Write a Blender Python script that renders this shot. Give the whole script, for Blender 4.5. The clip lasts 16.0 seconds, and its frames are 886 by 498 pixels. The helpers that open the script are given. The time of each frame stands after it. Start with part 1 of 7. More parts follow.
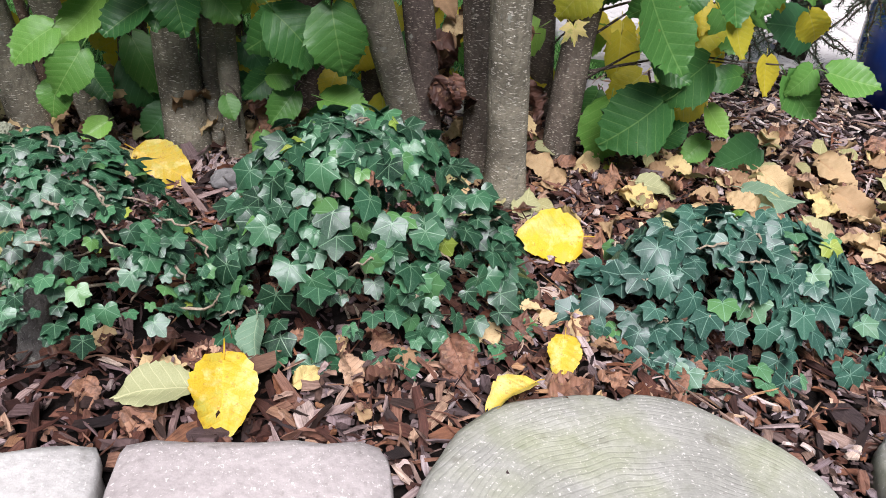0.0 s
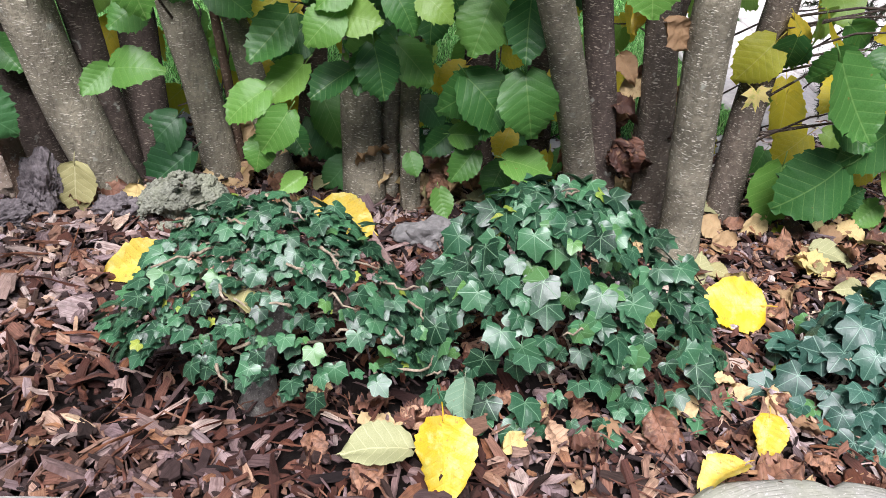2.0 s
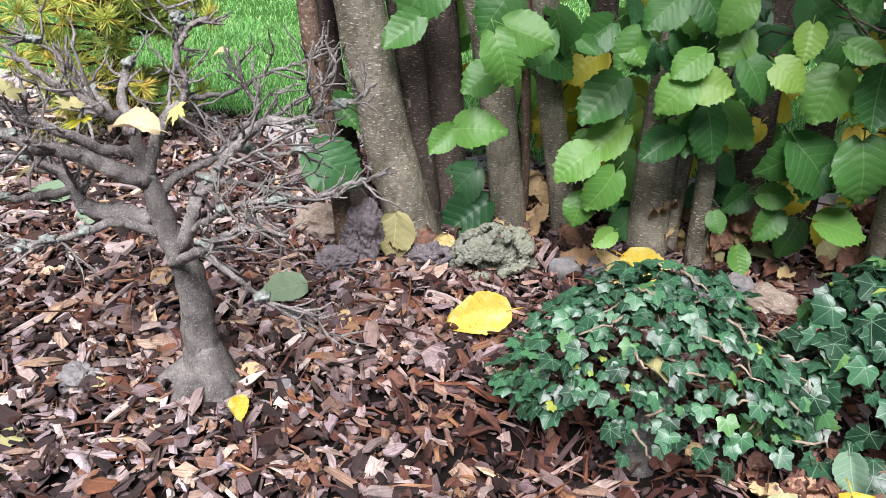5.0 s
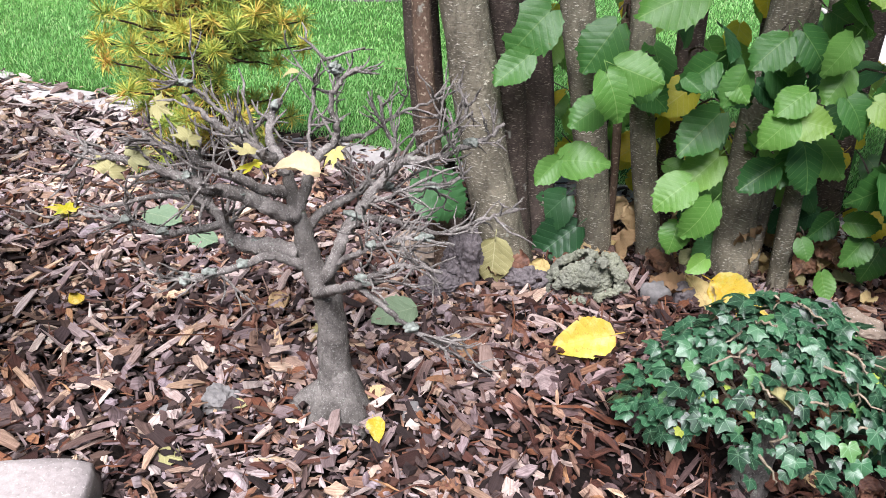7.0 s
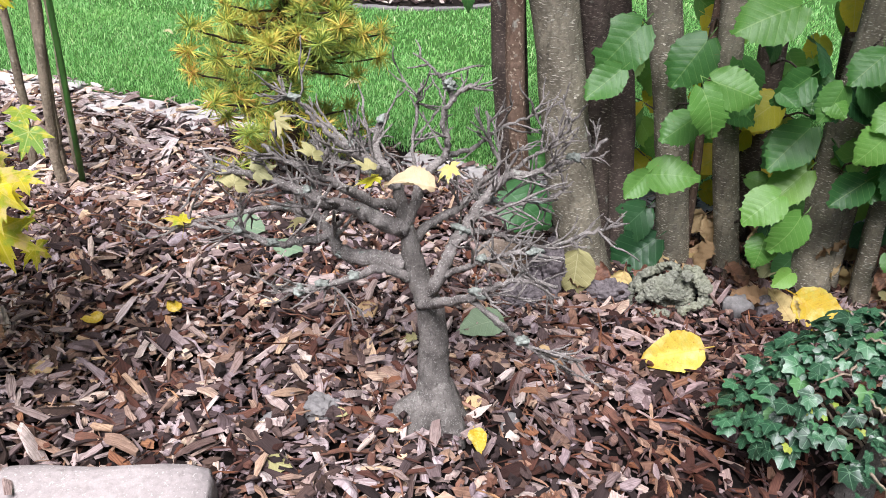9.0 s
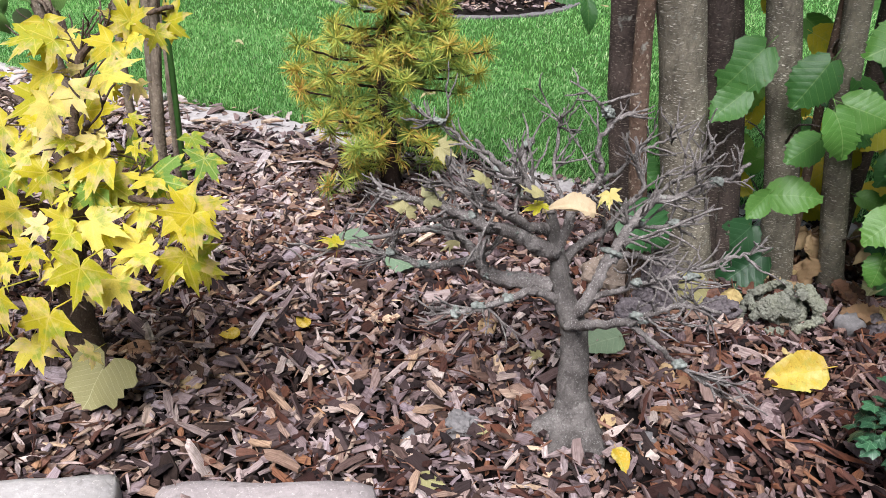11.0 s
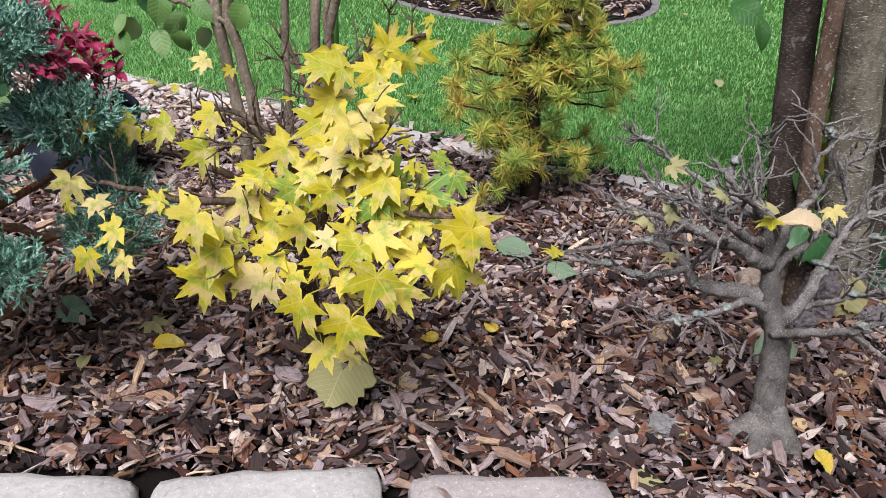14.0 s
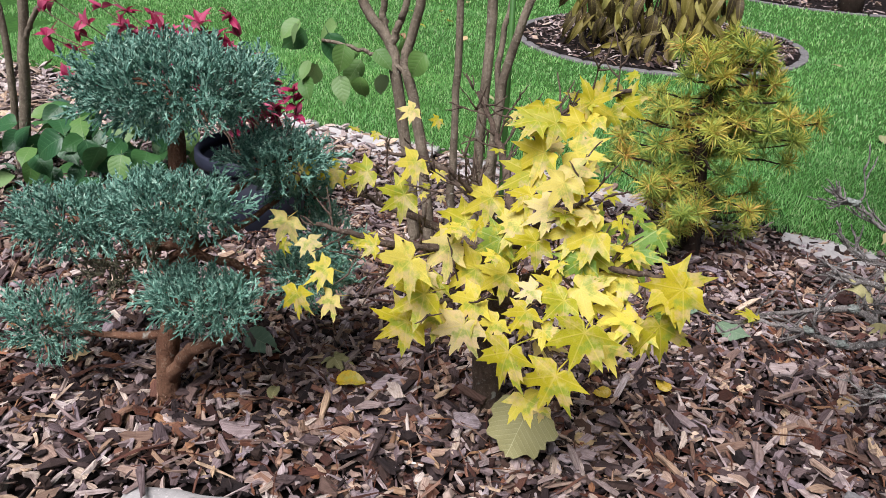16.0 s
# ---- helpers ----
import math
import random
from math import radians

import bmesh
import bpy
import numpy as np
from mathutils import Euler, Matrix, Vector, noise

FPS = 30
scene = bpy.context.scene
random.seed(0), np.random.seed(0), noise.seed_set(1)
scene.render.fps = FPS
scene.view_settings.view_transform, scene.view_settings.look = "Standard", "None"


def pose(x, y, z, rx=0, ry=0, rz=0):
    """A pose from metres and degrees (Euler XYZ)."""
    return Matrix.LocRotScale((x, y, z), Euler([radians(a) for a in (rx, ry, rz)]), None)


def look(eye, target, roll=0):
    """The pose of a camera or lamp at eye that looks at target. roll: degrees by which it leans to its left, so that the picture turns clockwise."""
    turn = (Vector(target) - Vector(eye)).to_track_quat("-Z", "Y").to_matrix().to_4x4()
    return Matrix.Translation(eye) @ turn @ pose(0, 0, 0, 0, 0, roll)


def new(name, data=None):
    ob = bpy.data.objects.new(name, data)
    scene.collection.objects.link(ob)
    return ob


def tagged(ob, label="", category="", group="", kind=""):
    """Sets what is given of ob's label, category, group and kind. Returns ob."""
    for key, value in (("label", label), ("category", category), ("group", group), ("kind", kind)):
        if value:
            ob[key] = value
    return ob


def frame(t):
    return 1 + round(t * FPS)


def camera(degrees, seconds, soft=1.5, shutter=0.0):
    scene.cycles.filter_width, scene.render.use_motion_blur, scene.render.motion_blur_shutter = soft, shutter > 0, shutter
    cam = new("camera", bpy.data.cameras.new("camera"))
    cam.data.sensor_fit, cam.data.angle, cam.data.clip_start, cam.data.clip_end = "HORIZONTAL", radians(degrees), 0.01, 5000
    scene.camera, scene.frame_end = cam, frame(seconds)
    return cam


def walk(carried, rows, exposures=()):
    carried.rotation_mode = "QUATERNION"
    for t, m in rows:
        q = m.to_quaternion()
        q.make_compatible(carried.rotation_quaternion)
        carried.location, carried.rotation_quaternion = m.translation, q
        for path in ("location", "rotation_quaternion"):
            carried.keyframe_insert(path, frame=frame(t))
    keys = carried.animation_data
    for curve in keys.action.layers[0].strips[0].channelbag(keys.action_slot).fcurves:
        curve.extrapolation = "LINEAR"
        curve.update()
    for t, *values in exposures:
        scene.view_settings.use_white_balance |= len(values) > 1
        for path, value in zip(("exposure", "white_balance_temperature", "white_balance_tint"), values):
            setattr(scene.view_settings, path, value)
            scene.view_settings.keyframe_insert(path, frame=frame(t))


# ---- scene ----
cam = camera(60.9, 16.0, soft=0.45)
METRES, EYE, TILT, LEAN, TURN = 1.5, 0.635, -32.0, -7.0, -10.0
ROWS = [
    (0.0, 0.0, 0.0, 0.0, 0.0, 0.0, -0.0),
    (0.5, -0.0293, -0.005, 0.0119, 0.86, -0.07, -0.29),
    (1.0, -0.0522, -0.0072, 0.0256, 2.26, 0.16, -0.89),
    (1.5, -0.0728, -0.01, 0.0333, 4.31, 1.11, -1.72),
    (2.0, -0.1065, -0.0214, 0.0316, 6.08, 1.98, -2.47),
    (2.5, -0.1472, -0.0329, 0.0317, 7.96, 2.5, -3.34),
    (3.0, -0.1856, -0.046, 0.0301, 10.0, 2.74, -4.25),
    (3.5, -0.2375, -0.0625, 0.0301, 10.97, 2.82, -4.52),
    (4.0, -0.2853, -0.0724, 0.0341, 11.44, 2.85, -4.61),
    (4.5, -0.3297, -0.0771, 0.0451, 11.73, 2.86, -4.68),
    (5.0, -0.3656, -0.0899, 0.0565, 11.96, 2.88, -4.76),
    (7.5, -0.4769, -0.1641, 0.0704, 13.3, 3.24, -5.19),
    (8.0, -0.4918, -0.1705, 0.0702, 13.81, 3.37, -5.38),
    (10.5, -0.617, -0.2012, 0.0745, 15.6, 3.25, -6.03),
    (11.0, -0.6471, -0.2278, 0.0777, 15.89, 3.24, -6.1),
    (11.5, -0.6766, -0.2512, 0.0757, 16.17, 3.17, -6.09),
    (12.0, -0.7167, -0.2699, 0.0671, 16.46, 3.03, -6.2),
    (12.5, -0.7571, -0.2905, 0.0679, 16.68, 3.04, -6.25),
    (13.0, -0.7881, -0.3134, 0.0648, 16.82, 2.92, -6.34),
    (13.5, -0.8039, -0.3255, 0.0616, 16.91, 2.89, -6.38),
    (14.0, -0.816, -0.3277, 0.0629, 17.66, 3.15, -6.61),
    (14.5, -0.8301, -0.3254, 0.0651, 19.53, 3.85, -7.31),
    (15.0, -0.8447, -0.3291, 0.0683, 21.87, 4.56, -8.43),
    (15.5, -0.8698, -0.3432, 0.0656, 23.43, 4.83, -9.27),
    (16.0, -0.8942, -0.3608, 0.0607, 25.33, 5.05, -10.31),
]
walk(cam, [(t, pose(0, 0, EYE, TILT, LEAN, TURN) @ pose(METRES * x, METRES * y, METRES * z, 90 + pitch, roll, yaw)) for t, x, y, z, yaw, pitch, roll in ROWS], exposures=[(0, 1.20), (3, 1.50), (8, 1.46), (11, 1.07), (13.5, 0.85), (16, 0.83)])

# ---- light ----
world = bpy.data.worlds.new("overcast_sky")
scene.world = world
world.use_nodes = True
_wn = world.node_tree
_sky = _wn.nodes.new("ShaderNodeTexSky")
_sky.sky_type, _sky.sun_disc = "NISHITA", False
_sky.sun_elevation, _sky.sun_rotation = radians(58), radians(192)
_sky.air_density, _sky.dust_density, _sky.ozone_density = 1.0, 1.5, 1.0
_wn.links.new(_sky.outputs[0], _wn.nodes["Background"].inputs[0])
_wn.nodes["Background"].inputs[1].default_value = 0.021
_sl = bpy.data.lights.new("sun", "SUN")
_sl.energy, _sl.angle, _sl.color = 4.5, radians(36), (0.96, 0.935, 1.0)
sun = new("sun", _sl)
sun.matrix_world = look((-1.1, -5.0, 9.0), (0, 0, 0))

# ---- node helpers ----


def mat(name, rough=0.7, spec=0.3):
    m = bpy.data.materials.new(name)
    m.use_nodes = True
    b = m.node_tree.nodes["Principled BSDF"]
    b.inputs["Roughness"].default_value = rough
    b.inputs["Specular IOR Level"].default_value = spec
    return m, m.node_tree, b


def nd(nt, kind, **kw):
    n = nt.nodes.new(kind)
    for k, v in kw.items():
        if k == "op":
            n.operation = v
        elif k == "dims":
            n.noise_dimensions = v
        elif k == "feature":
            n.feature = v
        elif k == "blend":
            n.data_type, n.blend_type = "RGBA", v
    return n


def put(nt, socket, v):
    if isinstance(v, (int, float)):
        socket.default_value = v
    elif isinstance(v, (tuple, list)):
        socket.default_value = (*v, 1.0) if len(v) == 3 and socket.type == "RGBA" else v
    else:
        nt.links.new(v, socket)


def math_(nt, op, a, b=0.0, c=None):
    n = nd(nt, "ShaderNodeMath", op=op)
    put(nt, n.inputs[0], a)
    put(nt, n.inputs[1], b)
    if c is not None:
        put(nt, n.inputs[2], c)
    return n.outputs[0]


def mix(nt, f, a, b, blend="MIX"):
    n = nd(nt, "ShaderNodeMix", blend=blend)
    put(nt, n.inputs[0], f)
    put(nt, n.inputs[6], a)
    put(nt, n.inputs[7], b)
    return n.outputs[2]


def noise_(nt, vec, scale, detail=4.0, rough=0.55):
    n = nd(nt, "ShaderNodeTexNoise")
    n.inputs["Scale"].default_value, n.inputs["Detail"].default_value, n.inputs["Roughness"].default_value = scale, detail, rough
    if vec is not None:
        nt.links.new(vec, n.inputs["Vector"])
    return n.outputs["Fac"]


def ramp(nt, f, stops):
    n = nt.nodes.new("ShaderNodeValToRGB")
    e = n.color_ramp.elements
    while len(e) < len(stops):
        e.new(0.5)
    for s, (p, c) in zip(e, stops):
        s.position, s.color = p, (*c, 1.0)
    put(nt, n.inputs[0], f)
    return n.outputs[0]


def span(nt, f, a, b, lo=0.0, hi=1.0):
    n = nt.nodes.new("ShaderNodeMapRange")
    put(nt, n.inputs[0], f)
    for k, v in zip((1, 2, 3, 4), (a, b, lo, hi)):
        n.inputs[k].default_value = v
    return n.outputs[0]


def coords(nt, which="Object", scale=None):
    c = nt.nodes.new("ShaderNodeTexCoord").outputs[which]
    if scale is None:
        return c
    m = nt.nodes.new("ShaderNodeMapping")
    m.inputs["Scale"].default_value = scale
    nt.links.new(c, m.inputs[0])
    return m.outputs[0]


def bump(nt, b, height, strength=0.5, distance=0.002):
    n = nt.nodes.new("ShaderNodeBump")
    n.inputs["Strength"].default_value, n.inputs["Distance"].default_value = strength, distance
    put(nt, n.inputs["Height"], height)
    nt.links.new(n.outputs[0], b.inputs["Normal"])


def obj_random(nt):
    return nt.nodes.new("ShaderNodeObjectInfo").outputs["Random"]


def island_random(nt):
    return nt.nodes.new("ShaderNodeNewGeometry").outputs["Random Per Island"]


def see_through(nt, b, colour, amount):
    """Lets a thin leaf pass some light."""
    t = nt.nodes.new("ShaderNodeBsdfTranslucent")
    put(nt, t.inputs[0], colour)
    s = nt.nodes.new("ShaderNodeMixShader")
    s.inputs[0].default_value = amount
    nt.links.new(b.outputs[0], s.inputs[1])
    nt.links.new(t.outputs[0], s.inputs[2])
    nt.links.new(s.outputs[0], nt.nodes["Material Output"].inputs[0])


def vein_palmate(nt, step):
    """0 on a vein, growing away from it, for a lobed leaf whose veins start at its stalk."""
    sx = nt.nodes.new("ShaderNodeSeparateXYZ")
    nt.links.new(coords(nt, "UV"), sx.inputs[0])
    ang = math_(nt, "ARCTAN2", sx.outputs[0], sx.outputs[1])
    far = math_(nt, "SQRT", math_(nt, "ADD", math_(nt, "POWER", sx.outputs[0], 2.0), math_(nt, "POWER", sx.outputs[1], 2.0)))
    main = math_(nt, "MULTIPLY", math_(nt, "PINGPONG", ang, radians(step) / 2), far)
    return main, far, ang


def vein_pinnate(nt, step, slope):
    sx = nt.nodes.new("ShaderNodeSeparateXYZ")
    nt.links.new(coords(nt, "UV"), sx.inputs[0])
    ax = math_(nt, "ABSOLUTE", sx.outputs[0])
    along = math_(nt, "SUBTRACT", sx.outputs[1], math_(nt, "MULTIPLY", ax, slope))
    side = math_(nt, "PINGPONG", along, step / 2)
    return ax, side


def leaf_material(name, stops, vein, kind, rough=0.5, spec=0.35, thin=0.35, step=42, blotch=None, vein_width=0.022, relief=0.22):
    m, nt, b = mat(name, rough, spec)
    base = ramp(nt, obj_random(nt), stops)
    obj = coords(nt, "Object")
    mott = noise_(nt, obj, 60, 5)
    base = mix(nt, span(nt, mott, 0.3, 0.75, 0.0, 0.45), base, mix(nt, 1.0, base, (0.45, 0.5, 0.4), "MULTIPLY"))
    if blotch:
        info = nt.nodes.new("ShaderNodeObjectInfo")
        off = nt.nodes.new("ShaderNodeVectorMath")
        off.operation = "ADD"
        nt.links.new(coords(nt, "UV"), off.inputs[0])
        nt.links.new(info.outputs["Location"], off.inputs[1])
        for colour, scale, lo, hi, amount in blotch:
            base = mix(nt, span(nt, noise_(nt, off.outputs[0], scale, 5, 0.65), lo, hi, 0.0, amount), base, colour)
    if kind == "palmate":
        main, far, _ = vein_palmate(nt, step)
        line = span(nt, main, vein_width * 0.35, vein_width, 1.0, 0.0)
        net = nd(nt, "ShaderNodeTexVoronoi", feature="DISTANCE_TO_EDGE")
        net.inputs["Scale"].default_value = 5.5
        nt.links.new(coords(nt, "UV"), net.inputs["Vector"])
        web = span(nt, net.outputs["Distance"], 0.01, 0.06, 0.2, 0.0)
        line = math_(nt, "MAXIMUM", line, web)
        height = line
    else:
        ax, side = vein_pinnate(nt, 0.145, 0.7)
        line = math_(nt, "MAXIMUM", span(nt, ax, 0.003, 0.014, 1.0, 0.0), span(nt, side, 0.001, 0.009, 0.7, 0.0))
        net = nd(nt, "ShaderNodeTexVoronoi", feature="DISTANCE_TO_EDGE")
        net.inputs["Scale"].default_value = 22.0
        nt.links.new(coords(nt, "UV"), net.inputs["Vector"])
        web = span(nt, net.outputs["Distance"], 0.0, 0.2, 0.0, 1.0)
        height = math_(nt, "ADD", math_(nt, "POWER", span(nt, side, 0.0, 0.0725, 0.0, 1.0), 0.45), math_(nt, "MULTIPLY", web, 0.25))
        base = mix(nt, span(nt, net.outputs["Distance"], 0.0, 0.06, 0.07, 0.0), base, vein[:3])
    base = mix(nt, math_(nt, "MULTIPLY", line, vein[3]), base, vein[:3])
    put(nt, b.inputs["Base Color"], base)
    bump(nt, b, height, relief, 0.002)
    see_through(nt, b, base, thin)
    return m


def bark_material(name, dark, light, spots, scale=1.0, spot_amount=0.75, rings=True):
    m, nt, b = mat(name, 0.85, 0.2)
    obj = coords(nt, "Object")
    big = noise_(nt, obj, 14 * scale, 4)
    fine = noise_(nt, obj, 120 * scale, 5, 0.7)
    base = mix(nt, span(nt, big, 0.3, 0.7), dark, light)
    base = mix(nt, span(nt, fine, 0.35, 0.7, 0.0, 0.5), base, tuple(0.35 * c for c in dark))
    flat = coords(nt, "Object", (120 * scale, 120 * scale, 560 * scale) if rings else (160 * scale, 160 * scale, 160 * scale))
    v = nd(nt, "ShaderNodeTexNoise")
    v.inputs["Scale"].default_value, v.inputs["Detail"].default_value = 1.0, 2.0
    nt.links.new(flat, v.inputs["Vector"])
    lent = span(nt, v.outputs["Fac"], 0.605, 0.645, 0.0, spot_amount)
    base = mix(nt, lent, base, spots)
    lich = span(nt, noise_(nt, obj, 32 * scale, 3), 0.66, 0.72, 0.0, 0.55)
    base = mix(nt, lich, base, (0.42, 0.44, 0.38))
    put(nt, b.inputs["Base Color"], base)
    crack = noise_(nt, coords(nt, "Object", (90 * scale, 90 * scale, 25 * scale)), 1.0, 5, 0.7)
    base = mix(nt, span(nt, crack, 0.5, 0.68, 0.0, 0.55), base, tuple(0.4 * c for c in dark))
    put(nt, b.inputs["Base Color"], base)
    bump(nt, b, math_(nt, "ADD", math_(nt, "SUBTRACT", math_(nt, "MULTIPLY", fine, 1.2), crack), lent), 0.9, 0.004)
    return m


# ---- materials ----
GREENS = [(0.0, (0.035, 0.125, 0.035)), (0.5, (0.065, 0.195, 0.045)), (1.0, (0.13, 0.29, 0.06))]
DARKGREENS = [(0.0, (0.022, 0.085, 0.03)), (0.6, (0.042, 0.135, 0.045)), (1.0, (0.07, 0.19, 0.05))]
YELLOWS = [(0.0, (0.46, 0.46, 0.05)), (0.5, (0.66, 0.53, 0.04)), (1.0, (0.74, 0.56, 0.06))]
HOLES = [((0.20, 0.13, 0.04), 7.0, 0.68, 0.72, 0.7)]
hazel_green = leaf_material("hazel_leaf_green", GREENS, (0.26, 0.42, 0.13, 0.35), "pinnate", rough=0.42, spec=0.4, thin=0.42, blotch=HOLES, relief=0.2)
hazel_light = leaf_material("hazel_leaf_light", [(0.0, (0.10, 0.26, 0.05)), (0.6, (0.16, 0.35, 0.065)), (1.0, (0.27, 0.42, 0.08))], (0.40, 0.56, 0.20, 0.3), "pinnate", rough=0.42, spec=0.4, thin=0.42, blotch=HOLES, relief=0.16)
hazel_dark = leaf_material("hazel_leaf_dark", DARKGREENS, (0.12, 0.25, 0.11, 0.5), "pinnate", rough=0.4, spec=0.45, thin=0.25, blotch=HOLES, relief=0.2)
hazel_yellow = leaf_material("hazel_leaf_yellow", YELLOWS, (0.6, 0.55, 0.2, 0.4), "pinnate", thin=0.55, blotch=[((0.30, 0.34, 0.05), 4.0, 0.5, 0.7, 0.5), ((0.35, 0.17, 0.03), 9.0, 0.66, 0.72, 0.6)])
ivy_leaf_mat = leaf_material("ivy_leaf", [(0.0, (0.005, 0.023, 0.011)), (0.35, (0.015, 0.054, 0.026)), (0.7, (0.026, 0.086, 0.043)), (0.92, (0.045, 0.135, 0.06)), (1.0, (0.08, 0.18, 0.045))], (0.22, 0.36, 0.22, 0.4), "palmate", rough=0.38, spec=0.5, thin=0.1, step=52, vein_width=0.022)
ivy_blue_mat = leaf_material("ivy_leaf_bluish", [(0.0, (0.011, 0.042, 0.030)), (0.5, (0.023, 0.072, 0.052)), (0.9, (0.038, 0.105, 0.070)), (1.0, (0.08, 0.19, 0.06))], (0.23, 0.37, 0.28, 0.42), "palmate", rough=0.44, spec=0.5, thin=0.08, step=52, vein_width=0.022)
ivy_fresh_mat = leaf_material("ivy_leaf_fresh", [(0.0, (0.10, 0.22, 0.03)), (1.0, (0.27, 0.30, 0.05))], (0.4, 0.5, 0.15, 0.5), "palmate", rough=0.45, thin=0.25, step=52)
maple_mat = leaf_material("maple_leaf_yellow", [(0.0, (0.44, 0.45, 0.03)), (0.3, (0.68, 0.565, 0.03)), (0.7, (0.81, 0.685, 0.10)), (1.0, (0.85, 0.69, 0.36))], (0.82, 0.70, 0.16, 0.4), "palmate", rough=0.5, spec=0.3, thin=0.5, step=50,
                          blotch=[((0.26, 0.38, 0.05), 1.7, 0.52, 0.62, 0.7), ((0.78, 0.54, 0.32), 1.5, 0.52, 0.63, 0.55), ((0.78, 0.68, 0.26), 2.6, 0.54, 0.66, 0.4), ((0.25, 0.13, 0.05), 8.0, 0.65, 0.72, 0.7)], relief=0.14)
maple_green_mat = leaf_material("maple_leaf_green", [(0.0, (0.16, 0.30, 0.05)), (1.0, (0.30, 0.40, 0.05))], (0.5, 0.55, 0.2, 0.5), "palmate", rough=0.5, thin=0.35, step=50, blotch=[((0.6, 0.5, 0.05), 2.4, 0.5, 0.62, 0.8)])
pale_mat = leaf_material("fallen_leaf_pale", [(0.0, (0.27, 0.25, 0.11)), (0.5, (0.34, 0.30, 0.14)), (1.0, (0.27, 0.28, 0.15))], (0.5, 0.48, 0.28, 0.5), "pinnate", rough=0.7, thin=0.15, blotch=[((0.08, 0.06, 0.03), 8.0, 0.70, 0.74, 0.8)])
bright_mat = leaf_material("fallen_leaf_yellow", [(0.0, (0.50, 0.34, 0.025)), (0.5, (0.62, 0.43, 0.02)), (1.0, (0.60, 0.44, 0.08))], (0.65, 0.40, 0.03, 0.5), "pinnate", rough=0.55, thin=0.25, blotch=[((0.34, 0.38, 0.09), 2.2, 0.50, 0.64, 0.7), ((0.72, 0.58, 0.26), 3.0, 0.50, 0.64, 0.6), ((0.30, 0.14, 0.03), 14.0, 0.60, 0.68, 0.7), ((0.45, 0.24, 0.03), 5.0, 0.56, 0.7, 0.5)], relief=0.45)
tan_mat = leaf_material("fallen_leaf_tan", [(0.0, (0.20, 0.11, 0.06)), (0.4, (0.36, 0.24, 0.13)), (0.8, (0.50, 0.37, 0.20)), (1.0, (0.52, 0.40, 0.16))], (0.3, 0.17, 0.08, 0.5), "pinnate", rough=0.75, thin=0.15, blotch=[((0.14, 0.06, 0.03), 6.0, 0.58, 0.7, 0.6)])
brown_mat = leaf_material("fallen_leaf_brown", [(0.0, (0.07, 0.03, 0.022)), (0.4, (0.16, 0.07, 0.045)), (0.75, (0.28, 0.14, 0.085)), (1.0, (0.40, 0.26, 0.17))], (0.06, 0.03, 0.02, 0.6), "pinnate", rough=0.6, thin=0.08, blotch=[((0.03, 0.016, 0.013), 3.0, 0.48, 0.62, 0.7), ((0.30, 0.18, 0.10), 5.0, 0.56, 0.68, 0.6)], relief=0.5)
cream_mat = leaf_material("fallen_leaf_cream", [(0.0, (0.44, 0.33, 0.20)), (1.0, (0.54, 0.43, 0.28))], (0.42, 0.30, 0.17, 0.4), "pinnate", rough=0.7, thin=0.2, blotch=[((0.40, 0.27, 0.15), 4.0, 0.54, 0.68, 0.6)])
greyleaf_mat = leaf_material("fallen_leaf_greygreen", [(0.0, (0.10, 0.17, 0.11)), (1.0, (0.20, 0.25, 0.15))], (0.3, 0.34, 0.22, 0.4), "pinnate", rough=0.7, thin=0.1)
magenta_mat = leaf_material("magenta_leaf", [(0.0, (0.24, 0.012, 0.045)), (0.5, (0.42, 0.03, 0.11)), (0.85, (0.54, 0.11, 0.20)), (1.0, (0.14, 0.02, 0.04))], (0.5, 0.12, 0.15, 0.4), "pinnate", rough=0.45, thin=0.3)
quince_mat = leaf_material("quince_leaf", [(0.0, (0.07, 0.17, 0.04)), (0.6, (0.13, 0.25, 0.06)), (1.0, (0.22, 0.32, 0.15))], (0.25, 0.32, 0.15, 0.4), "pinnate", rough=0.5, thin=0.25)
drybush_mat = leaf_material("withered_leaf", [(0.0, (0.05, 0.035, 0.018)), (0.5, (0.12, 0.085, 0.03)), (0.8, (0.30, 0.25, 0.05)), (1.0, (0.55, 0.50, 0.17))], (0.4, 0.34, 0.1, 0.4), "pinnate", rough=0.6, thin=0.3)

hazel_bark = bark_material("hazel_bark", (0.14, 0.124, 0.092), (0.37, 0.333, 0.25), (0.72, 0.67, 0.57), 1.0, 0.85)
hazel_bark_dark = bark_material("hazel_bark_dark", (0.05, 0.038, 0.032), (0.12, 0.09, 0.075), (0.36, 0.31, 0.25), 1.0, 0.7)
hazel_bark_mid = bark_material("hazel_bark_brown", (0.085, 0.068, 0.055), (0.21, 0.17, 0.135), (0.58, 0.52, 0.43), 1.0, 0.8)
hazel_bark_red = bark_material("hazel_bark_reddish", (0.10, 0.062, 0.042), (0.22, 0.15, 0.11), (0.46, 0.38, 0.29), 1.2, 0.7, False)
grey_bark = bark_material("grey_bark", (0.115, 0.10, 0.092), (0.40, 0.365, 0.34), (0.60, 0.59, 0.55), 2.6, 0.5, False)
trunk_bark = bark_material("dark_trunk_bark", (0.095, 0.085, 0.077), (0.285, 0.26, 0.24), (0.44, 0.43, 0.40), 2.4, 0.4, False)
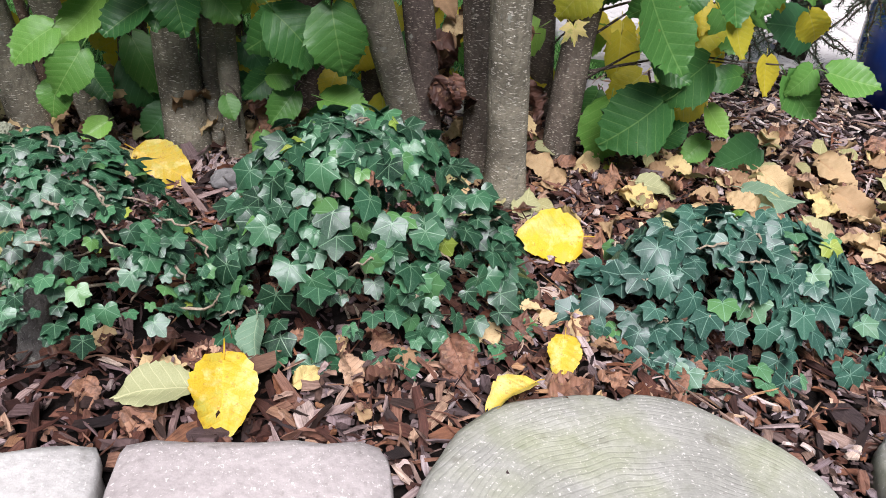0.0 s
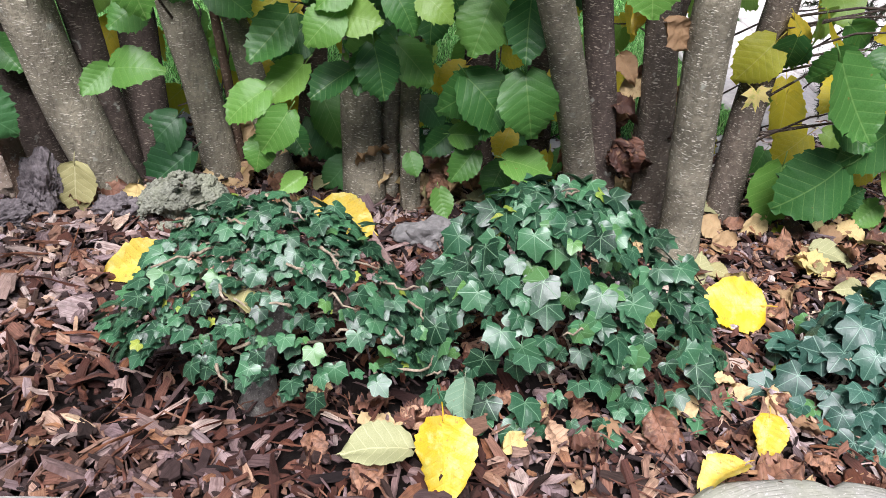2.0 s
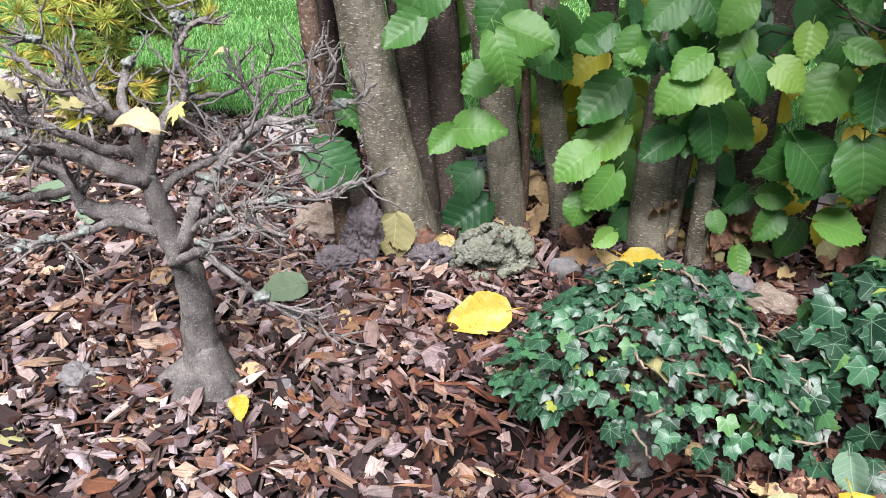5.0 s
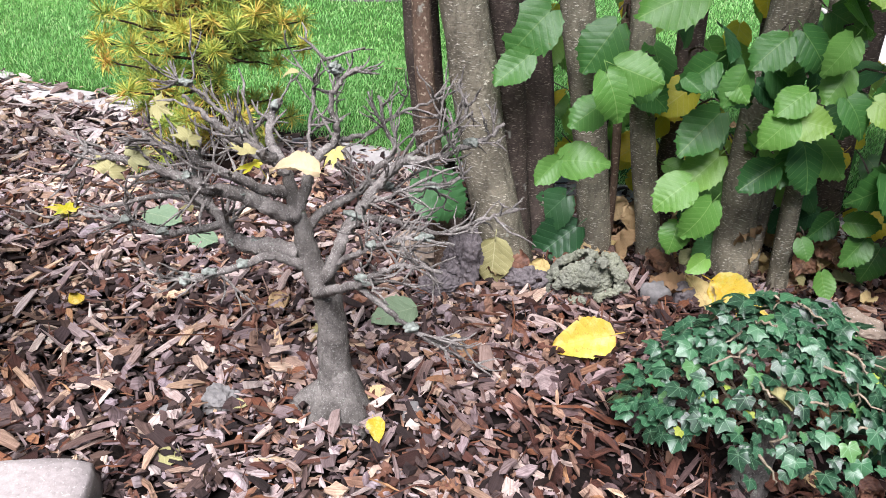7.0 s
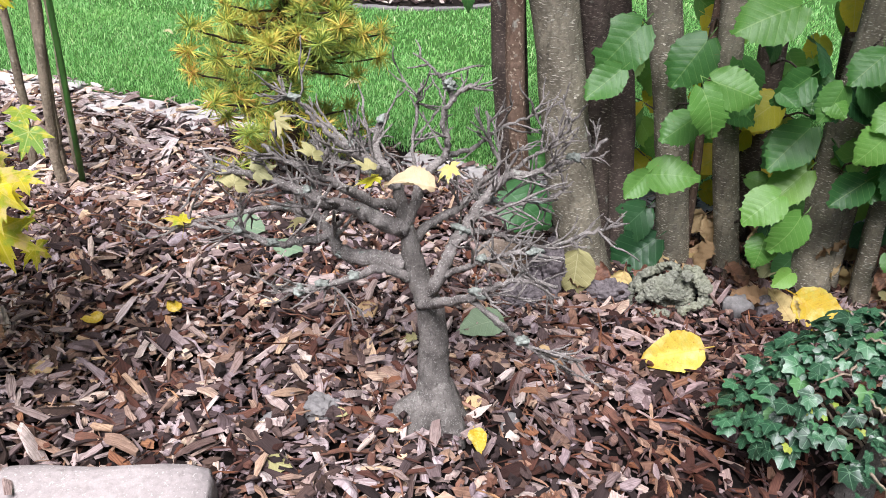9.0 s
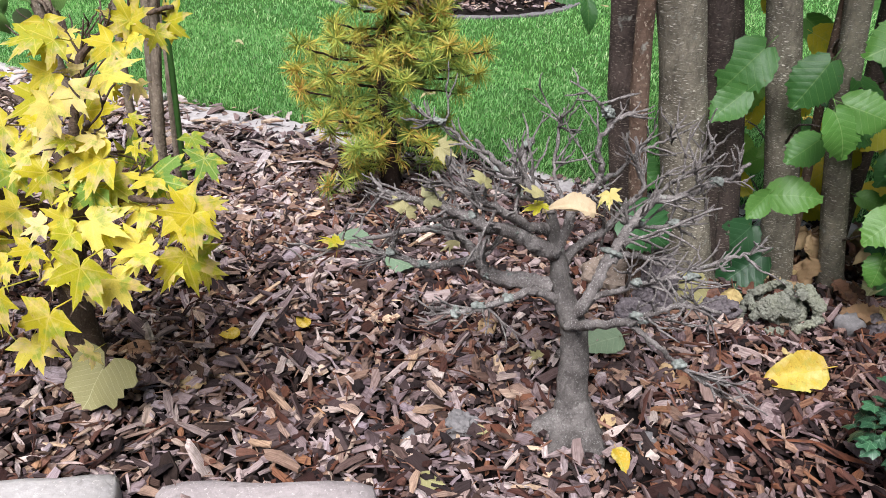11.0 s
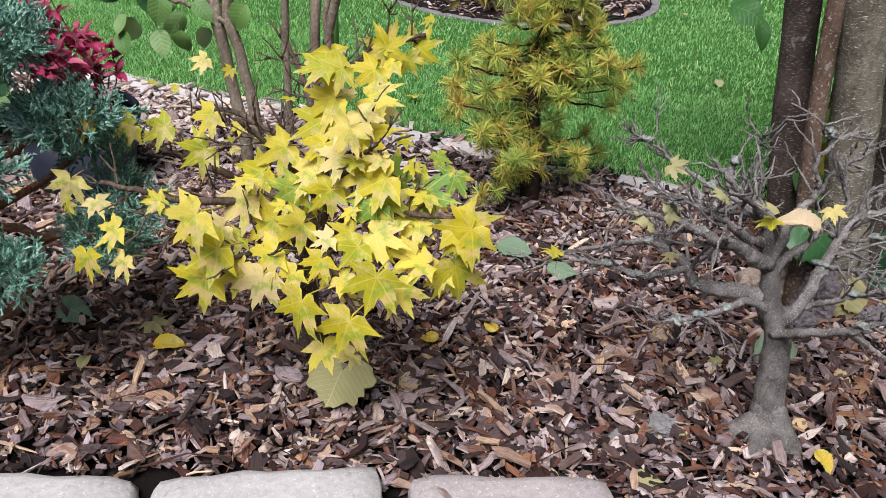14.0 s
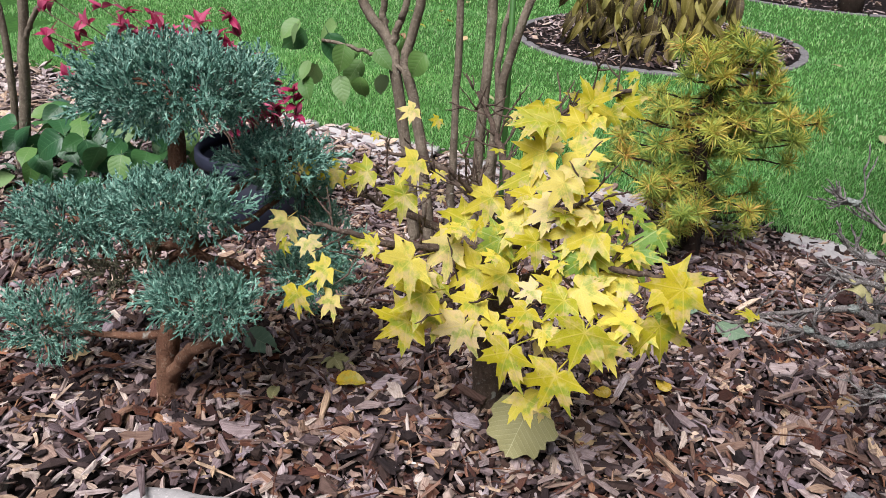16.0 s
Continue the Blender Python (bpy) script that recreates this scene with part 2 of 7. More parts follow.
maple_bark = bark_material("maple_bark", (0.07, 0.048, 0.035), (0.17, 0.12, 0.09), (0.30, 0.26, 0.2), 1.5, 0.3, False)
juniper_bark = bark_material("juniper_bark", (0.12, 0.055, 0.032), (0.26, 0.14, 0.085), (0.36, 0.26, 0.18), 1.2, 0.3, False)
larch_bark = bark_material("larch_bark", (0.022, 0.014, 0.011), (0.06, 0.038, 0.028), (0.1, 0.07, 0.05), 1.2, 0.3, False)
back_bark = bark_material("lilac_bark", (0.15, 0.12, 0.085), (0.33, 0.27, 0.20), (0.38, 0.33, 0.25), 1.0, 0.4, False)
ivy_stem_mat = bark_material("ivy_stem", (0.24, 0.185, 0.13), (0.48, 0.40, 0.30), (0.5, 0.44, 0.36), 2.0, 0.3, False)
lichen_mat, _nt, _b = mat("lichen", 0.95, 0.1)
put(_nt, _b.inputs["Base Color"], ramp(_nt, noise_(_nt, coords(_nt), 160), [(0.3, (0.10, 0.11, 0.095)), (0.7, (0.29, 0.315, 0.285))]))
bump(_nt, _b, noise_(_nt, coords(_nt), 300), 0.9, 0.003)


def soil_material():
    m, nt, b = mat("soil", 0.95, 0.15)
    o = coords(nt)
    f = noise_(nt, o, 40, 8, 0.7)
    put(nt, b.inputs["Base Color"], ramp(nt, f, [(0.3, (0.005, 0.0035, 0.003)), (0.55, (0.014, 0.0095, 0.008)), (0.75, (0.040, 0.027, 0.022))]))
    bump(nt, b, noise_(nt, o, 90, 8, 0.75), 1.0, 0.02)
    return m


def chip_material(name, stops, single=False):
    m, nt, b = mat(name, 0.8, 0.25)
    r = obj_random(nt) if single else island_random(nt)
    base = ramp(nt, r, stops)
    hue = math_(nt, "FRACT", math_(nt, "MULTIPLY", r, 23.7))
    base = mix(nt, span(nt, hue, 0.60, 0.9, 0.0, 0.8), base, mix(nt, 1.0, base, (1.16, 0.98, 0.68), "MULTIPLY"))
    base = mix(nt, span(nt, hue, 0.0, 0.3, 0.7, 0.0), base, mix(nt, 1.0, base, (0.88, 0.90, 1.0), "MULTIPLY"))
    grain = noise_(nt, coords(nt, "UV", (26.0, 420.0, 1.0)), 1.0, 5, 0.72)
    base = mix(nt, span(nt, grain, 0.40, 0.62), base, mix(nt, 1.0, base, (0.56, 0.51, 0.50), "MULTIPLY"))
    blot = noise_(nt, coords(nt), 55, 3)
    base = mix(nt, span(nt, blot, 0.5, 0.75, 0.0, 0.6), base, (0.045, 0.028, 0.022))
    # darker, redder patch of mulch round the ivy roots
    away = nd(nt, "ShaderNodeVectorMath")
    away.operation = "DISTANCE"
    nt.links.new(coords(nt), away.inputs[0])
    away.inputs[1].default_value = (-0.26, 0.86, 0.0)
    dark_patch = span(nt, math_(nt, "ADD", away.outputs["Value"], math_(nt, "MULTIPLY", noise_(nt, coords(nt), 7, 3), 0.5)), 0.50, 0.78, 0.75, 0.0)
    base = mix(nt, dark_patch, base, mix(nt, 1.0, base, (0.56, 0.44, 0.42), "MULTIPLY"))
    put(nt, b.inputs["Base Color"], base)
    bump(nt, b, grain, 1.0, 0.004)
    return m


soil_mat = soil_material()
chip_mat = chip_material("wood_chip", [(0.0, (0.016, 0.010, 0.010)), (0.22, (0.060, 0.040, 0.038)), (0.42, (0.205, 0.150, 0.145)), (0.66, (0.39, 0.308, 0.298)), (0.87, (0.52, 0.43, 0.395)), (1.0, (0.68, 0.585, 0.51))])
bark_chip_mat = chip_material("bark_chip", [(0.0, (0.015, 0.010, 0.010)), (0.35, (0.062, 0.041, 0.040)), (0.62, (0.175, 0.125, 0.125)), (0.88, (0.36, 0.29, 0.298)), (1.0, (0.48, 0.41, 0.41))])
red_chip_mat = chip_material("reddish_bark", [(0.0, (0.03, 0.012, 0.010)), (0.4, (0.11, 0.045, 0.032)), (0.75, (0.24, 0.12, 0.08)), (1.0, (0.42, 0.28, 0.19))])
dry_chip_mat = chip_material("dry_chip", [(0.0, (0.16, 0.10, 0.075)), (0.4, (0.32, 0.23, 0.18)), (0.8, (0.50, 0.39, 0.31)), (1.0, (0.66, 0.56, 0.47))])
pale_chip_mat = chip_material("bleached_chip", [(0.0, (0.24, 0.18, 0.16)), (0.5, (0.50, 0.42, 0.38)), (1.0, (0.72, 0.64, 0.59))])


def stone_material(name, a, c, grain=90, pit=0.5, moss=0.0, rings=None, speck=0.5):
    m, nt, b = mat(name, 0.9, 0.2)
    o = coords(nt)
    big, fine = noise_(nt, o, 9, 5), noise_(nt, o, grain, 6, 0.7)
    base = mix(nt, span(nt, big, 0.3, 0.7), a, c)
    base = mix(nt, span(nt, fine, 0.35, 0.7, 0.0, pit), base, tuple(0.45 * x for x in a))
    base = mix(nt, span(nt, noise_(nt, o, 260, 2), 0.62, 0.7, 0.0, speck), base, (0.62, 0.58, 0.54))
    base = mix(nt, span(nt, noise_(nt, o, 33, 4), 0.63, 0.7, 0.0, 0.45), base, (0.10, 0.085, 0.075))
    h = fine
    if moss:
        base = mix(nt, span(nt, noise_(nt, o, 11, 5), 0.42, 0.7, 0.0, moss), base, (0.20, 0.22, 0.10))
    if rings:
        d = nt.nodes.new("ShaderNodeVectorMath")
        d.operation = "DISTANCE"
        warp = nd(nt, "ShaderNodeTexNoise")
        warp.inputs["Scale"].default_value = 7.0
        nt.links.new(o, warp.inputs["Vector"])
        add = nt.nodes.new("ShaderNodeVectorMath")
        add.operation, add.inputs[1].default_value = "MULTIPLY_ADD", (0.06, 0.06, 0.0)
        nt.links.new(warp.outputs["Color"], add.inputs[0])
        nt.links.new(o, add.inputs[2])
        nt.links.new(add.outputs[0], d.inputs[0])
        d.inputs[1].default_value = rings
        w = math_(nt, "SINE", math_(nt, "MULTIPLY", d.outputs["Value"], 900.0))
        groove = span(nt, math_(nt, "MULTIPLY", w, noise_(nt, o, 16, 2)), 0.25, 0.65, 0.0, 0.2)
        base = mix(nt, groove, base, tuple(0.5 * x for x in a))
        h = math_(nt, "SUBTRACT", fine, groove)
    put(nt, b.inputs["Base Color"], base)
    bump(nt, b, h, 0.7, 0.003)
    return m


paver_mat = stone_material("pinkish_concrete_paver", (0.29, 0.255, 0.248), (0.40, 0.357, 0.345), 110, 0.45)
paver_grey_mat = stone_material("grey_concrete_paver", (0.335, 0.316, 0.302), (0.46, 0.44, 0.422), 110, 0.4)
log_stone_mat = stone_material("log_slice_stone", (0.21, 0.205, 0.18), (0.33, 0.32, 0.29), 90, 0.4, 0.45, (0.02, -0.06, 0.07))
tufa_mat = stone_material("tufa", (0.13, 0.135, 0.105), (0.33, 0.335, 0.275), 120, 0.7, 0.35, speck=0.2)
lava_mat = stone_material("lava_rock", (0.11, 0.095, 0.10), (0.23, 0.20, 0.205), 120, 0.9, speck=0.06)
tan_rock_mat = stone_material("tan_rock", (0.20, 0.155, 0.12), (0.30, 0.24, 0.19), 90, 0.6)
slate_mat = stone_material("slate", (0.13, 0.125, 0.125), (0.24, 0.225, 0.215), 90, 0.6, speck=0.1)
flag_mat = stone_material("flagstone", (0.40, 0.375, 0.36), (0.55, 0.52, 0.50), 60, 0.5, speck=0.2)

lawn_mat, _nt, _b = mat("lawn_soil", 0.95, 0.1)
put(_nt, _b.inputs["Base Color"], ramp(_nt, noise_(_nt, coords(_nt), 30, 6), [(0.3, (0.018, 0.05, 0.012)), (0.7, (0.045, 0.12, 0.022))]))
grass_mat, _nt, _b = mat("grass_blade", 0.5, 0.3)
_patch = noise_(_nt, coords(_nt), 2.2, 3)
_col = ramp(_nt, island_random(_nt), [(0.0, (0.10, 0.29, 0.075)), (0.45, (0.215, 0.49, 0.155)), (0.88, (0.37, 0.65, 0.27)), (1.0, (0.58, 0.71, 0.40))])
_col = mix(_nt, span(_nt, _patch, 0.35, 0.7, 0.0, 0.5), _col, mix(_nt, 1.0, _col, (1.2, 1.12, 0.85), "MULTIPLY"))
put(_nt, _b.inputs["Base Color"], _col)
see_through(_nt, _b, _col, 0.45)

juniper_mat, _nt, _b = mat("juniper_scale", 0.6, 0.3)
_col = ramp(_nt, island_random(_nt), [(0.0, (0.05, 0.13, 0.095)), (0.4, (0.12, 0.27, 0.20)), (0.8, (0.23, 0.42, 0.325)), (1.0, (0.36, 0.52, 0.41))])
put(_nt, _b.inputs["Base Color"], _col)
see_through(_nt, _b, _col, 0.2)
juniper_dry_mat, _nt, _b = mat("juniper_dry", 0.7, 0.2)
put(_nt, _b.inputs["Base Color"], ramp(_nt, island_random(_nt), [(0.0, (0.07, 0.07, 0.045)), (0.6, (0.13, 0.13, 0.08)), (1.0, (0.20, 0.17, 0.11))]))
needle_mat, _nt, _b = mat("golden_needle", 0.5, 0.3)
_col = ramp(_nt, math_(_nt, "ADD", math_(_nt, "MULTIPLY", obj_random(_nt), 0.65), math_(_nt, "MULTIPLY", island_random(_nt), 0.4)), [(0.0, (0.05, 0.12, 0.03)), (0.3, (0.18, 0.28, 0.06)), (0.55, (0.37, 0.43, 0.08)), (0.76, (0.56, 0.48, 0.09)), (0.93, (0.54, 0.31, 0.08)), (1.0, (0.34, 0.14, 0.04))])
put(_nt, _b.inputs["Base Color"], _col)
see_through(_nt, _b, _col, 0.25)
spruce_mat, _nt, _b = mat("spruce_needle", 0.5, 0.3)
put(_nt, _b.inputs["Base Color"], ramp(_nt, island_random(_nt), [(0.0, (0.015, 0.03, 0.017)), (1.0, (0.05, 0.08, 0.04))]))
pot_mat, _nt, _b = mat("black_plastic", 0.6, 0.25)
put(_nt, _b.inputs["Base Color"], ramp(_nt, noise_(_nt, coords(_nt), 20), [(0.3, (0.009, 0.011, 0.020)), (0.7, (0.02, 0.023, 0.038))]))
blue_mat, _nt, _b = mat("blue_glaze", 0.2, 0.5)
put(_nt, _b.inputs["Base Color"], ramp(_nt, noise_(_nt, coords(_nt), 9), [(0.3, (0.008, 0.03, 0.22)), (0.7, (0.03, 0.10, 0.5))]))
cane_mat, _nt, _b = mat("green_cane", 0.5, 0.4)
put(_nt, _b.inputs["Base Color"], ramp(_nt, noise_(_nt, coords(_nt), 30), [(0.3, (0.03, 0.10, 0.02)), (0.7, (0.07, 0.18, 0.04))]))

# ---- mesh helpers ----


def np_mesh(name, verts, faces, uv=None, smooth=False):
    verts, faces = np.asarray(verts, np.float32), np.asarray(faces, np.int32)
    me = bpy.data.meshes.new(name)
    k = faces.shape[1]
    me.vertices.add(len(verts))
    me.vertices.foreach_set("co", verts.ravel())
    me.loops.add(faces.size)
    me.loops.foreach_set("vertex_index", faces.ravel())
    me.polygons.add(len(faces))
    me.polygons.foreach_set("loop_start", np.arange(0, faces.size, k, dtype=np.int32))
    me.polygons.foreach_set("use_smooth", np.full(len(faces), smooth))
    if uv is not None:
        layer = me.uv_layers.new(name="UVMap")
        layer.data.foreach_set("uv", np.asarray(uv, np.float32)[faces.ravel()].ravel())
    me.update()
    me.validate()
    return me


def link(name, me, material, parent=None, label="", m=None, kind=""):
    """One mesh object; a child when it has a parent."""
    ob = new(name, me)
    if material and not me.materials:
        me.materials.append(material)
    if parent is not None:
        ob.parent = parent
    if m is not None:
        ob.matrix_basis = m
    return tagged(ob, label, kind=kind)


def thing(name, label, category, at=(0, 0, 0), group="", kind=""):
    ob = new(name)
    ob.empty_display_size = 0.05
    ob.location = at
    return tagged(ob, label, category, group, kind)


def tube_arrays(points, radii, sides=8, knob=0.0, seed=0):
    pts, radii = [Vector(p) for p in points], [float(r) for r in radii]
    rnd = random.Random(seed)
    verts, faces = [], []
    ref = Vector((0.31, 0.87, 0.11))
    for i, p in enumerate(pts):
        d = (pts[min(i + 1, len(pts) - 1)] - pts[max(i - 1, 0)]).normalized()
        a = d.cross(ref)
        a = (a if a.length > 1e-4 else d.cross(Vector((1, 0, 0)))).normalized()
        b = d.cross(a)
        for s in range(sides):
            t = 2 * math.pi * s / sides
            r = radii[i] * (1 + knob * rnd.uniform(-1, 1))
            verts.append(p + r * (math.cos(t) * a + math.sin(t) * b))
    n = len(pts)
    for i in range(n - 1):
        for s in range(sides):
            q, e = i * sides + s, i * sides + (s + 1) % sides
            faces.append((q, e, e + sides, q + sides))
    verts += [pts[0], pts[-1]]
    a, b = len(verts) - 2, len(verts) - 1
    for s in range(sides):
        faces.append((a, (s + 1) % sides, s, s))
        faces.append((b, (n - 1) * sides + s, (n - 1) * sides + (s + 1) % sides, (n - 1) * sides + (s + 1) % sides))
    return [tuple(v) for v in verts], faces


def poly_mesh(name, verts, faces, smooth=True):
    me = bpy.data.meshes.new(name)
    me.from_pydata([tuple(v) for v in verts], [], [tuple(dict.fromkeys(f)) for f in faces])
    me.polygons.foreach_set("use_smooth", np.full(len(me.polygons), smooth))
    me.update()
    return me


def tube(name, points, radii, sides=8, knob=0.0, seed=0):
    return poly_mesh(name, *tube_arrays(points, radii, sides, knob, seed))


def joined_tubes(name, tubes, sides=5):
    V, F = [], []
    for pts, rad, kn in tubes:
        v, f = tube_arrays(pts, rad, sides, kn, len(V))
        F += [tuple(i + len(V) for i in q) for q in f]
        V += v
    return poly_mesh(name, V, F)


def bend(points, n, wob=0.0, seed=0):
    """A smooth curve through a few points, resampled to n."""
    P = [Vector(p) for p in points]
    rnd = random.Random(seed)
    P = [2 * P[0] - P[1]] + P + [2 * P[-1] - P[-2]]
    out = []
    for k in range(n):
        u = k / (n - 1) * (len(P) - 3)
        i = min(int(u), len(P) - 4)
        t = u - i
        a, b, c, d = P[i : i + 4]
        q = 0.5 * ((2 * b) + (c - a) * t + (2 * a - 5 * b + 4 * c - d) * t * t + (3 * b - a - 3 * c + d) * t**3)
        if wob and 0 < k < n - 1:
            q += Vector((rnd.uniform(-wob, wob), rnd.uniform(-wob, wob), rnd.uniform(-wob, wob)))
        out.append(q)
    return out


def frame_from(origin, tip, normal, s=1.0):
    d = Vector(tip).normalized()
    x = d.cross(Vector(normal))
    x = (x if x.length > 1e-4 else d.cross(Vector((1, 0, 0.2)))).normalized()
    z = x.cross(d)
    m = Matrix((x, d, z)).transposed().to_4x4()
    return Matrix.Translation(origin) @ m @ Matrix.Diagonal((s, s, s, 1))


def oval_leaf(name, width=0.42, teeth=0.03, fold=0.15, curl=0.25, crumple=0.0, stalk=0.25, heart=0.05, belly=0.45, tipped=1.0, rows=13, seed=0, lift=0.0):
    """A leaf of unit length with a midrib, toothed edges and a short stalk; base at the origin, tip along +y."""
    rnd = random.Random(seed)
    V, F, UV = [], [], []
    cols = (-1.0, -0.66, -0.33, 0.0, 0.33, 0.66, 1.0)
    ph = rnd.uniform(0, 6)
    for i in range(rows + 1):
        y = i / rows
        w = width * (math.sin(math.pi * min(1.0, y**(0.76 if belly < 0.5 else 0.9) * 0.985 + 0.015)) ** 0.66) * (1 - 0.18 * tipped * y)
        if i == 0:
            w = 0.02
        if i == rows - 1:
            w *= 0.62
        if i == rows:
            w, y = 0.004, 1.0 + 0.05 * tipped
        back = heart * max(0.0, 1 - y * 6)
        for c in cols:
            e = abs(c)
            ww = w
            yy = y - back * e
            if e == 1.0 and 0 < i < rows:
                ww = w * (1 + teeth * (1 if i % 2 else -1) * rnd.uniform(0.5, 1.6) + rnd.uniform(-1.2, 1.2) * teeth)
                yy -= teeth * (0.5 if i % 2 else 0)
            x = c * ww
            z = fold * abs(x) * 1.2 - curl * (y - 0.3) ** 2 + 0.02 * math.sin(9 * y + ph + c) * e + lift * x
            z += crumple * (0.5 * math.sin(11 * y + 5 * c + ph) + 0.6 * math.sin(7 * c * (1 + y) + 2 * ph) + 0.4 * rnd.uniform(-1, 1)) * (0.4 + e)
            V.append((x, yy, z))
            UV.append((x, yy))
    k = len(cols)
    for i in range(rows):
        for j in range(k - 1):
            a = i * k + j
            F.append((a, a + 1, a + 1 + k, a + k))
    if stalk:
        n = len(V)
        pts = [(0, -stalk, -0.1 * stalk), (0, -stalk * 0.5, 0.03 * stalk), (0, 0.02, 0.004)]
        v, f = tube_arrays(pts, [0.011, 0.010, 0.009], 4)
        V += v
        UV += [(0.002, 0.0)] * len(v)
        F += [tuple(q + n for q in quad) for quad in f]
    me = bpy.data.meshes.new(name)
    me.from_pydata(V, [], [tuple(dict.fromkeys(q)) for q in F])
    uv = me.uv_layers.new(name="UVMap")
    for lp, d in zip(me.loops, uv.data):
        d.uv = UV[lp.vertex_index]
    me.polygons.foreach_set("use_smooth", np.full(len(me.polygons), True))
    me.update()
    return me


def lobed_leaf(name, profile, fold=0.1, curl=0.2, ruffle=0.03, stalk=0.5, seed=0, centre=0.0):
    """A lobed leaf from a half profile of (degrees, reach); the stalk joins at the origin, the tip lies along +y."""
    rnd = random.Random(seed)
    full = [(-a, r) for a, r in reversed(profile) if a > 0] + list(profile)
    V, UV, F = [(0, 0, 0)], [(0, 0)], []
    n = len(full)
    ph = rnd.uniform(0, 6)
    for ring in (0.35, 0.7, 1.0):
        for a, r in full:
            rr = r * ring * (1 + (rnd.uniform(-0.06, 0.06) if ring == 1 else 0))
            t = radians(a)
            x, y = rr * math.sin(t), rr * math.cos(t)
            z = fold * abs(x) - curl * (x * x + y * y) + ruffle * math.sin(3.1 * t + 6 * rr + ph) * ring
            V.append((x, y, z))
            UV.append((x, y))
    for j in range(n - 1):
        F.append((0, 1 + j + 1, 1 + j))
        for k in range(2):
            a = 1 + k * n + j
            F.append((a, a + 1, a + 1 + n, a + n))
    if stalk:
        m = len(V)
        v, f = tube_arrays([(0, 0.02, -0.01), (0.02, -0.12, -0.14 * stalk), (0.0, -0.3 * stalk, -0.9 * stalk)], [0.02, 0.018, 0.016], 4)
        V += v
        UV += [(0, 0.3)] * len(v)
        F += [tuple(q + m for q in quad) for quad in f]
    me = bpy.data.meshes.new(name)
    me.from_pydata(V, [], [tuple(dict.fromkeys(q)) for q in F])
    uv = me.uv_layers.new(name="UVMap")
    for lp, d in zip(me.loops, uv.data):
        d.uv = UV[lp.vertex_index]
    me.polygons.foreach_set("use_smooth", np.full(len(me.polygons), True))
    me.update()
    return me


def variants(make, materials, count, **kw):
    """Leaf meshes for each material: {material: [mesh, ...]}."""
    out = {}
    for m in materials:
        out[m.name] = []
        for i in range(count):
            me = make(m.name, seed=7 * i + len(out), **{k: (v(i) if callable(v) else v) for k, v in kw.items()})
            me.materials.append(m)
            out[m.name].append(me)
    return out


def rand_unit(rnd):
    while True:
        v = Vector((rnd.uniform(-1, 1), rnd.uniform(-1, 1), rnd.uniform(-1, 1)))
        if 0.1 < v.length < 1:
            return v.normalized()


# ---- ground ----
EDGE = [(-6.0, 2.7), (-3.6, 2.35), (-2.6, 2.155), (-2.15, 2.06), (-1.75, 1.99), (-1.27, 1.83), (-1.03, 1.775), (-0.83, 1.715), (-0.3, 1.66), (0.6, 1.68), (1.1, 1.9), (1.35, 2.4), (1.5, 4.0), (1.6, 9.0)]
EDGE_X, EDGE_Y = np.array([p[0] for p in EDGE]), np.array([p[1] for p in EDGE])


def edge_y(x):
    return np.interp(x, EDGE_X, EDGE_Y)


BEDS = [(-1.5, 4.38, 0.78, 0.85), (-0.1, 6.9, 1.0, 0.85)]


def in_bed(x, y, grow=0.0):
    hit = np.zeros(np.shape(x), bool)
    for cx, cy, rx, ry in BEDS:
        hit |= ((x - cx) / (rx + grow)) ** 2 + ((y - cy) / (ry + grow)) ** 2 < 1
    return hit


def mound(x, y):
    """The bed rises gently towards the maple and the juniper."""
    a = np.clip((-1.08 - x) / 0.72, 0, 1)
    b = np.clip((1.55 - y) / 0.75, 0, 1)
    return 0.062 * a * a * (3 - 2 * a) * b * b * (3 - 2 * b)


def rolling(x, y):
    return 0.010 * np.sin(3.1 * x + 1.3) * np.sin(2.7 * y + 0.4) + 0.006 * np.sin(9.0 * x + 2.0 * y) * np.sin(8.0 * y - 3.0 * x) + mound(x, y)


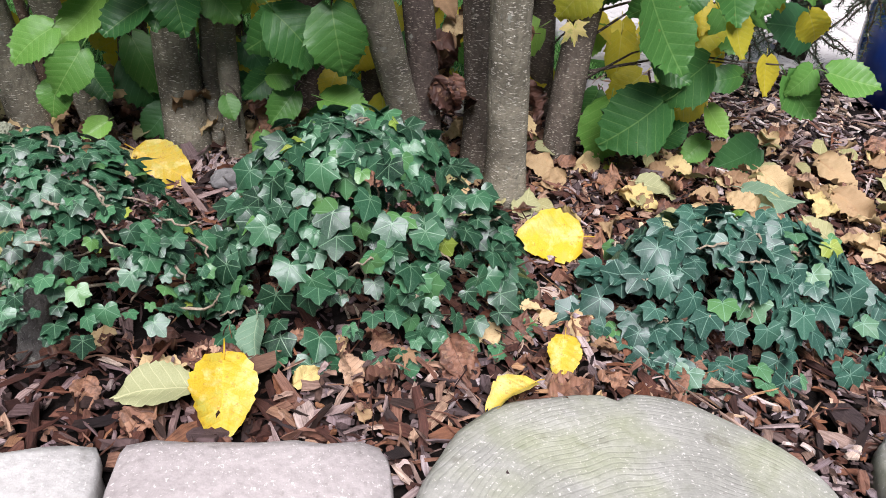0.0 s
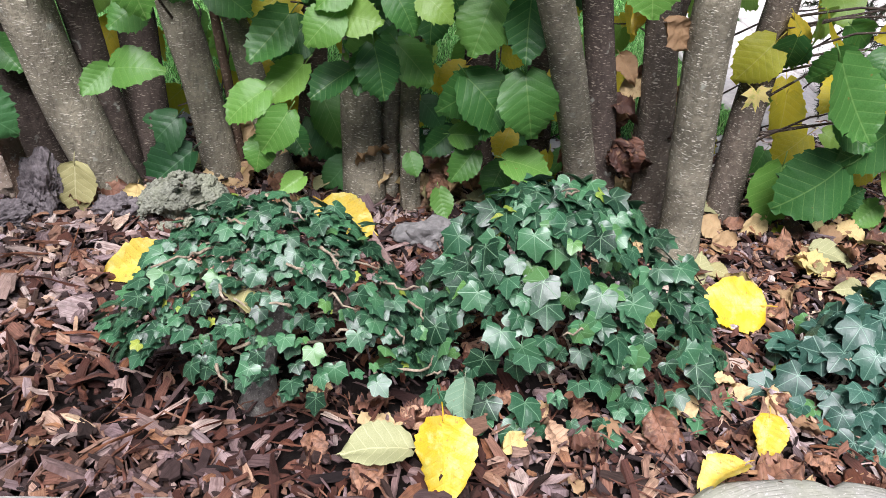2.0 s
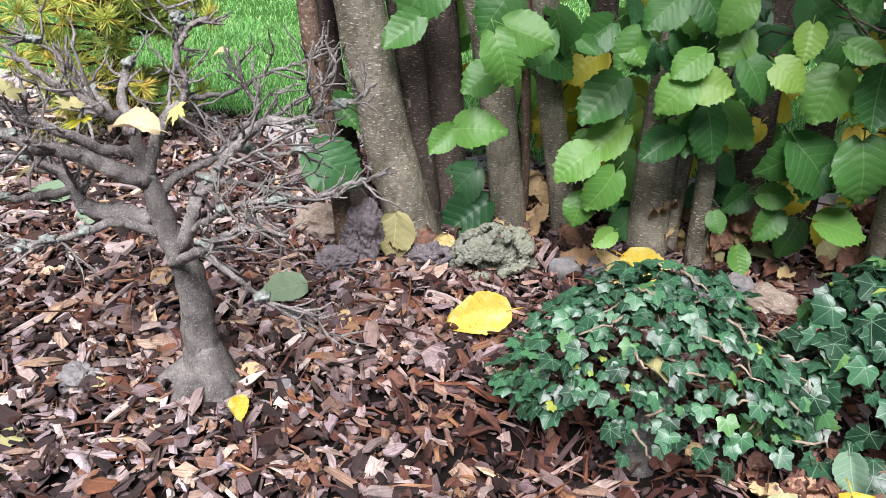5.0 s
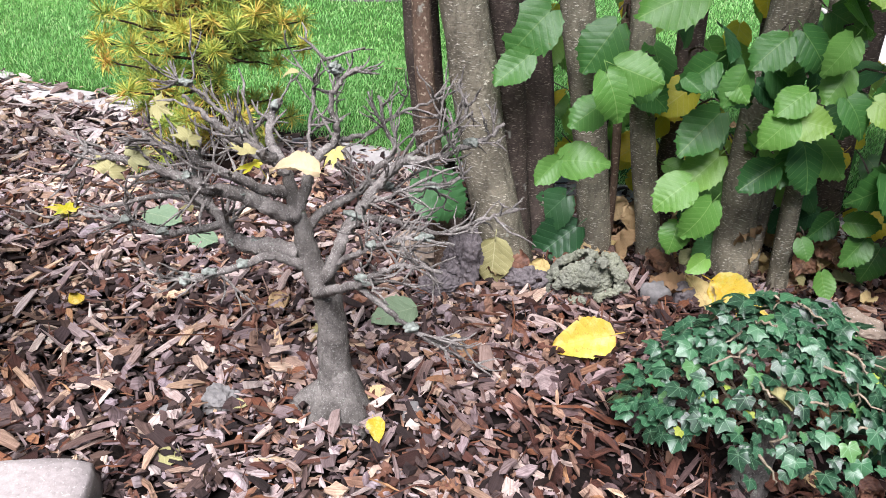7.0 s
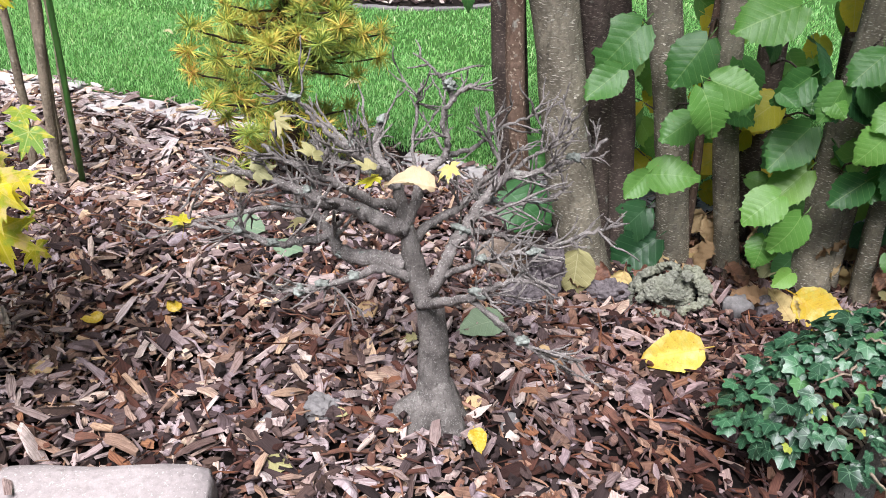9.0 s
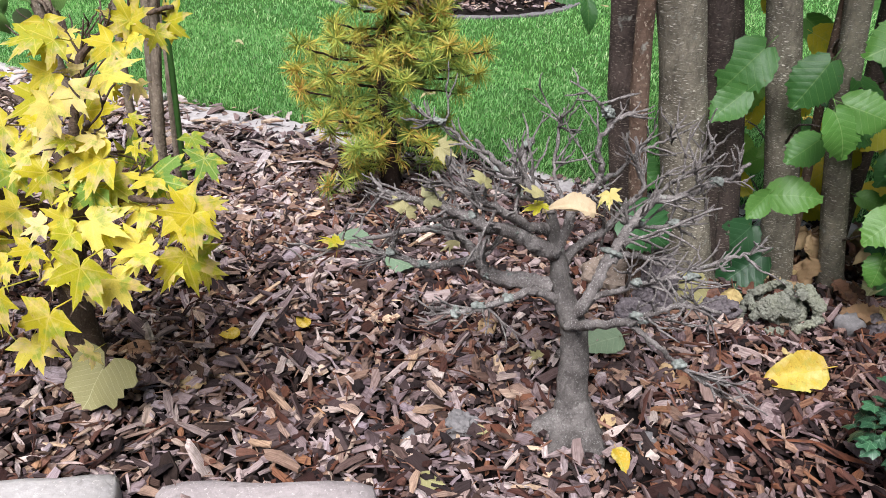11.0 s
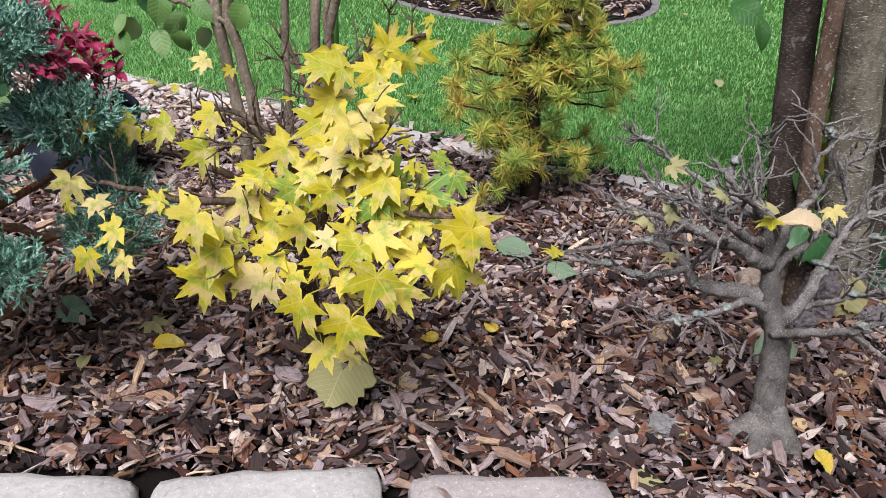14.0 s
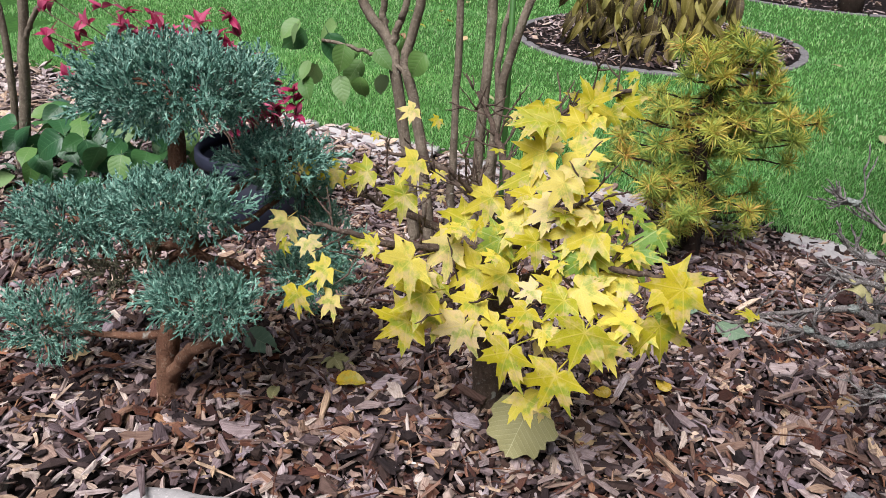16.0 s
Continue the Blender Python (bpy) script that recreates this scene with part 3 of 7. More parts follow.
def build_ground():
    xs = np.concatenate([np.linspace(-40, -4, 8), np.linspace(-3.8, 2.2, 121), np.linspace(3, 40, 8)])
    ys = np.concatenate([np.linspace(-40, -1, 6), np.linspace(-0.5, 2.7, 65), np.linspace(3.2, 60, 12)])
    X, Y = np.meshgrid(xs, ys)
    near = (X > -3.9) & (X < 2.3) & (Y > -0.6) & (Y < 2.0)
    Z = np.where(near, rolling(X, Y) - 0.016, -0.026)
    nx = len(xs)
    V = np.stack([X.ravel(), Y.ravel(), Z.ravel()], 1)
    i, j = np.meshgrid(np.arange(nx - 1), np.arange(len(ys) - 1))
    a = (j * nx + i).ravel()
    F = np.stack([a, a + 1, a + nx + 1, a + nx], 1)
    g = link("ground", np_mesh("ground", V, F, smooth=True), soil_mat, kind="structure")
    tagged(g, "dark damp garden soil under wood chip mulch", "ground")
    # lawn sheet, its near rim along the stone strip
    xs = np.concatenate([np.linspace(-30, -6.2, 4), np.linspace(-6, 1.6, 77)])
    rows = np.array([0.0, 0.3, 0.8, 1.6, 3.0, 6.0, 14.0, 40.0])
    V = [(x, float(edge_y(x)) + 0.07 + r, 0.004 - (0.02 if r == 0 else 0)) for r in rows for x in xs]
    n = len(xs)
    F = [(q * n + k, q * n + k + 1, (q + 1) * n + k + 1, (q + 1) * n + k) for q in range(len(rows) - 1) for k in range(n - 1)]
    lawn = link("lawn", np_mesh("lawn", V, F), lawn_mat, kind="structure")
    tagged(lawn, "short green autumn lawn beyond the stone strip", "lawn")
    return g, lawn


ground, lawn = build_ground()


def chip_batch(name, n, place, length, width, thick, seed, tilt=0.35, bow=0.15):
    """Many split wood chips: each a bent slab of two segments with ragged ends."""
    r = np.random.RandomState(seed)
    x, y = place(r, n)
    n = len(x)
    L = length[0] * np.exp(r.normal(0, length[1], n))
    W = np.minimum(width[0] * np.exp(r.normal(0, width[1], n)), L * 0.75)
    T = thick[0] * np.exp(r.normal(0, thick[1], n))
    yaw, pitch, roll = r.uniform(0, 2 * np.pi, n), r.normal(0, tilt, n), r.normal(0, tilt * 1.3, n)
    base = np.zeros((n, 12, 3))
    for s, u in enumerate((-0.5, 0.0, 0.5)):
        for c, (v, h) in enumerate(((-0.5, -0.5), (0.5, -0.5), (0.5, 0.5), (-0.5, 0.5))):
            k = 4 * s + c
            taper = r.uniform(0.25, 1.05, n) if s != 1 else r.uniform(0.75, 1.2, n)
            base[:, k, 0] = L * (u + (r.uniform(-0.2, 0.2, n) if s != 1 else r.uniform(-0.15, 0.15, n)))
            base[:, k, 1] = W * v * taper
            base[:, k, 2] = T * h * r.uniform(0.6, 1.2, n) + (0 if s != 1 else 1) * L * bow * 0.2
    skew = r.normal(0, 0.08, n)
    base[:, 8:, 1] += (skew * L)[:, None]
    uv = np.stack([base[..., 0] + r.uniform(0, 50, n)[:, None], base[..., 1] + r.uniform(0, 50, n)[:, None]], -1)
    cr, sr, cp, sp, cy, sy = np.cos(roll), np.sin(roll), np.cos(pitch), np.sin(pitch), np.cos(yaw), np.sin(yaw)
    b = base
    y1, z1 = b[..., 1] * cr[:, None] - b[..., 2] * sr[:, None], b[..., 1] * sr[:, None] + b[..., 2] * cr[:, None]
    x2, z2 = b[..., 0] * cp[:, None] + z1 * sp[:, None], -b[..., 0] * sp[:, None] + z1 * cp[:, None]
    V = np.stack([x2 * cy[:, None] - y1 * sy[:, None] + x[:, None], x2 * sy[:, None] + y1 * cy[:, None] + y[:, None], z2], -1)
    V[..., 2] += (rolling(x, y) - 0.006 + r.uniform(0, 1, n) * 0.018)[:, None]
    quads = []
    for s in (0, 4):
        for c in range(4):
            d = (c + 1) % 4
            quads.append((s + c, s + d, s + d + 4, s + c + 4))
    quads += [(3, 2, 1, 0), (8, 9, 10, 11)]
    F = (np.array(quads)[None] + 12 * np.arange(n)[:, None, None]).reshape(-1, 4)
    return np_mesh(name, V.reshape(-1, 3), F, uv.reshape(-1, 2))


def plate_batch(name, n, place, size, thick, seed, tilt=0.35):
    """Torn bark plates: warped slabs with an uneven outline and a crumbled rim."""
    r = np.random.RandomState(seed)
    x, y = place(r, n)
    n, q = len(x), 9
    S = size[0] * np.exp(r.normal(0, size[1], n))
    a = np.linspace(0, 2 * np.pi, q, endpoint=False)[None] + r.uniform(-0.25, 0.25, (n, q))
    rad = S[:, None] * r.uniform(0.55, 1.1, (n, q))
    px, py = rad * np.cos(a), rad * np.sin(a) * r.uniform(0.35, 0.75, n)[:, None]
    warp = r.normal(0, 7, n)[:, None] * (px**2 - 0.5 * py**2) + r.normal(0, 0.0016, (n, q))
    T = thick[0] * np.exp(r.normal(0, thick[1], (n, 1)))
    top = np.stack([px * 0.93, py * 0.93, warp + T * r.uniform(0.6, 1.3, (n, q))], -1)
    low = np.stack([px, py, warp - T * 0.5], -1)
    mid = np.stack([r.normal(0, 0.1, n) * S, r.normal(0, 0.05, n) * S, T[:, 0] * r.uniform(0.8, 1.8, n)], -1)[:, None]
    b = np.concatenate([top, low, mid], 1)
    uv = np.stack([b[..., 0] + r.uniform(0, 50, n)[:, None], b[..., 1] + r.uniform(0, 50, n)[:, None]], -1)
    yaw, pitch, roll = r.uniform(0, 2 * np.pi, n)[:, None], r.normal(0, tilt, n)[:, None], r.normal(0, tilt, n)[:, None]
    y1, z1 = b[..., 1] * np.cos(roll) - b[..., 2] * np.sin(roll), b[..., 1] * np.sin(roll) + b[..., 2] * np.cos(roll)
    x2, z2 = b[..., 0] * np.cos(pitch) + z1 * np.sin(pitch), -b[..., 0] * np.sin(pitch) + z1 * np.cos(pitch)
    V = np.stack([x2 * np.cos(yaw) - y1 * np.sin(yaw) + x[:, None], x2 * np.sin(yaw) + y1 * np.cos(yaw) + y[:, None], z2], -1)
    V[..., 2] += (rolling(x, y) + 0.002 + r.uniform(0, 1, n) * 0.014)[:, None]
    tris = []
    for c in range(q):
        d = (c + 1) % q
        tris += [(c, d, 2 * q), (q + c, q + d, d), (q + c, d, c)]
    F = (np.array(tris)[None] + (2 * q + 1) * np.arange(n)[:, None, None]).reshape(-1, 3)
    return np_mesh(name, V.reshape(-1, 3), F, uv.reshape(-1, 2))


def bed_place(x0, x1, y0, y1, keep=None):
    def place(r, n):
        x, y = r.uniform(x0, x1, n), r.uniform(y0, y1, n)
        ok = (y < edge_y(x) - 0.06) | ((y < edge_y(x) + 0.07) & (r.uniform(0, 1, n) < 0.3))
        ok &= ~((x > -2.03) & (x < 0.12) & (y < np.interp(x, [-2.03, -1.455, -1.14, -1.0, 0.12], [0.445, 0.578, 0.638, 0.57, 0.555])))
        rim = np.minimum.reduce([(x - x0) / 0.5, (x1 - x) / 0.5, (y - y0) / 0.12 + 0.25])
        ok &= r.uniform(0, 1, n) < np.clip(rim, 0, 1) ** 0.7
        if keep is not None:
            ok &= keep(x, y, r)
        return x[ok], y[ok]
    return place


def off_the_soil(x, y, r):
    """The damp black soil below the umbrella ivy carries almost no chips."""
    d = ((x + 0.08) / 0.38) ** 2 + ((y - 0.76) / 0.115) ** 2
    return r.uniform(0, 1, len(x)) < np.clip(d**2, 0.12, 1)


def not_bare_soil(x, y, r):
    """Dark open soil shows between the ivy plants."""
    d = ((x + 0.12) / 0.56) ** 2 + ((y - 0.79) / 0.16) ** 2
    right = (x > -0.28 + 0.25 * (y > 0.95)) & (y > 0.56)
    # fewer chips in an ellipse left of the ivy, so more soil shows
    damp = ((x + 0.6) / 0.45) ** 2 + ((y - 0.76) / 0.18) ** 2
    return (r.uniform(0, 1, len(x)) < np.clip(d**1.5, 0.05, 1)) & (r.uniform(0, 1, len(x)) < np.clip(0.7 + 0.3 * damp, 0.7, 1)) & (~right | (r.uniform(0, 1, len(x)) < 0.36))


mulch = thing("mulch", "brown and grey shredded wood chip mulch covering the bed", "mulch", kind="stuff")
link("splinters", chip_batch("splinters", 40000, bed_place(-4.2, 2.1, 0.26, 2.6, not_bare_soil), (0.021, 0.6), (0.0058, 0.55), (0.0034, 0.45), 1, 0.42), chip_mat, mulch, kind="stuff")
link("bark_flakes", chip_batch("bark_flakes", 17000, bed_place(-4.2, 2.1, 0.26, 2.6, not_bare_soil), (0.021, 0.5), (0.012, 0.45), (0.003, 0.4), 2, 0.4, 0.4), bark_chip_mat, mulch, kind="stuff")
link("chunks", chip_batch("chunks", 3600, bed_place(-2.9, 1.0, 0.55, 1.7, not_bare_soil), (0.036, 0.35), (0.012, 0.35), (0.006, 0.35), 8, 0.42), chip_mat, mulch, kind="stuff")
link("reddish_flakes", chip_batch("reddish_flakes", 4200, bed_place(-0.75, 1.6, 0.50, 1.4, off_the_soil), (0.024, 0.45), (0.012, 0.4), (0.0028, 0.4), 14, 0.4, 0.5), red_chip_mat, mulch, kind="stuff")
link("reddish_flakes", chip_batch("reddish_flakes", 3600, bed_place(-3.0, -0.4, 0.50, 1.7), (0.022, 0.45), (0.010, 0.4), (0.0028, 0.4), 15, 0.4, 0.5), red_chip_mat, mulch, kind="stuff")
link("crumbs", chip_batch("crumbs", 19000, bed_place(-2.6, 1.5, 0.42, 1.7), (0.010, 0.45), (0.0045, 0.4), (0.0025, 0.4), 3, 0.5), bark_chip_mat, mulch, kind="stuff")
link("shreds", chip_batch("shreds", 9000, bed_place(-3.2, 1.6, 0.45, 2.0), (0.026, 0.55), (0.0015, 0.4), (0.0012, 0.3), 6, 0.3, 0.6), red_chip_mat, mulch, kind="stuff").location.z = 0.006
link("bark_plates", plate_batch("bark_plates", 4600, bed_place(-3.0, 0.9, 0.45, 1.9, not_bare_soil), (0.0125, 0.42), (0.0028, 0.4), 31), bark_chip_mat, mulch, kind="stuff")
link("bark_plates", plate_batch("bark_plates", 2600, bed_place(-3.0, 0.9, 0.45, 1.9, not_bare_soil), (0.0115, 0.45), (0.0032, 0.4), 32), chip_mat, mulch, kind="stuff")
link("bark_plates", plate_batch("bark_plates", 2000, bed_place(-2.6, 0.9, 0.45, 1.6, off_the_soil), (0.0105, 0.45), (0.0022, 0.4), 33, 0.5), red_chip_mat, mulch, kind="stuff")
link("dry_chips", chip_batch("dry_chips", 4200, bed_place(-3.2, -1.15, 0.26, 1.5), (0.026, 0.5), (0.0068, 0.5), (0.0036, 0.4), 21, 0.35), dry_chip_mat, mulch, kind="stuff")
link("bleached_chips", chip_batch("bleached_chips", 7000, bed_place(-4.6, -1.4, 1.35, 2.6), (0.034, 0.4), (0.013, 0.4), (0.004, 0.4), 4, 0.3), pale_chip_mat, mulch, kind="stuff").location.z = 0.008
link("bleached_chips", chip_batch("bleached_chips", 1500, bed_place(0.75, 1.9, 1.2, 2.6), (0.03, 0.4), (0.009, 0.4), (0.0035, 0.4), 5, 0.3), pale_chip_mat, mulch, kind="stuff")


def grass(name, n, x0, x1, d0, d1, height, width, seed):
    r = np.random.RandomState(seed)
    x, d = r.uniform(x0, x1, n), r.uniform(d0, d1, n)
    y = edge_y(x) + 0.05 + d
    ok = ~in_bed(x, y, 0.02)
    x, y = x[ok], y[ok]
    n = len(x)
    h = height * r.uniform(0.5, 1.25, n)
    w = width * r.uniform(0.6, 1.2, n)
    a, lean, t = r.uniform(0, 2 * np.pi, n), r.uniform(0.15, 0.95, n), r.uniform(0, 2 * np.pi, n)
    dx, dy = np.cos(a), np.sin(a)
    lx, ly = np.cos(t) * lean * h, np.sin(t) * lean * h
    z0 = np.full(n, 0.002)
    pts = [(x - dx * w, y - dy * w, z0), (x + dx * w, y + dy * w, z0), (x + dx * w * 0.8 + lx * 0.35, y + dy * w * 0.8 + ly * 0.35, h * 0.6), (x - dx * w * 0.8 + lx * 0.35, y - dy * w * 0.8 + ly * 0.35, h * 0.6), (x + lx, y + ly, h * (1 - 0.35 * lean))]
    V = np.stack([np.stack(p, 1) for p in pts], 1)
    T = (np.array([(0, 1, 2), (0, 2, 3), (3, 2, 4)])[None] + 5 * np.arange(n)[:, None, None]).reshape(-1, 3)
    return np_mesh(name, V.reshape(-1, 3), T)


grass_thing = thing("grass", "short bright green lawn grass with a few yellow blades", "grass", kind="stuff")
link("blades", grass("blades", 95000, -4.6, 0.85, 0.0, 0.9, 0.023, 0.0013, 11), grass_mat, grass_thing, kind="stuff")
link("blades", grass("blades", 72000, -5.2, 0.9, 0.7, 2.6, 0.025, 0.0022, 12), grass_mat, grass_thing, kind="stuff")
link("blades", grass("blades", 60000, -6.0, 1.0, 2.4, 7.0, 0.030, 0.0036, 13), grass_mat, grass_thing, kind="stuff")


# ---- stone edging ----


def soft_block(name, lx, ly, lz, seed, bite=0.012, n=(12, 8, 4)):
    """A worn block with rounded, chipped edges: its base at z = 0, centred in x and y."""
    bm = bmesh.new()
    bmesh.ops.create_cube(bm, size=1.0)
    bmesh.ops.subdivide_edges(bm, edges=bm.edges[:], cuts=7, use_grid_fill=True)
    off = Vector((seed * 3.7, seed * 1.3, 0))
    rad = 0.022
    half = Vector((lx / 2, ly / 2, lz / 2))
    for v in bm.verts:
        p = Vector((v.co.x * lx, v.co.y * ly, v.co.z * lz))
        q = Vector([max(-h + rad, min(h - rad, c)) for c, h in zip(p, half)])
        d = p - q
        if d.length > 1e-6:
            p = q + d.normalized() * min(d.length, rad)
        f = noise.noise(p * 22 + off) * bite * 0.45 + noise.noise(p * 60 + off) * bite * 0.25
        corner = (abs(p.x) / half.x) ** 6 + (abs(p.y) / half.y) ** 6
        p -= p.normalized() * (bite * max(0, noise.noise(p * 9 + off)) * corner * 0.9)
        p += Vector((f, f, f * 0.4))
        v.co = p + Vector((0, 0, lz / 2))
    me = bpy.data.meshes.new(name)
    bm.to_mesh(me)
    bm.free()
    me.polygons.foreach_set("use_smooth", np.full(len(me.polygons), True))
    return me


PAVERS = [((-2.03, 0.448), (-1.746, 0.496), 0), ((-1.737, 0.503), (-1.453, 0.586), 0), ((-1.418, 0.595), (-1.140, 0.645), 1), ((-1.125, 0.60), (-1.0, 0.572), 1), ((-0.985, 0.585), (-0.708, 0.566), 1),
          ((-0.682, 0.564), (-0.42, 0.569), 0), ((-0.405, 0.569), (-0.168, 0.571), 0), ((-0.158, 0.573), (0.118, 0.557), 1)]
for i, ((xa, ya), (xb, yb), kind_) in enumerate(PAVERS):
    d = Vector((xb - xa, yb - ya, 0))
    side = Vector((d.y, -d.x, 0)).normalized()
    mid = Vector(((xa + xb) / 2, (ya + yb) / 2 + 0.004, -0.03 + 0.65 * float(mound((xa + xb) / 2, (ya + yb) / 2)))) + side * 0.085
    me = soft_block("edging_stone", d.length, 0.17, 0.075, i + 1)
    ob = link("edging_stone", me, paver_mat if kind_ else paver_grey_mat, None, "", Matrix.Translation(mid) @ Matrix.Rotation(math.atan2(d.y, d.x), 4, "Z"))
    tagged(ob, "rough pinkish grey concrete edging block bordering the mulch" if kind_ else "weathered light grey concrete edging block bordering the mulch", "edging stone", "edging stones")


def log_stone(name, radius, height, seed, notch):
    """A cast stone disc like a sawn log: flat grained top, rounded uneven rim."""
    rings, segs = [0.0, 0.25, 0.5, 0.75, 0.88, 0.95, 0.99, 1.0, 0.985, 0.95], 72
    zs = [1, 1, 1.0, 0.99, 0.97, 0.92, 0.82, 0.6, 0.25, 0.0]
    V, F = [], []
    for r, z in zip(rings, zs):
        for s in range(segs):
            t = 2 * math.pi * s / segs
            k = 1 + 0.035 * math.sin(3 * t + seed) + 0.018 * math.sin(7 * t + 2 * seed) + 0.012 * noise.noise(Vector((math.cos(t) * 5, math.sin(t) * 5, seed)))
            dent = math.exp(-(((t - notch + math.pi) % (2 * math.pi) - math.pi) / 0.05) ** 2) * 0.05 * (r > 0.8)
            p = radius * r * (k - dent)
            V.append((p * math.cos(t), p * math.sin(t), height * z + 0.004 * noise.noise(Vector((p * math.cos(t) * 14, p * math.sin(t) * 14, seed)))))
    for i in range(len(rings) - 1):
        for s in range(segs):
            a, b = i * segs + s, i * segs + (s + 1) % segs
            F.append((a, a + segs, b + segs, b))
    return poly_mesh(name, V, F)


for x, y, r, sd, nt_ in ((0.36, 0.402, 0.235, 1.0, 1.05), (0.865, 0.36, 0.225, 4.0, 3.0)):
    ob = link("stepping_stone", log_stone("stepping_stone", r, 0.075, sd, nt_), log_stone_mat, None, "", pose(x, y, -0.03, 0, 0, 20 * sd))
    tagged(ob, "round pale greenish stone disc with log-like rings, set in the edging", "stepping stone", "round edging stones")

# stone strip between the bed and the lawn
strip = thing("stone_strip", "flat grey flagstones edging the lawn", "stone edging", kind="structure")
_x = -3.5
_rs = random.Random(5)
while _x < 1.25:
    w = _rs.uniform(0.20, 0.46)
    xa, xb = _x, _x + w - _rs.uniform(0.01, 0.05)
    ya, yb = float(edge_y(xa)), float(edge_y(xb))
    d = Vector((xb - xa, yb - ya, 0))
    link("slab", soft_block("slab", d.length, 0.19 + _rs.uniform(-0.05, 0.04), 0.035, _x, 0.022), flag_mat, strip, "", Matrix.Translation(((xa + xb) / 2, (ya + yb) / 2 + _rs.uniform(-0.04, 0.01), -0.030 + _rs.uniform(-0.004, 0.003))) @ Euler((_rs.gauss(0, 0.02), _rs.gauss(0, 0.02), math.atan2(d.y, d.x) + _rs.gauss(0, 0.06))).to_matrix().to_4x4())
    _x += w


# ---- rocks along the hazel ----


def rock(name, size, seed, rough=0.35, pits=0.0, detail=3):
    bm = bmesh.new()
    bmesh.ops.create_icosphere(bm, subdivisions=detail, radius=1.0)
    off = Vector((seed * 5.1, seed * 2.3, seed))
    for v in bm.verts:
        p = v.co.copy()
        k = 1 + rough * noise.noise(p * 1.1 + off) + 0.6 * rough * noise.noise(p * 2.7 + off) + 0.35 * rough * noise.noise(p * 6.0 + off)
        if pits:
            k -= pits * max(0.0, noise.noise(p * 5.5 + off)) + 0.8 * pits * max(0.0, noise.noise(p * 10 + off))
        q = p * k
        box = max(abs(q.x), abs(q.y), abs(q.z))
        q = q * (0.75 + 0.25 / max(box, 0.5))
        v.co = Vector((q.x * size[0], q.y * size[1], q.z * size[2] + size[2] * 0.75))
    me = bpy.data.meshes.new(name)
    bm.to_mesh(me)
    bm.free()
    me.polygons.foreach_set("use_smooth", np.full(len(me.polygons), not pits))
    return me


def tufa(name, size, seed):
    """A porous tufa block: winding ridges fused into one gnarled skin with open holes between them."""
    rnd = random.Random(seed)
    bm = bmesh.new()
    bmesh.ops.create_icosphere(bm, subdivisions=2, radius=1.0)
    ball = np.array([v.co for v in bm.verts])
    tri = np.array([[v.index for v in f.verts] for f in bm.faces])
    bm.free()
    lumps = [ball * (np.array(size) * 0.66)]
    for _ in range(27):
        u = rand_unit(rnd)
        u.z = abs(u.z) * 1.1 - 0.3
        d = rand_unit(rnd)
        r = rnd.uniform(0.0062, 0.0095)
        for k in range(9):
            d = (d + 0.8 * rand_unit(rnd)).normalized()
            u = (u + d * 0.17).normalized()
            lift = 1 + 0.16 * noise.noise(u * 2.2 + Vector((seed, 0, 0)))
            lumps.append(ball * r * rnd.uniform(0.8, 1.25) + np.array((u.x * size[0], u.y * size[1], u.z * size[2])) * lift)
    V = np.concatenate(lumps) + np.array((0, 0, size[2] * 0.7))
    F = (tri[None] + len(ball) * np.arange(len(lumps))[:, None, None]).reshape(-1, 3)
    lump = bpy.data.objects.new(name, np_mesh(name, V, F))
    bpy.context.scene.collection.objects.link(lump)
    skin = lump.modifiers.new("skin", "REMESH")
    skin.mode, skin.voxel_size = "VOXEL", 0.0019
    me = bpy.data.meshes.new_from_object(lump.evaluated_get(bpy.context.evaluated_depsgraph_get()))
    bpy.data.objects.remove(lump)
    me.name = name
    for v in me.vertices:
        v.co += v.normal * (0.0035 * noise.noise(v.co * 210) + 0.002 * noise.noise(v.co * 480))
    return me


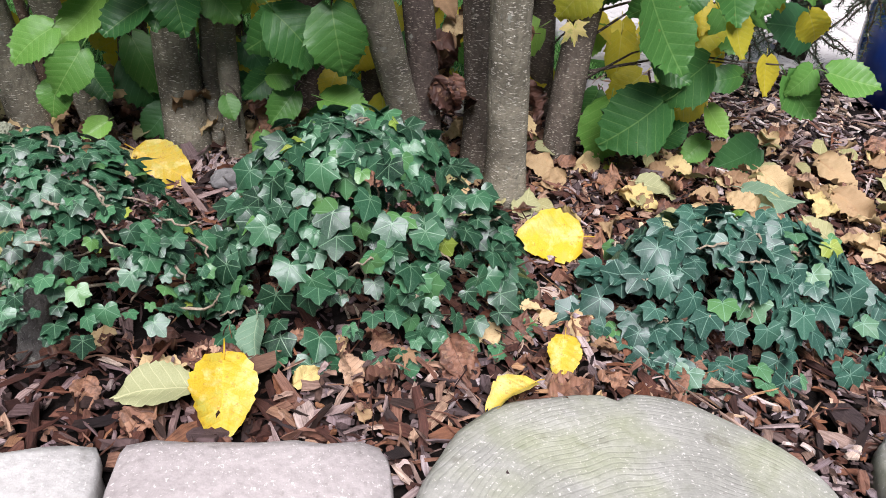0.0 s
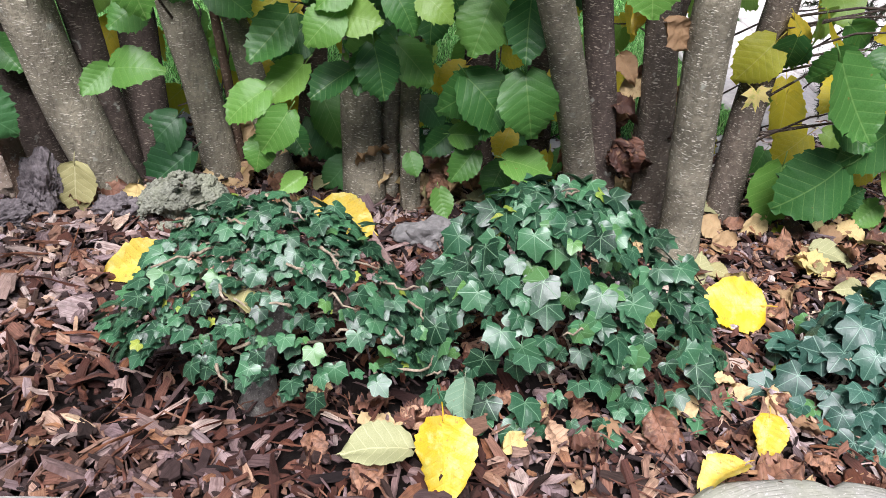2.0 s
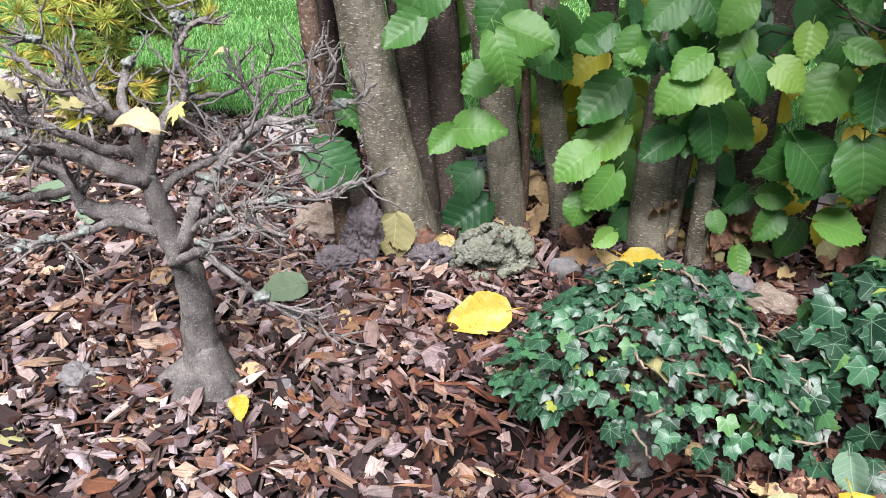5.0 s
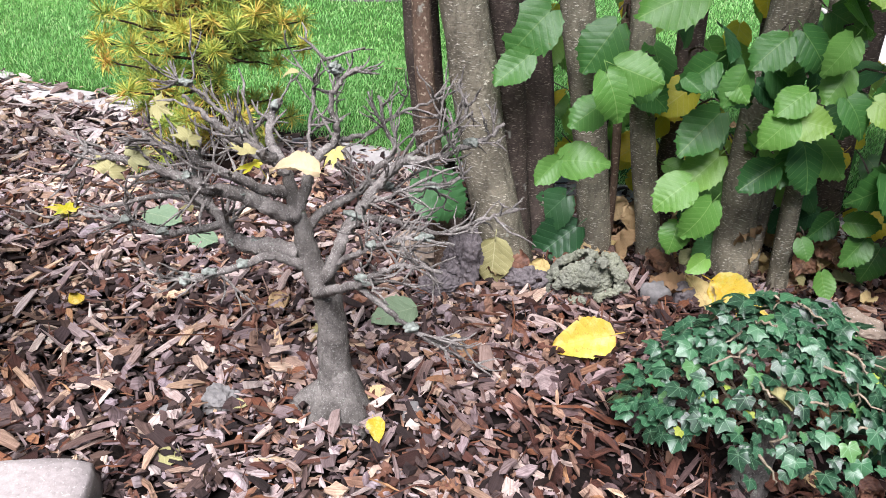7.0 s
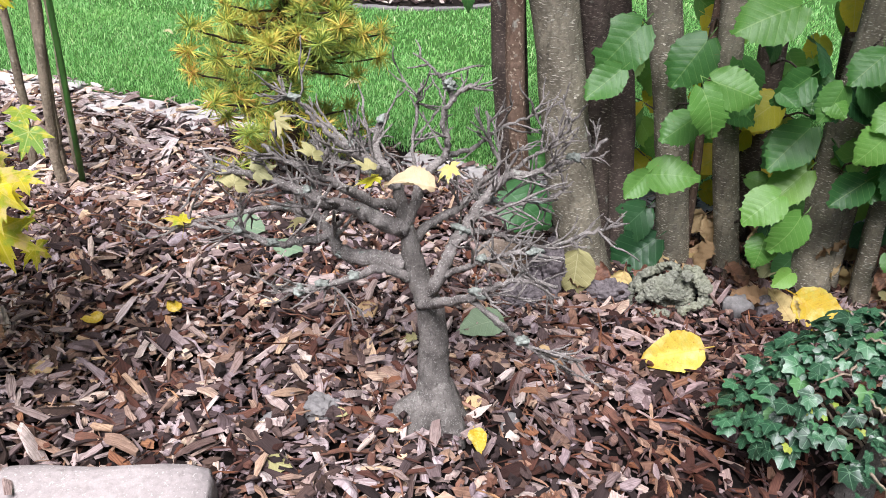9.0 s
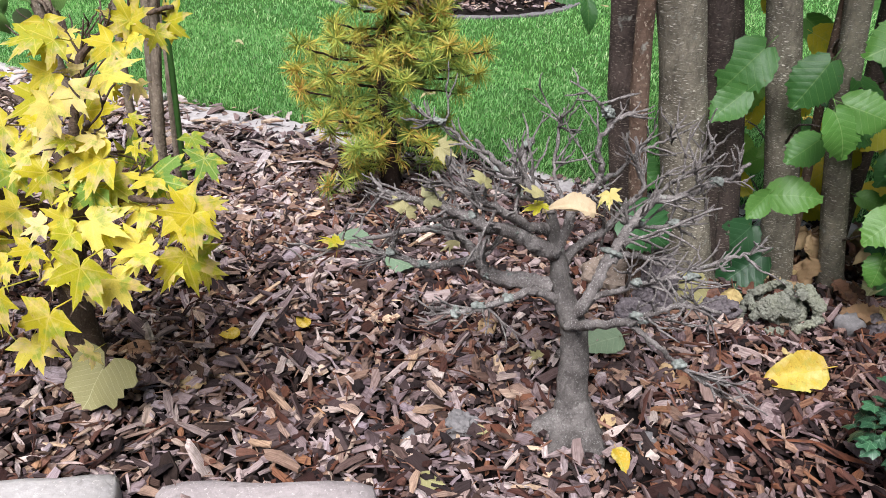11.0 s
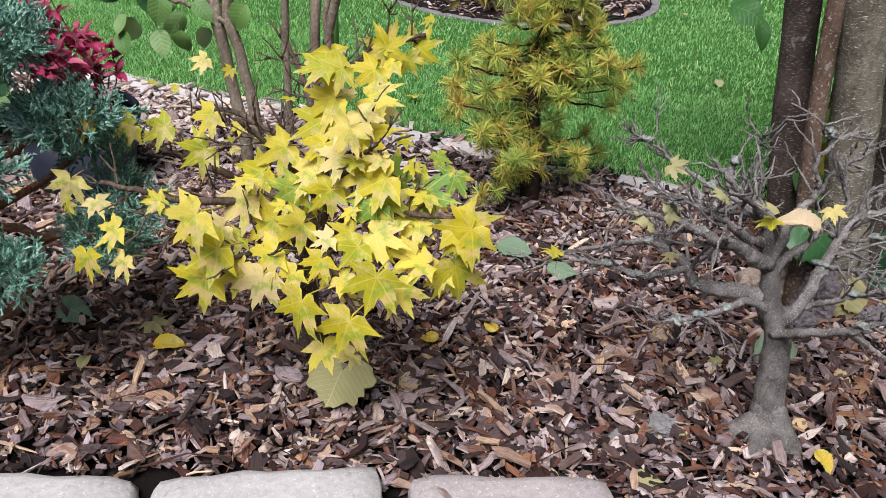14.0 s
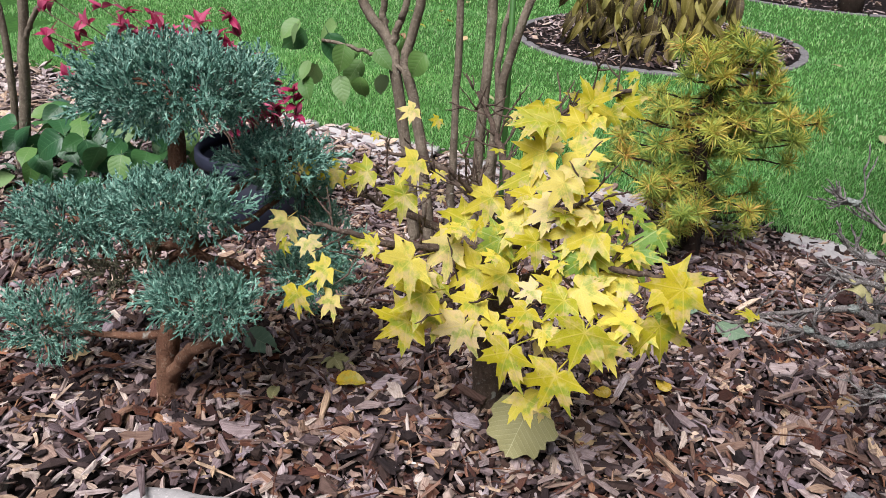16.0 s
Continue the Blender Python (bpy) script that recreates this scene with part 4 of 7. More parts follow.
ROCKS = [("lava_rock", lava_mat, (-0.712, 1.215), (0.043, 0.03, 0.068), -20, 0.4, 5, "rough dark lava rock standing upright by the hazel"),
         ("lava_rock", lava_mat, (-0.585, 1.215), (0.040, 0.03, 0.030), 10, 0.4, 5, "small dark lava rock beside fallen leaves"),
         ("lava_rock", lava_mat, (-0.755, 1.165), (0.040, 0.03, 0.026), 40, 0.4, 5, "small dark lava rock lying in the mulch"),
         ("tan_rock", tan_rock_mat, (-0.795, 1.27), (0.050, 0.035, 0.042), 5, 0.14, 4, "tan field stone beside the hazel trunks"),
         ("dark_rock", slate_mat, (-0.345, 1.215), (0.027, 0.022, 0.026), 30, 0.0, 3, "small dark grey stone beside the tufa"),
         ("dark_rock", lava_mat, (-0.285, 1.225), (0.026, 0.02, 0.024), 70, 0.1, 3, "small dark lava stone at the hazel"),
         ("flat_stone", slate_mat, (-0.055, 1.18), (0.055, 0.030, 0.032), 12, 0.12, 4, "flat grey slate stone behind the ivy"),
         ("flat_stone", tan_rock_mat, (0.015, 1.16), (0.042, 0.03, 0.028), -25, 0.12, 4, "flat brown stone behind the ivy"),
         ("flat_stone", slate_mat, (-1.046, 0.815), (0.026, 0.020, 0.020), -15, 0.12, 4, "small flat grey stone in the mulch"),
         ("flat_stone", slate_mat, (-1.105, 0.80), (0.032, 0.016, 0.008), 25, 0.0, 3, "thin grey stone flake in the mulch"),
         ("dark_rock", slate_mat, (-0.768, 0.830), (0.018, 0.015, 0.016), 5, 0.0, 3, "small grey stone beside the bare dwarf tree")]
for i, (nm, mt, (x, y), sz, az, pits, det, lab) in enumerate(ROCKS):
    tagged(link(nm, rock(nm, sz, i + 2, 0.55, pits, det), mt, None, "", pose(x, y, -0.012, 0, 0, az)), lab, "rock", "rocks by the hazel")


# ---- hazel shrub ----
def hazel_trunk(name, base, top, r0, mat_, seed, parent, reach=1.5, lab=""):
    b, t = Vector(base), Vector(top)
    d = (t - b) / max(0.05, t.z - b.z)
    rnd = random.Random(seed)
    pts, rad = [], []
    n = 26
    for i in range(n):
        z = -0.03 + reach * i / (n - 1)
        p = b + d * (z - b.z) + Vector((0.006 * math.sin(9 * z + seed), 0.006 * math.cos(7 * z + seed), 0))
        pts.append(p)
        rad.append(r0 * (1.12 - 0.28 * z / reach + 0.28 * math.exp(-((z + 0.03) / 0.05))) * (1 + 0.03 * math.sin(31 * z + seed)))
    return link(name, tube(name, pts, rad, 14, 0.025, seed), mat_, parent, lab)


hazel = thing("hazel_shrub", "multi-stemmed hazel shrub with green and yellow autumn leaves", "shrub", (-0.05, 1.35, 0))


def into(parent, m):
    return Matrix.Translation(-Vector(parent.location)) @ m


TRUNKS = []


def hazel_stem(x, y, lean_x, lean_y, r, mat_):
    """A stem rooted at (x, y) that leans by so many metres in each metre of height."""
    b, t = (x, y, 0), (x + 0.6 * lean_x, y + 0.6 * lean_y, 0.6)
    TRUNKS.append((b, t, r, mat_))
    o = hazel_trunk("trunk", b, t, r, mat_, len(TRUNKS), hazel)
    o.matrix_basis = Matrix.Translation(-Vector(hazel.location))


hazel_stem(-0.749, 1.235, -0.135, 0.003, 0.0155, hazel_bark_red)
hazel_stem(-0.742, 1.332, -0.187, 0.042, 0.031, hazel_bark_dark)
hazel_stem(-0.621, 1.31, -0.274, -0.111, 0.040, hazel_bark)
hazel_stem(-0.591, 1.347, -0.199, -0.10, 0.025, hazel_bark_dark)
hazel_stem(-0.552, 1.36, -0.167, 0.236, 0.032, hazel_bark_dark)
hazel_stem(-0.438, 1.373, -0.225, 0.018, 0.030, hazel_bark)
hazel_stem(-0.415, 1.403, -0.089, -0.035, 0.008, hazel_bark_red)
hazel_stem(-0.33, 1.38, -0.219, -0.037, 0.0225, hazel_bark)
hazel_stem(-0.171, 1.352, -0.038, 0.035, 0.0345, hazel_bark)
hazel_stem(-0.074, 1.319, -0.087, 0.051, 0.0165, hazel_bark)
hazel_stem(0.267, 1.272, -0.41, -0.369, 0.0262, hazel_bark)
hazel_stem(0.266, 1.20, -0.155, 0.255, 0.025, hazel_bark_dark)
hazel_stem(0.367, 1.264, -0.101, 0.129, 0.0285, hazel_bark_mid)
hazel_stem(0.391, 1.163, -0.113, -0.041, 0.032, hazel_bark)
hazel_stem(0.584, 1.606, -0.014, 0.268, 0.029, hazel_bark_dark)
hazel_stem(0.561, 1.358, 0.038, 0.125, 0.0295, hazel_bark_mid)
hazel_stem(-0.115, 1.37, -0.06, 0.05, 0.017, hazel_bark)
# rear stems: their dark bark stands in for shade inside the shrub
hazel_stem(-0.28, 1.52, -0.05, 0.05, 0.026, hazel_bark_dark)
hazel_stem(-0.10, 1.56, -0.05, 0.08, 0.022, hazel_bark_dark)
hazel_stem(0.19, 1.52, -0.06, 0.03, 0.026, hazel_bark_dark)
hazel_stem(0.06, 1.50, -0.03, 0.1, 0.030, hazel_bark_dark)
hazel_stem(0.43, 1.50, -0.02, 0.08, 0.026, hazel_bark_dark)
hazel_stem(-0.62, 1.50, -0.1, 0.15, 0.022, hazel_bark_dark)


def hazel_blade(name, seed=0, width=0.46, fold=0.1, curl=0.3, pleat=0.008):
    """A round heart-based hazel leaf of unit length: doubly toothed rim, pleats along the side veins, short tip and stalk."""
    rnd = random.Random(seed)
    rows, cols = 30, (-1.0, -0.8, -0.54, -0.27, 0.0, 0.27, 0.54, 0.8, 1.0)
    V, F, UV = [], [], []
    ph, twist = rnd.uniform(0, 6), rnd.uniform(-0.2, 0.2)
    for i in range(rows + 1):
        y = i / rows
        w = width * math.sin(math.pi * min(1.0, 0.05 + 0.95 * y ** 0.84)) ** 0.72 * (1.06 - 0.16 * y)
        w *= 1 if y < 0.84 else max(0.1, 1 - 3.6 * (y - 0.84))
        w = max(w, 0.004)
        if i == 0:
            w = 0.10
        for c in cols:
            e = abs(c)
            x, yy = c * w, y - 0.11 * e * max(0.0, 1 - 5 * y)
            if e == 1.0 and 0 < i < rows:
                tooth = (0.050 if i % 4 == 1 else 0.018 if i % 2 else -0.026) * rnd.uniform(0.5, 1.4)
                x += math.copysign(tooth, c)
                yy += 0.6 * tooth
            z = fold * abs(x) - curl * (y - 0.35) ** 2 + twist * x * y + 0.035 * math.sin(6 * y + ph + 2 * c) * e * e
            z += pleat * math.sin(2 * math.pi * (y - 0.7 * abs(x)) / 0.145) * min(1.0, 3 * e) + 0.006 * rnd.uniform(-1, 1) * e
            V.append((x, yy, z))
            UV.append((x, yy))
    k = len(cols)
    F += [(i * k + j, i * k + j + 1, (i + 1) * k + j + 1, (i + 1) * k + j) for i in range(rows) for j in range(k - 1)]
    n = len(V)
    v, f = tube_arrays([(0, -0.24, 0.02), (0, -0.12, 0.02), (0, 0.02, -0.03)], [0.011, 0.010, 0.009], 4)
    V += v
    UV += [(0.002, 0.0)] * len(v)
    F += [tuple(q + n for q in quad) for quad in f]
    me = bpy.data.meshes.new(name)
    me.from_pydata(V, [], [tuple(dict.fromkeys(q)) for q in F])
    uv = me.uv_layers.new(name="UVMap")
    for lp, d in zip(me.loops, uv.data):
        d.uv = UV[lp.vertex_index]
    me.polygons.foreach_set("use_smooth", np.full(len(me.polygons), True))
    me.update()
    return me


HAZEL = variants(hazel_blade, (hazel_green, hazel_light, hazel_dark, hazel_yellow), 6, width=lambda i: (0.43, 0.38, 0.45, 0.36, 0.41, 0.39)[i], fold=lambda i: (0.12, 0.35, 0.0, 0.22, -0.18, 0.08)[i], curl=lambda i: (0.35, 0.15, 0.5, -0.15, 0.25, 0.6)[i])


def leaf_zone(parent, table, centre, spread, count, sizes, mix_, seed, name="leaf", facing=(0, -1, 0.55), hang=(0, -0.25, -1), loose=0.45, sway=0.35, apart=0.0):
    """Scatter leaves in an ellipsoid; each hangs by its stalk and turns its face to the light."""
    rnd = random.Random(seed)
    names = [k for k, w in mix_ for _ in range(w)]
    spots = []
    tries = 0
    while len(spots) < count and tries < count * 30:
        tries += 1
        p = Vector(centre) + Vector((rnd.uniform(-1, 1) * spread[0], rnd.uniform(-1, 1) * spread[1], rnd.uniform(-1, 1) * spread[2]))
        if apart and any((p - q).length < apart for q in spots):
            continue
        spots.append(p)
        tip = (Vector(hang).normalized() + loose * rand_unit(rnd) + Vector((rnd.gauss(0, sway), 0, 0))).normalized()
        nrm = (Vector(facing).normalized() + loose * rand_unit(rnd)).normalized()
        s = rnd.uniform(*sizes)
        me = rnd.choice(table[rnd.choice(names)])
        link(name, me, None, parent, "", into(parent, frame_from(p, tip, nrm, s)))
    return spots


G, D, Y_, L_ = "hazel_leaf_green", "hazel_leaf_dark", "hazel_leaf_yellow", "hazel_leaf_light"
_rh = random.Random(64)
LEAF_SPOTS = []


def hazel_leaf(kind_, base, tip, broad=1.0):
    """One leaf that hangs from its stalk at base and ends at tip, its face turned to the light."""
    b, d = Vector(base), Vector(tip) - Vector(base)
    nrm = (Vector((0, -0.8, 0.6)) + 0.32 * rand_unit(_rh)).normalized()
    m_ = frame_from(b, d, nrm, d.length / 1.02) @ Matrix.Diagonal((broad, 1, 1, 1))
    link("leaf", _rh.choice(HAZEL[kind_]), None, hazel, "", into(hazel, m_))
    LEAF_SPOTS.append(b)


hazel_leaf(G, (-0.566, 1.19, 0.273), (-0.486, 1.165, 0.289), 1.0)
hazel_leaf(G, (-0.568, 1.19, 0.273), (-0.606, 1.165, 0.234), 1.0)
hazel_leaf(D, (-0.518, 1.36, 0.13), (-0.584, 1.335, 0.056), 1.0)
hazel_leaf(D, (-0.491, 1.34, 0.074), (-0.575, 1.315, -0.001), 1.0)
hazel_leaf(D, (-0.802, 1.19, 0.215), (-0.716, 1.165, 0.16), 1.0)
hazel_leaf(G, (-0.784, 1.3, 0.269), (-0.735, 1.275, 0.225), 1.0)
hazel_leaf(L_, (-0.335, 1.2, 0.254), (-0.396, 1.175, 0.207), 1.0)
hazel_leaf(L_, (-0.295, 1.18, 0.228), (-0.336, 1.155, 0.161), 1.0)
hazel_leaf(L_, (-0.338, 1.2, 0.172), (-0.35, 1.175, 0.119), 1.0)
hazel_leaf(L_, (-0.273, 1.2, 0.106), (-0.309, 1.175, 0.086), 1.0)
hazel_leaf(G, (-0.304, 1.25, 0.175), (-0.27, 1.225, 0.131), 1.0)
hazel_leaf(L_, (-0.279, 1.26, 0.28), (-0.341, 1.235, 0.213), 1.0)
hazel_leaf(G, (-0.279, 1.3, 0.337), (-0.335, 1.275, 0.276), 1.0)
hazel_leaf(Y_, (-0.307, 1.42, 0.36), (-0.37, 1.395, 0.309), 1.0)
hazel_leaf(Y_, (-0.347, 1.42, 0.291), (-0.373, 1.395, 0.252), 1.0)
hazel_leaf(L_, (-0.22, 1.15, 0.399), (-0.266, 1.125, 0.352), 1.0)
hazel_leaf(L_, (-0.219, 1.16, 0.393), (-0.155, 1.135, 0.39), 1.0)
hazel_leaf(G, (-0.203, 1.2, 0.295), (-0.263, 1.175, 0.254), 1.0)
hazel_leaf(G, (-0.165, 1.2, 0.338), (-0.141, 1.175, 0.257), 1.0)
hazel_leaf(G, (-0.173, 1.22, 0.32), (-0.192, 1.195, 0.256), 1.0)
hazel_leaf(G, (-0.127, 1.25, 0.33), (-0.064, 1.225, 0.273), 1.0)
hazel_leaf(G, (-0.143, 1.16, 0.435), (-0.102, 1.135, 0.378), 1.0)
hazel_leaf(L_, (-0.1, 1.16, 0.433), (-0.052, 1.135, 0.402), 1.0)
hazel_leaf(G, (0.007, 1.18, 0.427), (-0.018, 1.155, 0.344), 1.15)
hazel_leaf(G, (0.063, 1.17, 0.438), (0.064, 1.145, 0.342), 1.0)
hazel_leaf(G, (0.026, 1.22, 0.291), (-0.057, 1.195, 0.237), 1.0)
hazel_leaf(G, (0.071, 1.16, 0.324), (0.094, 1.135, 0.221), 1.1)
hazel_leaf(G, (0.038, 1.2, 0.28), (0.017, 1.175, 0.202), 0.8)
hazel_leaf(L_, (-0.025, 1.25, 0.181), (0.028, 1.225, 0.192), 1.0)
hazel_leaf(G, (0.021, 1.25, 0.153), (-0.02, 1.225, 0.1), 1.0)
hazel_leaf(G, (-0.017, 1.31, 0.161), (-0.066, 1.285, 0.122), 1.0)
hazel_leaf(G, (-0.035, 1.25, 0.073), (-0.019, 1.225, 0.024), 1.0)
hazel_leaf(G, (-0.093, 1.25, 0.139), (-0.078, 1.225, 0.106), 1.0)
hazel_leaf(L_, (0.067, 1.2, 0.163), (0.148, 1.175, 0.153), 1.0)
hazel_leaf(G, (0.086, 1.3, 0.111), (0.057, 1.275, 0.045), 1.0)
hazel_leaf(Y_, (0.099, 1.36, 0.158), (0.078, 1.335, 0.101), 1.0)
hazel_leaf(L_, (0.181, 1.02, 0.529), (0.191, 0.995, 0.459), 1.25)
hazel_leaf(L_, (0.119, 1.05, 0.521), (0.113, 1.025, 0.492), 1.0)
hazel_leaf(L_, (-0.204, 1.16, 0.439), (-0.254, 1.135, 0.404), 1.0)
hazel_leaf(Y_, (-0.653, 1.5, 0.26), (-0.689, 1.475, 0.182), 1.0)
hazel_leaf(L_, (-0.671, 1.5, 0.337), (-0.701, 1.475, 0.268), 1.0)
hazel_leaf(Y_, (0.109, 1.3, 0.451), (0.06, 1.275, 0.405), 1.0)
hazel_leaf(Y_, (0.176, 1.4, 0.266), (0.189, 1.375, 0.223), 1.0)
hazel_leaf(G, (-0.255, 1.36, 0.194), (-0.202, 1.335, 0.095), 0.7)
hazel_leaf(G, (-0.044, 1.2, 0.448), (-0.094, 1.175, 0.42), 1.0)
hazel_leaf(G, (-0.145, 1.18, 0.472), (-0.177, 1.155, 0.421), 1.0)
hazel_leaf(L_, (-0.055, 1.18, 0.488), (-0.062, 1.155, 0.436), 1.0)
hazel_leaf(G, (-0.007, 1.2, 0.481), (0.029, 1.175, 0.431), 1.0)
hazel_leaf(G, (-0.303, 1.17, 0.459), (-0.331, 1.145, 0.404), 1.0)
hazel_leaf(L_, (-0.327, 1.17, 0.448), (-0.294, 1.145, 0.416), 1.0)
hazel_leaf(G, (-0.433, 1.22, 0.437), (-0.472, 1.195, 0.379), 1.0)
hazel_leaf(D, (-0.236, 1.3, 0.405), (-0.186, 1.275, 0.369), 1.0)
hazel_leaf(D, (-0.165, 1.3, 0.365), (-0.114, 1.275, 0.328), 1.0)
hazel_leaf(Y_, (0.005, 1.4, 0.261), (-0.045, 1.375, 0.22), 1.0)
hazel_leaf(D, (-0.072, 1.38, 0.193), (-0.024, 1.355, 0.151), 1.0)
hazel_leaf(G, (0.596, 1.2, 0.373), (0.678, 1.175, 0.245), 1.0)
hazel_leaf(G, (0.661, 1.25, 0.252), (0.732, 1.225, 0.214), 1.0)
hazel_leaf(G, (0.772, 1.25, 0.251), (0.677, 1.225, 0.178), 1.0)
hazel_leaf(Y_, (0.728, 1.55, 0.208), (0.73, 1.525, 0.101), 1.0)
hazel_leaf(Y_, (0.777, 1.5, 0.139), (0.7, 1.475, 0.074), 1.0)
hazel_leaf(G, (0.697, 1.23, 0.18), (0.583, 1.205, 0.092), 1.0)
hazel_leaf(L_, (0.622, 1.3, 0.145), (0.617, 1.275, 0.024), 1.0)
hazel_leaf(Y_, (0.641, 1.27, 0.025), (0.665, 1.245, -0.028), 1.0)
hazel_leaf(G, (0.739, 1.28, 0.076), (0.769, 1.255, 0.129), 1.0)
hazel_leaf(Y_, (0.868, 1.4, 0.131), (0.781, 1.375, 0.086), 1.0)
hazel_leaf(L_, (0.83, 1.3, 0.145), (0.876, 1.275, 0.092), 1.0)
hazel_leaf(G, (0.861, 1.32, 0.068), (0.805, 1.295, 0.026), 1.0)
hazel_leaf(D, (0.993, 1.32, 0.055), (0.892, 1.295, 0.011), 1.0)
hazel_leaf(L_, (0.889, 1.32, 0.003), (0.802, 1.295, -0.054), 1.0)
hazel_leaf(G, (0.96, 1.33, -0.002), (0.897, 1.305, -0.043), 1.0)
hazel_leaf(Y_, (0.763, 1.2, 0.352), (0.784, 1.175, 0.282), 1.05)
hazel_leaf(G, (0.737, 1.2, 0.419), (0.753, 1.175, 0.335), 1.1)
hazel_leaf(Y_, (0.906, 1.28, 0.26), (0.911, 1.255, 0.19), 1.0)
hazel_leaf(G, (0.987, 1.24, 0.257), (0.935, 1.215, 0.214), 1.0)
hazel_leaf(G, (0.941, 1.25, 0.236), (1.011, 1.225, 0.161), 1.0)
hazel_leaf(L_, (0.987, 1.2, 0.263), (1.085, 1.175, 0.247), 1.0)
hazel_leaf(D, (1.08, 1.4, 0.287), (0.954, 1.375, 0.305), 1.0)
hazel_leaf(G, (0.869, 1.28, 0.222), (0.775, 1.255, 0.208), 0.6)
hazel_leaf(Y_, (0.853, 1.4, 0.242), (0.883, 1.375, 0.193), 1.0)
hazel_leaf(D, (-0.273, 1.38, 0.14), (-0.212, 1.355, 0.061), 1.0)
hazel_leaf(D, (-0.201, 1.36, 0.068), (-0.245, 1.335, 0.015), 1.0)
hazel_leaf(G, (0.703, 1.25, 0.39), (0.687, 1.225, 0.337), 1.0)
hazel_leaf(G, (0.647, 1.42, 0.126), (0.614, 1.395, 0.072), 1.0)
hazel_leaf(Y_, (0.829, 1.4, 0.093), (0.802, 1.375, 0.037), 1.0)
hazel_leaf(G, (-0.607, 1.29, 0.499), (-0.674, 1.265, 0.419), 1.0)
hazel_leaf(G, (-0.636, 1.24, 0.433), (-0.692, 1.215, 0.383), 1.0)
hazel_leaf(G, (-0.491, 1.3, 0.483), (-0.541, 1.275, 0.4), 1.0)
hazel_leaf(L_, (-0.52, 1.15, 0.442), (-0.486, 1.125, 0.37), 1.0)
hazel_leaf(L_, (-0.507, 1.16, 0.451), (-0.431, 1.135, 0.435), 1.0)
hazel_leaf(G, (-0.508, 1.2, 0.377), (-0.561, 1.175, 0.338), 1.0)
hazel_leaf(L_, (-0.385, 1.22, 0.565), (-0.484, 1.195, 0.521), 1.0)
hazel_leaf(G, (-0.387, 1.2, 0.432), (-0.36, 1.175, 0.416), 1.0)
hazel_leaf(D, (-0.274, 1.36, 0.317), (-0.329, 1.335, 0.253), 1.0)
hazel_leaf(G, (-0.341, 1.36, 0.217), (-0.295, 1.335, 0.211), 1.0)
hazel_leaf(Y_, (-0.319, 1.37, 0.372), (-0.383, 1.345, 0.319), 1.0)
hazel_leaf(G, (-0.301, 1.25, 0.362), (-0.363, 1.225, 0.285), 1.0)
hazel_leaf(Y_, (-0.352, 1.45, 0.284), (-0.375, 1.425, 0.246), 1.0)
hazel_leaf(G, (-0.338, 1.22, 0.456), (-0.397, 1.195, 0.412), 1.0)
hazel_leaf(G, (-0.163, 1.16, 0.526), (-0.199, 1.135, 0.471), 1.0)
hazel_leaf(G, (-0.252, 1.18, 0.514), (-0.304, 1.155, 0.466), 1.0)
hazel_leaf(G, (-0.224, 1.2, 0.521), (-0.174, 1.175, 0.465), 1.0)
hazel_leaf(D, (0.01, 1.3, 0.433), (0.067, 1.275, 0.398), 1.0)
hazel_leaf(L_, (-0.01, 1.15, 0.47), (0.039, 1.125, 0.457), 1.0)
hazel_leaf(G, (-0.013, 1.2, 0.301), (0.065, 1.175, 0.23), 1.0)
hazel_leaf(Y_, (0.2, 1.35, 0.285), (0.179, 1.325, 0.227), 1.0)
hazel_leaf(G, (-0.981, 1.3, 0.571), (-0.924, 1.275, 0.557), 1.0)
hazel_leaf(G, (-0.913, 1.35, 0.539), (-0.901, 1.325, 0.486), 0.6)
# looser leaves in the depth of the shrub, plus unseen ones above for shade
# inner zones favour the dark leaf colour, in place of deep shade
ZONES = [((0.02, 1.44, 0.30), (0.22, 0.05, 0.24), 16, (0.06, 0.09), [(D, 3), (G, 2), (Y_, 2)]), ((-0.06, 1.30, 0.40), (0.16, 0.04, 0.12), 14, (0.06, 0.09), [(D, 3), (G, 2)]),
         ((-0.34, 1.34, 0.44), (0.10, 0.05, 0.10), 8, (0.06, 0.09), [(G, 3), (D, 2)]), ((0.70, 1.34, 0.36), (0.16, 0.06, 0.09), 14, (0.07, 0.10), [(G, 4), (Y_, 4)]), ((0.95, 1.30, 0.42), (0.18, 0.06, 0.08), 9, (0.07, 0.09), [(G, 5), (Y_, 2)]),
         ((-0.05, 1.64, 0.24), (0.55, 0.10, 0.20), 78, (0.06, 0.085), [(L_, 4), (Y_, 6), (G, 2)]), ((-0.40, 1.58, 0.35), (0.24, 0.08, 0.20), 30, (0.055, 0.08), [(Y_, 6), (L_, 5)]),
         ((0.66, 1.60, 0.26), (0.20, 0.10, 0.18), 16, (0.08, 0.11), [(Y_, 4), (L_, 4)]), ((-0.05, 1.38, 1.02), (0.85, 0.32, 0.15), 75, (0.09, 0.13), [(G, 8), (Y_, 2)]),
         ((0.0, 1.20, 0.60), (0.20, 0.06, 0.06), 16, (0.07, 0.10), [(G, 4), (L_, 2)])]
_rt = random.Random(77)
